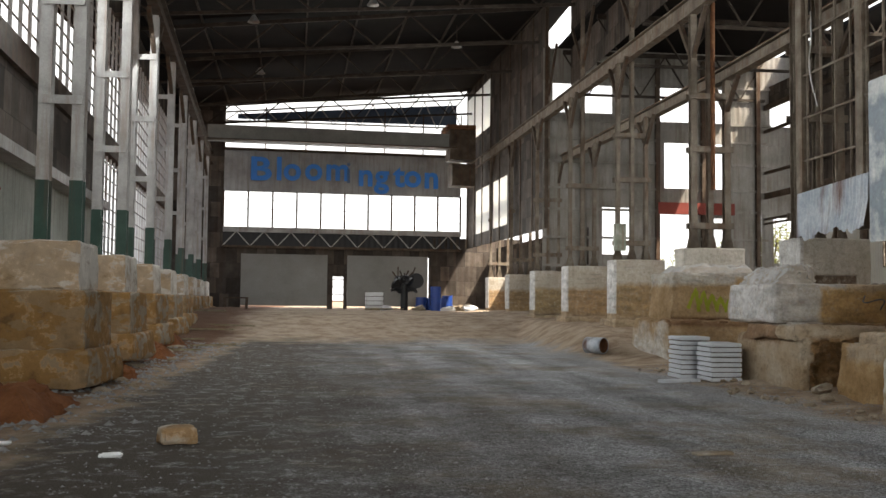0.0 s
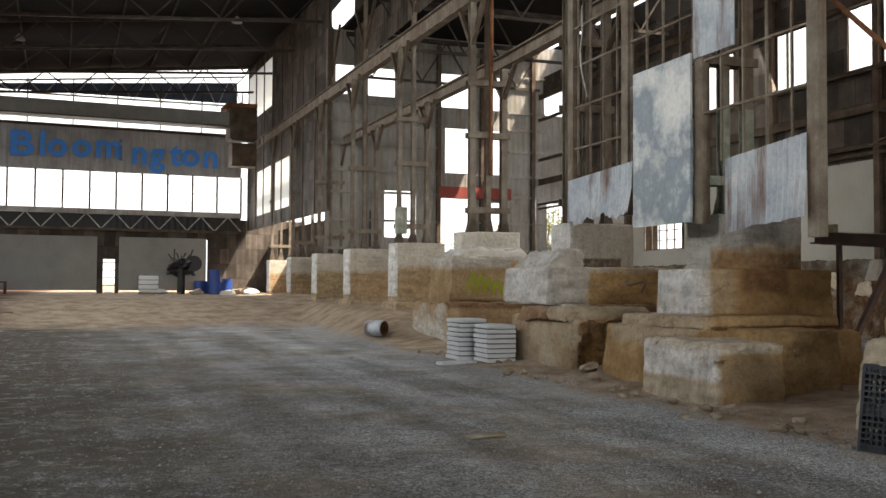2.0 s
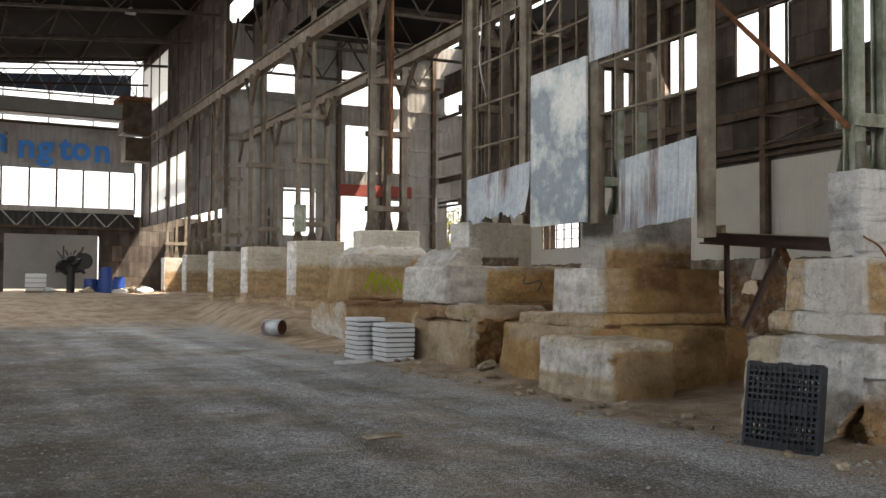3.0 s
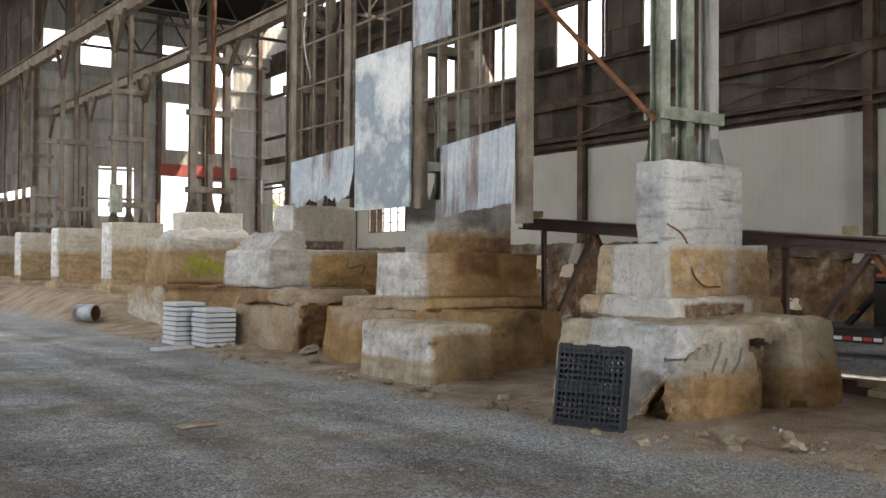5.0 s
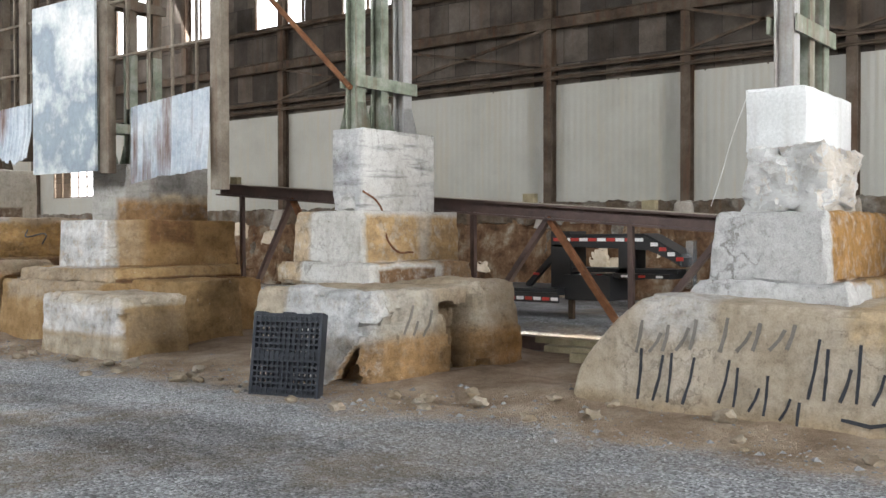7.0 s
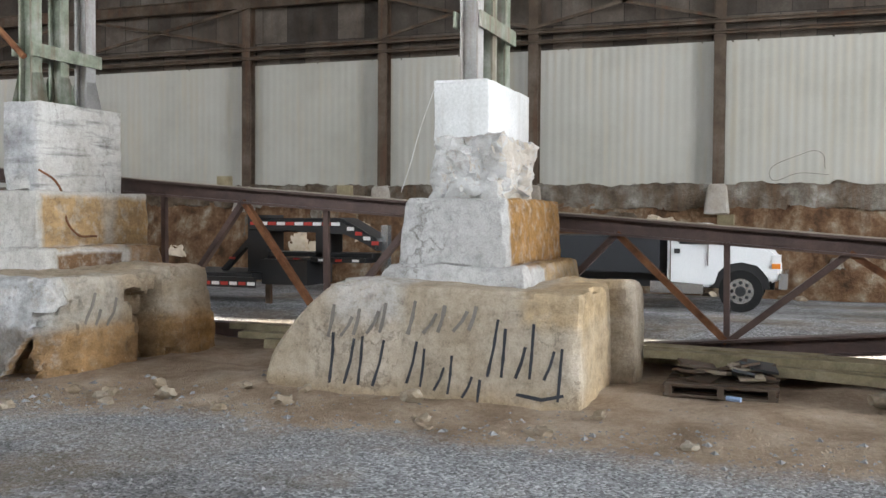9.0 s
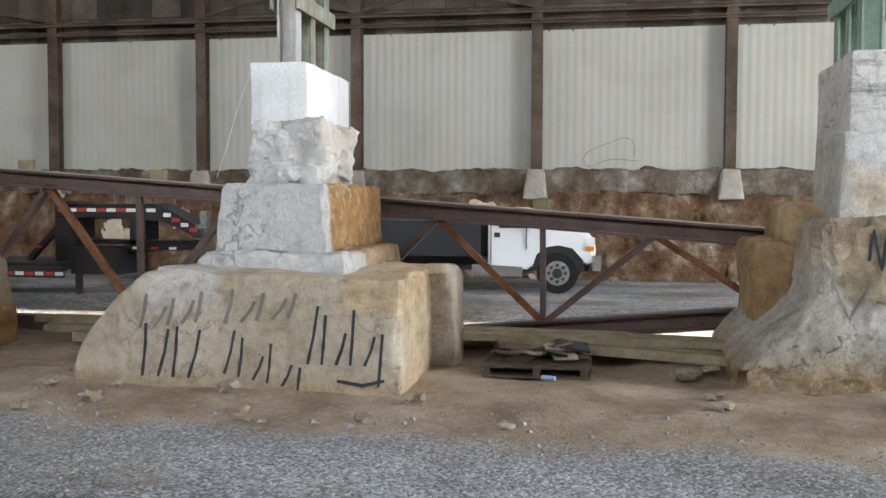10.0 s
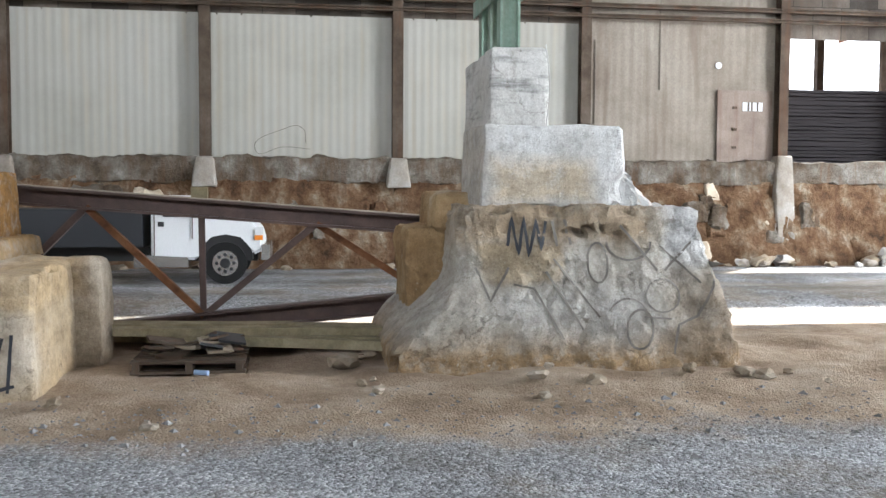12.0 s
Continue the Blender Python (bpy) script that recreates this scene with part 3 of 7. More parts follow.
def block(x0, x1, y0, y1, z0, z1, amp=0.03, cell=0.28, top=(0, 0, 0, 0), seed=0, wear=0.06, bites=(), jag=0.0, shape=None, carve=None):
    """A worn concrete block: a gridded box with uneven faces, worn edges and bites (x, y, z, radius) broken out of it.
    top: by how much the upper edge steps in at x0, x1, y0, y1. shape: bends the plain form; carve: what is broken away, as a push."""
    bm = bmesh.new()
    size = (x1 - x0, y1 - y0, z1 - z0)
    rims = [min(0.02 + 0.75 * wear, 0.3 * s) / s for s in size]
    lines = []
    for s, e in zip(size, rims):
        n = max(1, min(64, round(s / cell)))
        lines.append([0.0] + [e + (1 - 2 * e) * k / n for k in range(n + 1)] + [1.0])
    cuts = [len(v) - 1 for v in lines]
    grid = {}

    def vert(i, j, k):
        key = (i, j, k)
        if key not in grid:
            u, v, w = lines[0][i], lines[1][j], lines[2][k]
            ax, bx = x0 + top[0] * w, x1 - top[1] * w
            ay, by = y0 + top[2] * w, y1 - top[3] * w
            p = Vector((ax + (bx - ax) * u, ay + (by - ay) * v, z0 + size[2] * w))
            mid = Vector(((x0 + x1) / 2, (y0 + y1) / 2, (z0 + z1) / 2))
            at = [0 if c == 0 else 1 if c == m else None for c, m in zip((i, j, k), cuts)]
            ends = sum(c is not None for c in at)
            p = shape(p) if shape else p
            q = p * 1.3 + Vector((seed * 7.1, seed * 3.3, seed))
            push = carve(p + 0.09 * noise.noise_vector(q * 2.1) + 0.05 * noise.noise_vector(q * 6.3)) if carve else None
            p = p + amp * (noise.noise_vector(q) + 0.6 * noise.noise_vector(q * 2.7) + 0.3 * noise.noise_vector(q * 6.1))
            if jag:
                p = p + jag * (0.6 * noise.noise_vector(q * 3.1) + 0.6 * noise.noise_vector(q * 8.3) + 0.6 * noise.noise_vector(q * 17.0))
            if ends > 1:
                worn = wear * (0.25 + 1.3 * max(0.0, noise.noise(q * 2.3) + 0.4 * noise.noise(q * 7.1)))
                for axis in range(3):
                    if at[axis] is not None:
                        p[axis] += worn * (1 if at[axis] == 0 else -1)
            if push and push.length > 0:
                p = p + push + 0.05 * noise.noise_vector(q * 3.7) + 0.045 * noise.noise_vector(q * 9.1)
            for bx_, by_, bz_, r in bites:
                c = Vector((bx_, by_, bz_))
                d = (p - c).length
                if d < r:
                    inward = (mid - c).normalized()
                    p = p + inward * (r - d) * (0.7 + 0.5 * noise.noise(q * 3.1))
                    p = p + 0.06 * noise.noise_vector(q * 5)
            grid[key] = bm.verts.new(p)
        return grid[key]

    nx, ny, nz = cuts
    for i in range(nx):
        for j in range(ny):
            for k in (0, nz):
                bm.faces.new((vert(i, j, k), vert(i + 1, j, k), vert(i + 1, j + 1, k), vert(i, j + 1, k)))
    for i in range(nx):
        for k in range(nz):
            for j in (0, ny):
                bm.faces.new((vert(i, j, k), vert(i + 1, j, k), vert(i + 1, j, k + 1), vert(i, j, k + 1)))
    for j in range(ny):
        for k in range(nz):
            for i in (0, nx):
                bm.faces.new((vert(i, j, k), vert(i, j + 1, k), vert(i, j + 1, k + 1), vert(i, j, k + 1)))
    return bm


def sheet(along, a, b, fixed, z0, z1, pitch=0.15, depth=0.03, thick=0.006, ragged=0.0, lift=0.0, bow=0.0):
    """A corrugated sheet standing in the plane x = fixed (along 'y') or y = fixed (along 'x'), from a to b. lift: how much higher its b end is."""
    bm = bmesh.new()
    n = max(4, int(abs(b - a) / pitch * 4))
    rows = []
    for k in range(n + 1):
        u = k / n
        s = a + (b - a) * u
        w = depth * math.sin(2 * math.pi * abs(s - a) / pitch)
        low = z0 + lift * u + ragged * (noise.noise(Vector((s * 1.3, fixed, 0))) + 0.5 * noise.noise(Vector((s * 5, fixed, 1))))
        ring = []
        for z, out in ((low, bow * (0.3 + u)), ((low + z1 + lift * u) / 2, bow * 0.2), (z1 + lift * u, 0.0)):
            for off in (-thick, thick):
                c = fixed + w + off - out
                ring.append(bm.verts.new((c, s, z) if along == "y" else (s, c, z)))
        rows.append(ring)
    for r, q in zip(rows, rows[1:]):
        for i, j in ((0, 2), (2, 4), (1, 3), (3, 5), (0, 1), (4, 5)):
            bm.faces.new((r[i], q[i], q[j], r[j]))
    for r in (rows[0], rows[-1]):
        bm.faces.new((r[0], r[2], r[3], r[1]))
        bm.faces.new((r[2], r[4], r[5], r[3]))
    return bm


def stone(r, seed):
    bm = bmesh.new()
    bmesh.ops.create_icosphere(bm, subdivisions=2, radius=r)
    for v in bm.verts:
        v.co *= 0.8 + 0.5 * noise.noise(v.co / r * 1.7 + Vector((seed, seed * 2.3, 0))) + 0.35 * noise.noise(v.co / r * 3.9 + Vector((seed, 0, 3.1)))
        v.co.z *= 0.62
        v.co.x *= 1.25
    return bm


def stroke(points, width, material, parent, name, to_place, label=""):
    """A painted line through 2D points, laid flat by to_place(u, v, lift)."""
    bm = bmesh.new()
    rows = []
    for k, (u, v) in enumerate(points):
        (ua, va), (ub, vb) = points[max(0, k - 1)], points[min(len(points) - 1, k + 1)]
        du, dv = ub - ua, vb - va
        d = math.hypot(du, dv) or 1
        w = width / 2 * (0.8 + 0.35 * noise.noise(Vector((u * 9, v * 9, 0))))
        nu, nv = -dv / d * w, du / d * w
        rows.append([bm.verts.new(to_place(u + s * nu, v + s * nv, h)) for s, h in ((-1, 0.0), (-1, 0.006), (1, 0.006), (1, 0.0))])
    for r, q in zip(rows, rows[1:]):
        for i in range(3):
            bm.faces.new((r[i], r[i + 1], q[i + 1], q[i]))
    return part(name, bm, material, parent, label)


def smooth(a, b, v):
    u = min(1.0, max(0.0, (v - a) / (b - a)))
    return u * u * (3 - 2 * u)

# ---- ground ----
def ground_z(x, y):
    z = 1.3 * smooth(45, 60, y) * smooth(16, 12.5, x)
    bank = 0.95 * smooth(30, 42, y) * smooth(8.0, 10.5, x) * smooth(16, 13, x)
    z = max(z, bank)
    z = max(z, 0.3 * smooth(15.4, 18.0, x) * smooth(27, 24.5, x))
    foot = 0.16 * smooth(8.6, 10.6, x) * smooth(16, 14, x) + 0.14 * smooth(-6.0, -8.5, x)
    z += foot * (0.7 + 0.6 * noise.noise(Vector((x * 0.8, y * 0.8, 3))))
    dirt = smooth(8.6, 9.6, x) * smooth(16, 14, x) + smooth(-5.5, -7, x) + smooth(44, 50, y)
    rough = 0.012 + 0.05 * min(1.0, dirt)
    p = Vector((x, y, 0))
    if abs(x) < 60 and -40 < y < 110:
        near = smooth(33, 27, y)
        z += rough * (noise.noise(p * 0.9) + 0.6 * near * noise.noise(p * 2.3) + 0.4 * near * noise.noise(p * 5.0))
        z += 0.03 * noise.noise(p * 0.25)
    return z


def spread(parts):
    out = []
    for a, b, s in parts:
        out += list(np.arange(a, b, s))
    return out + [parts[-1][1]]


gx = spread([(-1500, -60, 180), (-60, -14, 3), (-14, -5.5, 0.3), (-5.5, 8, 0.5), (8, 16, 0.2), (16, 30, 0.7), (30, 60, 5), (60, 1500, 180)])
gy = spread([(-1500, -40, 180), (-40, -10, 3), (-10, 30, 0.25), (30, 64, 0.5), (64, 100, 2), (100, 1600, 150)])
verts = [(x, y, ground_z(x, y)) for y in gy for x in gx]
W = len(gx)
faces = [(j * W + i, j * W + i + 1, (j + 1) * W + i + 1, (j + 1) * W + i) for j in range(len(gy) - 1) for i in range(W - 1)]
me = bpy.data.meshes.new("ground")
me.from_pydata(verts, [], faces)
me.materials.append(GROUND)
for f in me.polygons:
    f.use_smooth = True
tagged(new("ground", me), "grey gravel track between brown dirt banks", "ground", kind="structure")

# ---- bright hazy sky low over the distance ----
haze = bpy.data.materials.new("bright_haze")
haze.use_nodes = True
hb = haze.node_tree.nodes["Principled BSDF"]
hb.inputs["Base Color"].default_value = (0, 0, 0, 1)
hb.inputs["Emission Color"].default_value = (0.95, 0.98, 1.0, 1)
hb.inputs["Emission Strength"].default_value = 0.65
me = bpy.data.meshes.new("backdrop")
RING = [(900 * math.cos(2 * math.pi * k / 64), 900 * math.sin(2 * math.pi * k / 64)) for k in range(64)]
me.from_pydata([(x, y, z) for x, y in RING for z in (-20, 420)], [], [(2 * k, (2 * k + 2) % 128, (2 * k + 3) % 128, 2 * k + 1) for k in range(64)])
me.materials.append(haze)
tagged(new("backdrop", me), "bright white hazy sky near the horizon", "sky", kind="structure")

# ---- outer wall of the side aisle, x = 25.7 ----
WX = 25.7
PIL = [51.0, 45.0, 39.0, 33.0, 27.1, 21.3, 15.05, 10.5, 6.0, 1.07, -3.9, -9.0, -14.7]
wall_east = thing("wall_east", "aisle wall of pale sheets below dark siding", "wall", kind="structure")
for k, (a, b) in enumerate(zip([57.0] + PIL, PIL + [-30.0])):
    part("clay_bank", block(WX - 0.75, WX + 1.0, b, a, -0.3, 2.6, 0.16, 0.25, (0.6, 0, 0, 0), 3 + k * 0.01, 0.0, jag=0.05), CLAY, wall_east, "raw red clay bank")
    part("footing", block(WX - 0.2, WX + 0.9, b, a, 2.5, 3.12, 0.09, 0.13, (0.0, 0, 0, 0), 4 + k * 0.01, 0.0, jag=0.06), LEDGE, wall_east, "crumbling grey concrete footing")
    rr = random.Random(k)
    for i in range(16):
        y, w, h = rr.uniform(b, a), rr.uniform(0.25, 1.2), rr.uniform(0.2, 0.75)
        z = rr.uniform(1.3, 2.2) if i < 9 else rr.uniform(0.3, 1.4)
        x = WX - 0.72 + 0.2 * max(0.0, z) + rr.uniform(-0.05, 0.15)
        part("footing_chunk", block(x, WX + 0.6, y - w / 2, y + w / 2, z, z + h, 0.09, 0.17, (0.08, 0, 0.1, 0.1), k * 17 + i, 0.1, jag=0.05), (LEDGE, TAN, CLAY, CLAY)[i % 4], wall_east)
    for i in range(4):
        y, r = rr.uniform(b, a), rr.uniform(0.1, 0.3)
        q = tagged(part("rock", stone(r, k * 5 + i), GREY_STONE), "broken stone fallen from the clay bank", "rock", "stones under the bank")
        q.location = (WX - 0.9 - rr.uniform(0, 0.6), y, 0.32)
for k, (a, b) in enumerate(zip(PIL, PIL[1:])):
    if k == 1:
        for y0, y1, z0, z1 in ((b + 0.01, a - 0.01, 3.0, 3.95), (b + 0.01, 40.0, 3.95, 5.4), (43.5, a - 0.01, 3.95, 5.4), (b + 0.01, a - 0.01, 5.4, 6.84)):
            part("sheet_panel", sheet("y", y0, y1, WX + 0.18, z0, z1, 0.22, 0.006), WHITE_PANEL, wall_east, "dull white corrugated sheet")
        for y in np.arange(40.0, 43.6, 0.7):
            part("window_bar", boxes((WX + 0.1, WX + 0.16, y - 0.03, y + 0.03, 3.95, 5.4)), STEEL, wall_east)
        for z in (3.95, 4.42, 4.9, 5.36):
            part("window_bar", boxes((WX + 0.11, WX + 0.15, 40.0, 43.5, z, z + 0.04)), STEEL, wall_east)
    elif k < 11:
        part("sheet_panel", sheet("y", b + 0.01, a - 0.01, WX + 0.18, 3.0, 6.84, 0.22, 0.006), WHITE_PANEL, wall_east, "dull white corrugated sheet")
    else:
        part("sheet_panel", sheet("y", b + 0.01, a - 0.01, WX + 0.18, 3.0, 9.2, 0.24, 0.006), BEIGE_SIDING, wall_east, "rusty beige metal sheet")
    lo = 9.2 if k >= 11 else 6.8
    for y0, y1, z0, z1 in ((b, a, lo, 10.25), (b, a, 12.65, 14.4)):
        part("siding_panel", sheet("y", y0, y1, WX + 0.2, z0, z1, 0.6, 0.02), SIDING, wall_east)
WINDOWS = ((21.5, 24.1), (26.1, 28.85), (31.0, 33.5), (35.8, 38.25), (40.6, 43.1))
for y0, y1 in zip([-14.7] + [w[1] for w in WINDOWS], [w[0] for w in WINDOWS] + [51.0]):
    part("siding_panel", sheet("y", y0, y1, WX + 0.2, 10.25, 12.65, 0.6, 0.02), SIDING, wall_east)
for k, y in enumerate(PIL):
    bm = bmesh.new()
    ibar(bm, (WX, y, 3.05), (WX, y, 14.4), 0.28, 0.32, 0.03, (1, 0, 0))
    part("wall_post", bm, STEEL, wall_east, "rusty brown steel post")
    part("post_pad", block(WX - 0.5, WX + 0.1, y - 0.32, y + 0.32, 2.35 if y > -14 else 0.9, 3.12 if y > -14 else 3.3, 0.03, 0.25, (0.2, 0, 0.09, 0.09), k), PAD, wall_east)
for z, h in ((7.02, 0.1), (7.3, 0.12), (8.72, 0.36), (10.15, 0.16), (12.72, 0.16), (14.2, 0.3)):
    bm = bmesh.new()
    ibar(bm, (WX - 0.12, -30, z), (WX - 0.12, 56, z), 0.18, h)
    part("girt", bm, STEEL, wall_east)
for a, b in ((27.1, 21.3), (21.3, 15.05), (10.5, 6.0), (6.0, 1.07), (-3.9, -9.0)):
    for z0, z1 in ((7.4, 8.55), (8.55, 7.4)):
        bm = bmesh.new()
        bar(bm, (WX - 0.16, a, z0), (WX - 0.16, b, z1), 0.08, 0.08)
        part("brace", bm, STEEL, wall_east)
for y0, y1 in WINDOWS:
    mid = (y0 + y1) / 2
    part("window_frame", boxes((WX + 0.1, WX + 0.2, mid - 0.03, mid + 0.03, 10.25, 12.65), (WX + 0.1, WX + 0.2, y0, y1, 10.25, 10.33), (WX + 0.1, WX + 0.2, y0, y0 + 0.07, 10.33, 12.65), (WX + 0.1, WX + 0.2, y1 - 0.07, y1, 10.33, 12.65)), STEEL, wall_east)
# large doorway beyond the last post
part("siding_panel", sheet("y", -30, -14.8, WX + 0.2, 6.6, 14.4, 0.6, 0.02), SIDING, wall_east)
part("siding_panel", sheet("y", -30, -20.5, WX + 0.2, 3.1, 6.6, 0.6, 0.02), SIDING, wall_east)
door = part("steel_door", boxes((WX + 0.09, WX + 0.13, -14.48, -12.86, 3.12, 5.12)), DOOR_PAINT, wall_east, "flush faded brown steel door")
# White paint stands for daylight through the pane.
part("door_window", boxes((WX + 0.07, WX + 0.088, -14.18, -13.6, 4.55, 4.79)), WHITE, door, "small barred pane, white for the daylight behind it")
for y in (-14.03, -13.86, -13.76):
    part("door_bar", boxes((WX + 0.05, WX + 0.068, y - 0.02, y + 0.02, 4.55, 4.79)), STEEL, door)
for z in (3.5, 4.0, 4.6):
    part("hinge", boxes((WX + 0.05, WX + 0.088, -13.42, -13.3, z, z + 0.07)), STEEL, door)
# White disc in place of daylight through a round hole.
bm = bmesh.new()
rod(bm, (WX + 0.1, -12.88, 5.8), (WX + 0.15, -12.88, 5.8), 0.09, 16)
part("bright_hole_disc", bm, WHITE, wall_east, "small round hole, white for the daylight in it")
for y, z0, z1 in ((-9.35, 3.2, 6.4), (-11.2, 5.1, 9.0)):
    part("sheet_seam", boxes((WX + 0.13, WX + 0.16, y - 0.015, y + 0.015, z0, z1)), BEIGE_SIDING, wall_east)

# ---- end wall of the aisle, y = 56 ----
EY = 56.0
wall_end = thing("wall_end", "aisle end wall of grey brown sheets with open windows", "wall", kind="structure")
HOLES = [(19.2, 21.1, 9.1, 11.9), (18.8, 21.0, 13.2, 15.3), (18.9, 21.1, 0.3, 7.5), (15.3, 17.3, 5.0, 7.85), (26.0, 28.0, 13.1, 15.3), (12.2, 13.4, 13.6, 15.4), (13.9, 15.9, 13.6, 15.3), (22.2, 23.4, 13.2, 15.3), (22.1, 23.3, 9.1, 11.9), (22.1, 23.2, 0.3, 7.3), (26.2, 28.0, 4.6, 7.4), (25.2, 25.4, 4.4, 7.6)]
xs = sorted({11.6, 29.5, *[h[0] for h in HOLES], *[h[1] for h in HOLES]})
zs = sorted({0.0, 17.5, *[h[2] for h in HOLES], *[h[3] for h in HOLES]})
for z0, z1 in zip(zs, zs[1:]):
    run = []
    for x0, x1 in zip(xs, xs[1:]):
        mx, mz = (x0 + x1) / 2, (z0 + z1) / 2
        if any(h[0] < mx < h[1] and h[2] < mz < h[3] for h in HOLES):
            run.append(None)
        else:
            run.append((x0, x1))
    start = None
    for r in run + [None]:
        if r and start is None:
            start = [r[0], r[1]]
        elif r:
            start[1] = r[1]
        elif start:
            part("siding_panel", sheet("x", start[0], start[1], EY + 0.1, z0, z1, 0.35, 0.02), GREY_SIDING, wall_end)
            start = None
for z in (4.3, 6.0, 7.7, 9.0, 10.6, 12.0, 13.1, 15.4):
    bm = bmesh.new()
    for x0, x1 in ((11.6, 18.8), (21.15, 22.0), (23.4, 26.0)):
        bar(bm, (x0, EY - 0.03, z), (x1, EY - 0.03, z), 0.1, 0.14)
    part("girt", bm, GREY_SIDING, wall_end)
for x in (14.0, 18.7, 21.6, 25.1, 28.2):
    bm = bmesh.new()
    ibar(bm, (x, EY - 0.12, 0), (x, EY - 0.12, 17), 0.25, 0.25, 0.03, (0, 1, 0))
    part("wall_post", bm, STEEL, wall_end)
part("door_head", boxes((18.7, 23.5, EY - 0.35, EY - 0.1, 7.5, 8.2)), RED_STEEL, wall_end, "faded red steel door head")
bm = bmesh.new()
for x in np.arange(26.3, 28.0, 0.35):
    bar(bm, (x, EY + 0.05, 4.6), (x, EY + 0.05, 7.4), 0.03)
for z in np.arange(5.0, 7.4, 0.45):
    bar(bm, (26.2, EY + 0.05, z), (28.0, EY + 0.05, z), 0.03)
part("window_bars", bm, STEEL, wall_end)
part("siding_panel", sheet("y", 48, 57, 29.4, 0, 17.5, 0.5, 0.02), SIDING, wall_end)

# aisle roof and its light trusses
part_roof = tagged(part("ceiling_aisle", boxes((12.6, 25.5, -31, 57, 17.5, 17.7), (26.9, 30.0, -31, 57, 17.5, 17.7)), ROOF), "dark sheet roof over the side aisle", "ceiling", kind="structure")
part("wall_upper", sheet("y", -30, 57, WX + 0.25, 14.4, 15.6, 0.6, 0.02), SIDING, wall_east)
for k, y in enumerate(np.arange(-12, 56, 7.55)):
    t = thing("roof_truss", "dark riveted steel roof truss over the aisle", "truss", "aisle roof trusses")
    bm = boxes((12.8, 25.6, y - 0.08, y + 0.08, 17.1, 17.35))
    part("top_chord", bm, TRUSS_STEEL, t)
    part("bottom_chord", boxes((12.8, 25.6, y - 0.06, y + 0.06, 14.6, 14.75)), TRUSS_STEEL, t)
    for i in range(8):
        x = 12.8 + i * 1.6
        bm = bmesh.new()
        bar(bm, (x, y, 14.7 if i % 2 else 17.2), (x + 1.6, y, 17.2 if i % 2 else 14.7), 0.08)
        part("web_bar", bm, TRUSS_STEEL, t)

# ---- nave far wall and roof ----
far = thing("wall_far", "far gable wall with ribbon windows over roller doors", "wall", kind="structure")
FAR_TURN = pose(0.1, 80.3, 0, 0, 0, 4.0)
far.matrix_world = FAR_TURN
FL, FR, FZ = -9.9, 9.9, 1.2


def far_box(name, mat, x0, x1, z0, z1, y0=0.0, y1=0.2, label="", parent=None):
    return part(name, boxes((x0, x1, y0, y1, z0, z1)), mat, parent or far, label)


def far_sheet(x0, x1, z0, z1, mat):
    return part("siding_panel", sheet("x", x0, x1, 0.1, z0, z1, 0.5, 0.02), mat, far)


far_sheet(FL - 5.0, FL, FZ - 0.8, 18.4, SIDING)
far_sheet(FL, -8.4, FZ - 0.6, 6.2, SIDING)
far_sheet(7.2, FR + 5.5, FZ - 0.8, 7.4, SIDING)
far_sheet(FL, FR, 10.9, 14.4, SIGN_PANEL)
far_sheet(FL, FR, 5.7, 6.3, SIDING)
for x0, x1 in ((-8.4, -1.35), (0.3, 7.1)):
    d = far_box("roller_door", SHUTTER, x0, x1, FZ + 0.35, 5.7, 0.0, 0.06, "grey roller shutter, not quite closed")
    bm = bmesh.new()
    for z in np.arange(FZ + 0.5, 5.7, 0.22):
        box(bm, x0, x1, -0.03, 0.0, z, z + 0.12)
    part("slat_rows", bm, SHUTTER, d)
far_sheet(-1.35, -0.95, FZ, 6.2, SIDING)
far_sheet(0.0, 0.3, FZ, 6.2, SIDING)
far_sheet(-0.95, 0.0, 4.0, 6.2, SIDING)
d = far_box("door_frame", STEEL, -0.98, -0.9, FZ, 4.0, -0.05, 0.1)
bm = bmesh.new()
for z in (1.9, 2.5, 3.1, 3.7):
    box(bm, -0.95, 0.0, -0.02, 0.04, z, z + 0.07)
part("door_bars", bm, STEEL, far)
far_box("sill_beam", PALE_STEEL, FL, FR, 7.55, 7.95, -0.35, 0.1, "pale steel beam under the windows")
far_box("sill_beam", STEEL, FL, FR, 6.25, 6.45, -0.35, 0.1)
bm = bmesh.new()
for i in range(9):
    x = FL + i * 2.2
    bar(bm, (x, -0.2, 6.4), (x + 1.1, -0.2, 7.6), 0.09)
    bar(bm, (x + 1.1, -0.2, 7.6), (x + 2.2, -0.2, 6.4), 0.09)
part("truss_web", bm, PALE_STEEL, far)
far_sheet(FL, FR, 6.4, 7.6, BLACK_PAINT)
for k, x in enumerate(np.linspace(FL, FR, 11)):
    far_box("mullion", STEEL, x - 0.07, x + 0.07, 7.9, 10.95, 0.0, 0.12)
bm = bmesh.new()
for z in (8.7, 9.45, 10.2):
    box(bm, FL, FR, 0.03, 0.06, z, z + 0.025)
part("glazing_bars", bm, STEEL, far)
far_box("girt", STEEL, FL, FR, 14.3, 14.5, -0.1, 0.1)
for x in np.linspace(FL, FR, 7):
    far_box("mullion", STEEL, x - 0.05, x + 0.05, 14.4, 18.0, 0.0, 0.1)
far_sheet(FL, FR, 14.9, 15.7, SIDING)
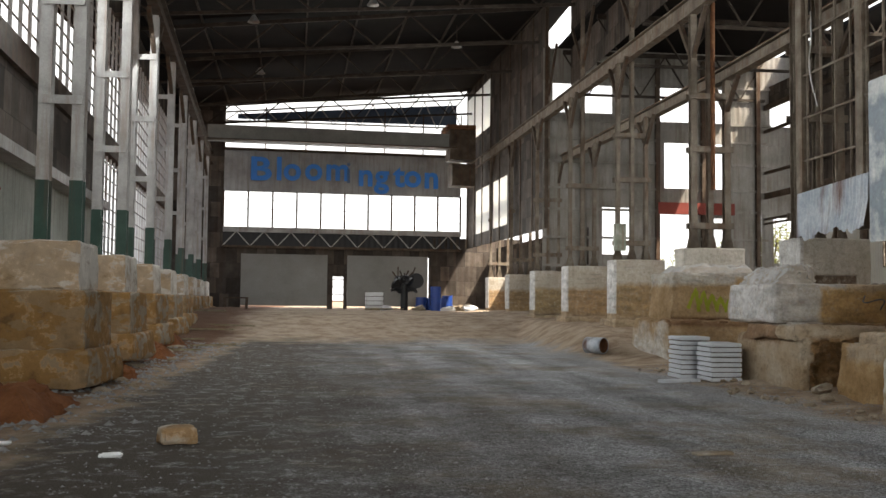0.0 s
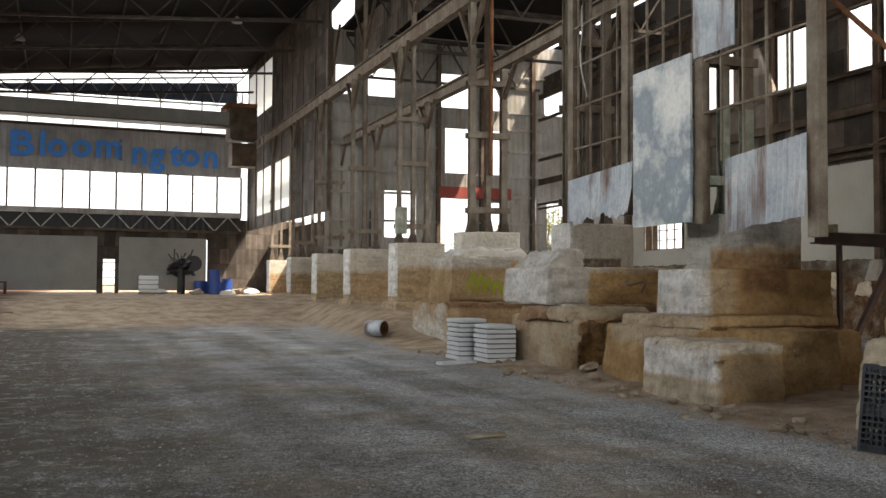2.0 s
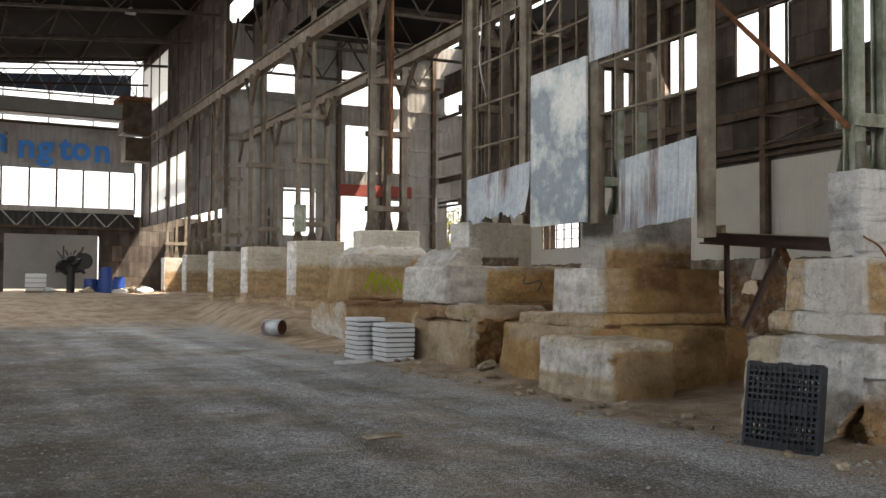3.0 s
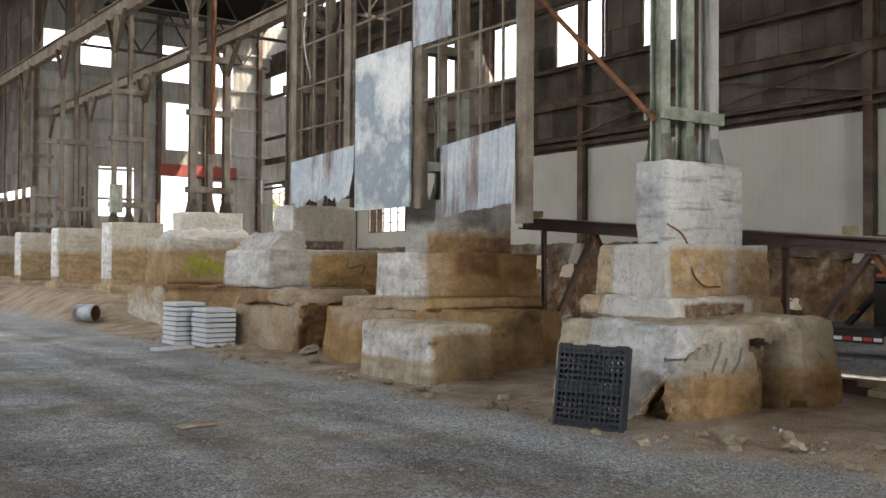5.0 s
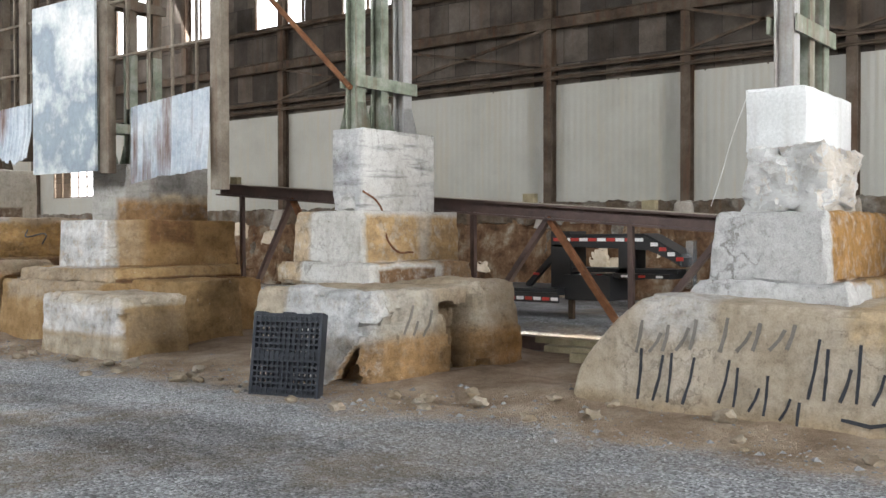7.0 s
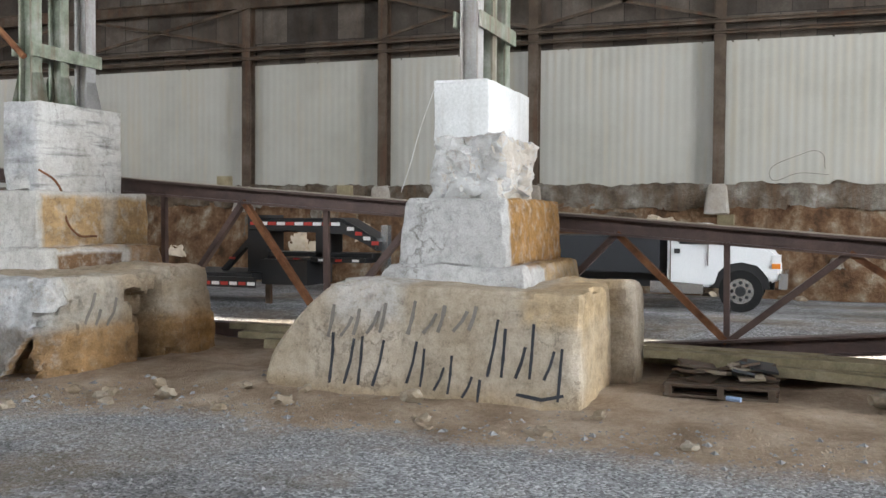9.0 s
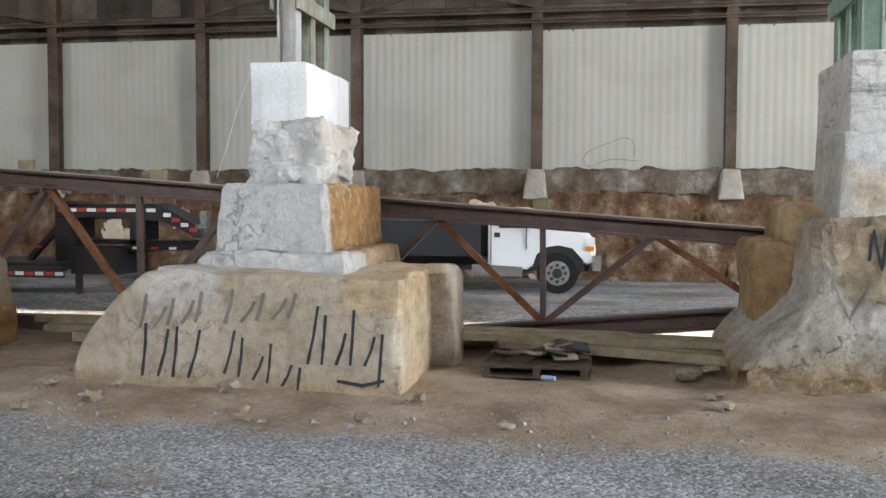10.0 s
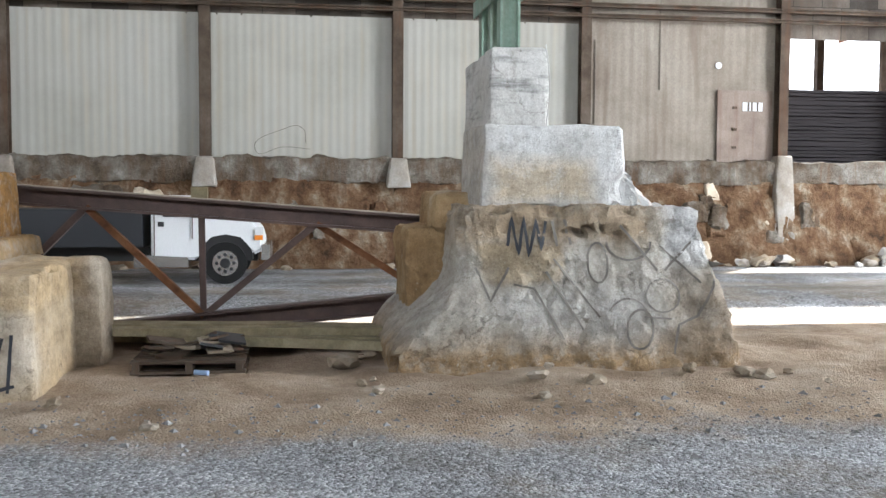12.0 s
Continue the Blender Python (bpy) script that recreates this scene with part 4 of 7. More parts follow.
# blue gable sheet that climbs to one side
bm = bmesh.new()
v = [bm.verts.new(p) for p in ((FL + 1, 0.12, 16.9), (FR - 0.4, 0.12, 17.1), (FR - 0.4, 0.12, 18.9), (FL + 1, 0.12, 17.3))]
bm.faces.new(v)
bmesh.ops.solidify(bm, geom=bm.faces[:], thickness=0.05)
part("gable_sheet", bm, weathered("blue_grey_sheet", [(0.06, 0.08, 0.11), (0.12, 0.15, 0.19)], 0.6, 15), far, "blue grey gable sheet")
bm = bmesh.new()
for i in range(9):
    x0, x1 = FL + i * 2.2, FL + i * 2.2 + 1.1
    zt = 17.4 + 1.7 * i / 8
    bar(bm, (x0, -0.5, 16.6), (x1, -0.5, zt), 0.08)
    bar(bm, (x1, -0.5, zt), (x1 + 1.1, -0.5, 16.6), 0.08)
bar(bm, (FL, -0.5, 16.6), (FR, -0.5, 16.8), 0.12)
bar(bm, (FL, -0.5, 17.3), (FR, -0.5, 19.3), 0.12)
part("gable_truss", bm, PALE_STEEL, far)
# lettering
sign = thing("wall_sign", "large blue painted metal letters on the gable wall", "sign")
sign.matrix_world = FAR_TURN
LETTERS = (("B", -7.9, 11.9), ("l", -5.75, 11.95), ("o", -5.12, 11.98), ("o", -3.36, 12.03), ("m", -1.66, 12.07), ("i", -0.02, 11.85), ("n", 1.05, 11.68), ("g", 2.5, 11.68), ("t", 4.1, 11.72), ("o", 4.98, 11.74), ("n", 6.65, 11.66))
for ch, x, z in LETTERS:
    cu = bpy.data.curves.new("letter", "FONT")
    cu.body, cu.size, cu.extrude = ch, 2.65, 0.06
    cu.offset = 0.075 if ch != "i" else 0.0
    tmp = bpy.data.objects.new("letter", cu)
    me = bpy.data.meshes.new_from_object(tmp)
    bpy.data.objects.remove(tmp)
    me.materials.clear()
    me.materials.append(BLUE if ch != "i" else FADED_SUNLIT_BLUE)
    ob = new("letter", me)
    ob.parent = sign
    ob.matrix_local = pose(x, -0.12, z, 90, 0, 0) @ Matrix.Diagonal((1.22 if ch == "B" else 1.0, 1, 1, 1))
    if ch == "i":
        ob["label"] = "thin faded letter, also paled for the sun on it"

# nave roof, side wall
def roof_z(x):
    return 18.0 + (x + 11) * 0.098


def roof_deck():
    bm = bmesh.new()
    bar(bm, (-16, 24.5, roof_z(-16) + 0.1), (13.4, 24.5, roof_z(13.4) + 0.1), 113, 0.2)
    return bm



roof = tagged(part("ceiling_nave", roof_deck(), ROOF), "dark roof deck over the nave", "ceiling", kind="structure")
for k, y in enumerate(np.arange(-12, 79, 7.55)):
    t = thing("roof_truss", "dark steel nave roof truss", "truss", "nave roof trusses")
    dx = -0.035 * (y - 20)
    xa, xb = -11.0 + dx, 12.6 + dx
    bm = bmesh.new()
    bar(bm, (xa, y, roof_z(xa) - 0.3), (xb, y, roof_z(xb) - 0.3), 0.16, 0.22)
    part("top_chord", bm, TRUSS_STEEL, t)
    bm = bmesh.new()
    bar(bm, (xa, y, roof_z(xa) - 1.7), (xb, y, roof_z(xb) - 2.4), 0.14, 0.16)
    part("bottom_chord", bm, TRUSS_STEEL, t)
    for i in range(12):
        u, w = i / 12, (i + 1) / 12
        top = lambda s: (xa + (xb - xa) * s, y, roof_z(xa + (xb - xa) * s) - 0.3)
        low = lambda s: (xa + (xb - xa) * s, y, roof_z(xa + (xb - xa) * s) - 1.7 - 0.7 * s)
        bm = bmesh.new()
        bar(bm, low(u) if i % 2 else top(u), top(w) if i % 2 else low(w), 0.09)
        part("web_bar", bm, TRUSS_STEEL, t)
for x in (-9, -6, -3, 0, 3, 6, 9):
    bm = bmesh.new()
    bar(bm, (x, -15.5, roof_z(x) - 0.1), (x - 3.5, 80, roof_z(x - 3.5) - 0.1), 0.1, 0.18)
    tagged(part("purlin", bm, TRUSS_STEEL), "dark steel purlin under the roof", "purlin", "roof purlins")
side = thing("wall_side", "wall of grey sheets along the columns past the aisle", "wall", kind="structure")


def side_x(y):
    return 12.6 - 0.05 * (y - 40)


def side_panel(y0, y1, z0, z1, mat, off=0.0):
    bm = bmesh.new()
    bar(bm, (side_x(y0) + off, y0, (z0 + z1) / 2), (side_x(y1) + off, y1, (z0 + z1) / 2), 0.08, z1 - z0)
    part("siding_panel", bm, mat, side)


side_panel(56, 81, 0.5, 2.2, GREY_SIDING, 2.6)
side_panel(56, 81, 2.2, 6.6, SIDING, 2.6)
for a, b in ((56, 66), (70.5, 72), (77.0, 81)):
    side_panel(a, b, 7.5, 11.0, SIDING)
side_panel(56, 81, 6.5, 7.5, SIDING)
side_panel(66, 70.5, 7.5, 11.0, FROSTED)
side_panel(72, 77, 7.5, 11.0, FROSTED)
side_panel(56, 71.5, 15.5, 19.2, SIDING)
side_panel(71.5, 81, 15.5, 19.2, FROSTED)
side_panel(56, 81, 11.0, 15.5, SIDING)
side_panel(56, 81, 19.2, 20.5, SIDING)
for y in np.arange(56, 81, 3.1):
    bm = bmesh.new()
    bar(bm, (side_x(y), y, 6.5), (side_x(y), y, 20.4), 0.2)
    part("wall_post", bm, STEEL, side)
# Unseen wall added to close the hall, with gates for the fill lamps.
bm = boxes((-18, 1.2, -31.4, -31.0, -0.2, 20.4), (11.4, 13.2, -31.4, -31.0, -0.2, 20.4), (1.2, 11.4, -31.4, -31.0, 15.6, 20.4), (13.2, 14.8, -31, -30.6, -0.2, 17.5), (25.0, 30.0, -31, -30.6, -0.2, 17.5), (14.8, 25, -31, -30.6, 9.0, 17.5))
tagged(part("wall_back", bm, SIDING), "unseen grey sheet wall added with two wide gate openings", "wall", kind="structure")

# Solid wall above the columns, added to keep the sun out of the nave.
part("sun_blocking_wall", sheet("y", -31, 56, 13.3, 15.2, 20.6, 0.5, 0.02), SIDING, side)
# higher ground outside the aisle, level with the wall footing
tagged(part("terrace", block(WX + 0.7, 70, -60, 70, -1.0, 3.05, 0.05, 4.0, (0, 0, 0, 0), 2, 0.0), GROUND), "bare higher ground outside the wall", "ground", kind="structure")

# ---- concrete piers of the column line ----
PIER_Y = {10: -4.48, 9: 2.92, 8: 10.57, 7: 18.2, 6: 25.4, 5: 33.0, 4: 40.6, 3: 48.1, 2: 55.6, 1: 63.1, 0: 70.6}


def pier(label):
    return thing("concrete_pier", label, "pier", "piers under the columns")


PALE_C, WHITE_C = (0.54, 0.515, 0.475), (0.64, 0.635, 0.62)
OCHRE_C, BROWN_C, DARK_BROWN_C = (0.35, 0.195, 0.07), (0.19, 0.10, 0.04), (0.13, 0.06, 0.028)
SKIN_10 = pier_skin("scrawled_pier_skin", ((0.35, 0.305, 0.245), (0.46, 0.425, 0.37), (0.54, 0.51, 0.465)), (
    (10.0, 15, -8, -2, -0.5, 0.5, (0.36, 0.23, 0.11), 0.9, 0.25, 0.5), (11.0, 13, -4.5, -3.5, 1.15, 1.62, (0.38, 0.29, 0.18), 0.8, 0.04, 0.35),
    (10.5, 13, -6.7, -5.82, 1.35, 2.3, WHITE_C, 0.9, 0.06, 0.25), (10.5, 13, -5.7, -3.2, 1.62, 2.2, (0.33, 0.235, 0.14), 0.75, 0.12, 0.6),
    (10.5, 13, -7, -5.9, 0.2, 1.2, (0.25, 0.18, 0.115), 0.7, 0.25, 0.9), (10.5, 13, -3.6, -2.3, 0.5, 1.3, (0.44, 0.40, 0.34), 0.7, 0.2, 0.6),
    (10.5, 13, -5.6, -3.9, 0.45, 1.1, (0.46, 0.445, 0.42), 0.6, 0.2, 0.8)), 7.0, 0.0, 0.6, 0.7)
SKIN_10M = pier_skin("whitened_block_skin", ((0.50, 0.49, 0.47), (0.62, 0.615, 0.60), (0.68, 0.675, 0.66)), (
    (11.2, 12, -4.95, -3.7, 2.12, 2.62, (0.52, 0.42, 0.29), 0.85, 0.12, 0.25), (11.6, 15, -3.75, -3.2, 2.0, 3.2, (0.40, 0.34, 0.26), 0.6, 0.1, 0.4)), 3.0, 0.0, 0.35, 0.4)
OCHRE_SKIN = pier_skin("ochre_pier_skin", ((0.25, 0.155, 0.075), (0.34, 0.225, 0.115), (0.43, 0.305, 0.17), (0.49, 0.39, 0.265)), (), 11.0, 0.0, 0.55, 0.45)
SKIN_9 = pier_skin("tan_rendered_skin", ((0.37, 0.30, 0.215), (0.46, 0.385, 0.29), (0.52, 0.45, 0.36)), (
    (9.9, 11, 3.5, 4.4, 1.0, 1.6, WHITE_C, 0.6, 0.1, 0.3), (9.9, 13, 1.2, 2.0, 1.0, 1.5, (0.52, 0.37, 0.20), 0.7, 0.08, 0.4), (9.9, 13, 1.0, 5.5, -0.4, 0.22, (0.40, 0.29, 0.17), 0.7, 0.12, 0.3),
    # The thin last zone is a dark strip down the crease by the side block.
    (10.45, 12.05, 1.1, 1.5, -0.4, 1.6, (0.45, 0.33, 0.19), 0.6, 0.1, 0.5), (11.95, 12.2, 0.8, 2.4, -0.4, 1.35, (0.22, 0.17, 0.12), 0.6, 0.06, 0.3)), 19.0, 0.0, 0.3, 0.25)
SKIN_9M = pier_skin("plastered_step_skin", ((0.43, 0.415, 0.395), (0.52, 0.51, 0.49), (0.58, 0.57, 0.555)), (
    (11.42, 15, 2.0, 2.62, 1.6, 2.6, OCHRE_C, 1.0, 0.04, 0.22), (12.1, 15, 2.0, 2.4, 1.2, 1.75, (0.46, 0.31, 0.15), 0.9, 0.04, 0.3)), 23.0, 0.0, 0.45, 0.25)
SKIN_8 = pier_skin("broken_base_skin", ((0.32, 0.25, 0.17), (0.42, 0.345, 0.25), (0.51, 0.44, 0.35)), (
    (9.0, 9.95, 7.8, 9.9, 0.0, 1.7, WHITE_C, 0.95, 0.05, 0.3), (9.56, 13.5, 7.6, 10.5, -0.5, 0.72, (0.36, 0.215, 0.095), 0.95, 0.1, 0.5),
    # The first zone here darkens the hollow, its shade put into the colour.
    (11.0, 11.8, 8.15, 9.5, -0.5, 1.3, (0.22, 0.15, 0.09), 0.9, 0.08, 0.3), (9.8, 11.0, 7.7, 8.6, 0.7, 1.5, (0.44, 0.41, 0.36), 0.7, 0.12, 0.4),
    (12.3, 13.2, 7.5, 8.6, 0.1, 0.8, OCHRE_C, 0.7, 0.2, 0.5), (9.0, 10, 9.9, 11.2, -0.5, 1.7, (0.52, 0.44, 0.33), 0.8, 0.06, 0.2)), 29.0, 0.0, 0.5, 0.4)
SKIN_8M = pier_skin("pale_and_ochre_skin", ((0.47, 0.445, 0.40), (0.56, 0.54, 0.50), (0.63, 0.615, 0.59)), (
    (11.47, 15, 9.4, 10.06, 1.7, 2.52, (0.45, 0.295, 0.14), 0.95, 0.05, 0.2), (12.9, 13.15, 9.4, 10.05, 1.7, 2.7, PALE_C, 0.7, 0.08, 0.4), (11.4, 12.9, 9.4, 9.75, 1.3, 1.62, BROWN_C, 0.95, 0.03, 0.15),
    (13.1, 15, 9.4, 9.75, 1.3, 1.75, OCHRE_C, 0.8, 0.06, 0.2), (11, 11.6, 11.2, 12, 1.3, 2.7, (0.45, 0.31, 0.16), 0.8, 0.06, 0.25)), 37.0, 0.0, 0.45, 0.45)
SKIN_8C = pier_skin("form_marked_skin", ((0.50, 0.48, 0.44), (0.59, 0.575, 0.545), (0.64, 0.63, 0.605)), (
    (11.9, 12.1, 10.75, 11.4, 3.1, 3.6, (0.16, 0.16, 0.165), 0.8, 0.08, 0.3), (11.9, 12.1, 10.6, 11.4, 2.4, 4.1, (0.47, 0.47, 0.48), 0.7, 0.05, 0.2)), 61.0, 0.75, 0.35, 0.3)
SKIN_7 = pier_skin("ochre_stepped_skin", ((0.25, 0.155, 0.07), (0.35, 0.22, 0.10), (0.44, 0.305, 0.16)), (
    (10.5, 11.25, 16.3, 18.3, 1.5, 2.55, WHITE_C, 0.95, 0.05, 0.25), (11.1, 11.8, 16.3, 16.9, 1.6, 2.6, (0.42, 0.34, 0.25), 0.5, 0.12, 0.5), (12.0, 13.2, 16.3, 16.9, 2.0, 2.6, DARK_BROWN_C, 0.7, 0.1, 0.9),
    # The second zone is a thin dark line where the two steps meet.
    (10, 10.6, 15.7, 19, 0.9, 1.55, (0.44, 0.36, 0.27), 0.8, 0.08, 0.3), (10.6, 14, 15.4, 15.9, 1.25, 1.33, DARK_BROWN_C, 0.9, 0.02, 0.08), (10.5, 12.7, 14.0, 14.6, 0.1, 1.4, (0.28, 0.19, 0.095), 0.8, 0.2, 0.5)), 41.0, 0.0, 0.5, 0.45)
SKIN_7F = pier_skin("grey_footing_skin", ((0.28, 0.185, 0.092), (0.38, 0.26, 0.135), (0.46, 0.345, 0.205)), (
    (9.0, 9.42, 13.3, 17, 0.42, 1.3, (0.68, 0.665, 0.64), 0.95, 0.05, 0.1), (9.0, 9.42, 13.3, 17, -0.3, 0.4, (0.48, 0.415, 0.32), 0.9, 0.08, 0.15), (9.5, 10.6, 13.4, 14, 0.3, 0.9, (0.29, 0.22, 0.15), 0.6, 0.1, 0.9), (9.3, 10.8, 13.4, 16, 0.93, 1.3, (0.56, 0.50, 0.41), 0.8, 0.03, 0.12)), 43.0, 0.0, 0.45, 0.4)
SKIN_7C = pier_skin("stained_cap_skin", ((0.29, 0.275, 0.25), (0.38, 0.365, 0.335), (0.45, 0.435, 0.405)), (
    (11.5, 15, 17.3, 18.0, 2.4, 2.95, (0.34, 0.20, 0.09), 0.95, 0.09, 0.25), (12.8, 15, 17.3, 18.2, 2.9, 3.1, (0.50, 0.40, 0.26), 0.8, 0.06, 0.2), (12.9, 13.8, 17.3, 18.2, 3.05, 3.8, (0.15, 0.14, 0.13), 0.7, 0.12, 0.9)), 47.0, 0.3, 0.35, 0.3)
SKIN_6 = pier_skin("patched_pier_skin", ((0.30, 0.215, 0.13), (0.40, 0.31, 0.21), (0.48, 0.40, 0.30)), (
    (9.5, 10.35, 20, 25, 1.64, 2.8, WHITE_C, 0.9, 0.08, 0.3), (10.1, 12.0, 21.5, 23, 1.9, 2.8, (0.49, 0.455, 0.41), 0.95, 0.06, 0.35), (10.1, 11.2, 21.5, 23, 1.5, 2.1, (0.49, 0.455, 0.41), 0.95, 0.06, 0.35),
    (11.3, 15, 21.5, 23, 1.6, 2.5, (0.46, 0.285, 0.115), 0.95, 0.06, 0.4), (9.5, 10.4, 21.8, 24, 1.15, 1.6, (0.27, 0.16, 0.09), 0.9, 0.04, 0.2), (10.8, 15, 21.3, 22.2, 1.35, 1.62, DARK_BROWN_C, 0.8, 0.04, 0.15),
    (10.25, 12.5, 20.2, 23, -0.3, 1.3, (0.40, 0.235, 0.105), 0.9, 0.08, 0.3)), 53.0, 0.0, 0.6, 0.4)
SKIN_6C = pier_skin("banded_cap_skin", ((0.47, 0.43, 0.36), (0.54, 0.50, 0.43), (0.60, 0.565, 0.50)), (
    # Dark band along the foot of the cap.
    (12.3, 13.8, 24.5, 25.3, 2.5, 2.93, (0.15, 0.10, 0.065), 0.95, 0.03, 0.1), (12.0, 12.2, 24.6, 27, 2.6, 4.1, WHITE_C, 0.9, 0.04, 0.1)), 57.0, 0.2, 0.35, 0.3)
SKIN_5 = pier_skin("ochre_and_grey_skin", ((0.26, 0.17, 0.085), (0.34, 0.235, 0.13), (0.42, 0.32, 0.21)), (
    (10, 15, 31, 36, 2.75, 4.3, (0.46, 0.435, 0.39), 0.95, 0.1, 0.5), (13.4, 14.6, 31.8, 33, 2.5, 3.0, (0.52, 0.31, 0.11), 0.8, 0.1, 0.3), (9, 10.47, 30, 36, -0.5, 1.6, PALE_C, 0.8, 0.04, 0.15), (10.5, 15, 30, 32.3, 1.3, 1.6, DARK_BROWN_C, 0.7, 0.05, 0.15)), 67.0, 0.0, 0.5, 0.4)

p10 = pier("tall grey pier with broken top and black scrawls")


def flare(p):
    """The foot spreads in a bulge towards the next pier."""
    u = (p.y + 6.8) / 4.4
    near, off = -2.42 - 0.83 * smooth(0.25, 1.3, p.z), -6.78 + 0.5 * smooth(0.2, 2.0, p.z)
    return Vector((p.x + 0.12 * smooth(0.6, 1.8, p.z), off + (near - off) * u, p.z))


part("base", block(11.0, 14.4, -6.8, -2.4, -0.3, 2.08, 0.045, 0.065, (0.2, 0, 0, 0), 1, 0.12, ((11.0, -6.9, 1.3, 0.35),), 0.04, flare, lambda p: Vector((0.12, 0, 0)) if p.x < 11.6 and p.z + 0.12 * p.y > 1.15 and p.y < -4.5 and p.z < 1.78 else Vector()), SKIN_10, p10)
part("side_block", block(12.5, 14.3, -4.4, -2.75, -0.2, 1.78, 0.05, 0.14, (0.05, 0, 0, 0.02), 2, 0.08, jag=0.02), OCHRE_SKIN, p10)
part("side_block", block(12.45, 14.2, -4.4, -3.12, 1.7, 2.24, 0.04, 0.14, (0.05, 0, 0, 0.02), 4, 0.08, jag=0.02), OCHRE_SKIN, p10)
part("middle_block", block(11.5, 13.2, -5.42, -3.58, 2.05, 3.07, 0.025, 0.1, (0.03, 0, 0.06, 0.02), 3, 0.04, ((11.5, -5.45, 2.2, 0.28),), 0.006), SKIN_10M, p10)
part("broken_corner", block(11.65, 13.4, -5.95, -5.25, 1.95, 2.6, 0.06, 0.09, (0.1, 0.1, 0.55, 0), 4, 0.12, jag=0.06), RUBBLE, p10)
part("cap", block(11.95, 13.85, -4.52, -3.74, 3.03, 4.07, 0.02, 0.12, (0, 0, 0.02, 0.02), 5, 0.045), SKIN_8C, p10, "whitewashed cap block")
p9 = pier("stepped pier with rendered base and spray-painted bars")


def round_end(p):
    """One end of the rendered base leans back in a rounded shoulder."""
    w = max(0.0, min(1.0, p.z / 1.42))
    return Vector((p.x + 0.1 * w, p.y - 1.1 * w ** 2.2 * smooth(3.4, 5.4, p.y), p.z + 0.08 * smooth(2.5, 4.2, p.y) * w))


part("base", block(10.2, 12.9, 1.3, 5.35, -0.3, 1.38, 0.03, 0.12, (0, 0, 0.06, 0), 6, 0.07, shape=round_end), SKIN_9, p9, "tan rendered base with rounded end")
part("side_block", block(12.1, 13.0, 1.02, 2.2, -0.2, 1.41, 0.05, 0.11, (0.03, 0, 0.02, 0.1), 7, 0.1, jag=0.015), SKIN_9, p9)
part("lower_step", block(11.05, 14.3, 2.2, 4.2, 1.34, 1.62, 0.03, 0.1, (0.06, 0, 0.05, 0.12), 8, 0.05, jag=0.015), SKIN_9M, p9)
part("middle_block", block(11.25, 14.15, 2.48, 3.95, 1.6, 2.48, 0.025, 0.1, (0.05, 0, 0.04, 0.06), 9, 0.05, jag=0.006), SKIN_9M, p9)
part("rough_block", block(11.62, 13.1, 2.62, 3.68, 2.44, 3.3, 0.06, 0.05, (0.02, -0.25, 0.0, 0.06), 10, 0.12, ((12.4, 2.5, 2.55, 0.4),), 0.05), RUBBLE, p9, "jagged broken concrete")
part("cap", block(11.84, 13.86, 2.92, 3.70, 3.25, 4.06, 0.01, 0.2, (0, 0, 0, 0), 11, 0.025), WHITEWASH, p9, "clean white painted cap block")
p8 = pier("stepped pier with undercut broken base")


def undercut(p):
    """The lower corner has fallen away under a slanting edge, and the wall beside the end block is hollow."""
    if p.y - 8.1 > p.x - 9.4 and p.x < 11:
        if p.z < 0.85 - 0.95 * (p.y - 8.1):
            return Vector((0.5, 0.25, 0))
    elif p.x < 10.15 and p.z < 0.85 + 0.35 * (p.x - 9.4):
        return Vector((0.3 * max(0.0, 10.15 - p.x), 0.5 * max(0.0, 10.25 - p.x), 0))
    if 11.1 + 0.35 * (1.2 - p.z) < p.x < 12.0 and p.y < 8.6 and p.z < 1.22 - 0.12 * (p.x - 11):
        return Vector((0, 0.3, 0))
    return Vector()


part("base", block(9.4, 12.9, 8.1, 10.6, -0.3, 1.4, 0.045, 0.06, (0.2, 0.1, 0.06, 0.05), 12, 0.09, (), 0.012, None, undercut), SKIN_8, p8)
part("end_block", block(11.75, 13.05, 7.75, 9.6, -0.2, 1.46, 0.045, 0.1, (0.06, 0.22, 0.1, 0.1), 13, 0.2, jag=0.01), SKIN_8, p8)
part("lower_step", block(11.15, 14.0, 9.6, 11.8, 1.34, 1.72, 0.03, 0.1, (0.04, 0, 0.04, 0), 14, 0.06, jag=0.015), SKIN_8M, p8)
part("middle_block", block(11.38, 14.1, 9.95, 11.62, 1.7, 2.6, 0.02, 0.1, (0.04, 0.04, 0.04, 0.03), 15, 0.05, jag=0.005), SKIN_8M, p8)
part("cap", block(12.03, 14.05, 10.53, 11.27, 2.58, 4.06, 0.012, 0.08, (0, 0, 0, 0), 16, 0.03, ((12.0, 11.0, 2.7, 0.3),), 0.004), SKIN_8C, p8, "grey white cap block with form-board marks")
p7 = pier("ochre stained stepped pier with low grey footing")
part("base", block(10.1, 14.2, 15.4, 19.4, -0.2, 1.25, 0.05, 0.16, (0.1, 0.1, 0.1, 0.1), 17, 0.08), SKIN_7, p7)
part("front_footing", block(9.3, 10.85, 13.7, 16.4, -0.3, 1.12, 0.035, 0.09, (0.06, 0, 0.06, 0.1), 18, 0.17, ((9.2, 13.6, 1.15, 0.3),), 0.012), SKIN_7F, p7, "grey lower footing")
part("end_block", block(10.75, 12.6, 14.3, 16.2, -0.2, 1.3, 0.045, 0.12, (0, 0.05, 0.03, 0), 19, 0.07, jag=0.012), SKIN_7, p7)
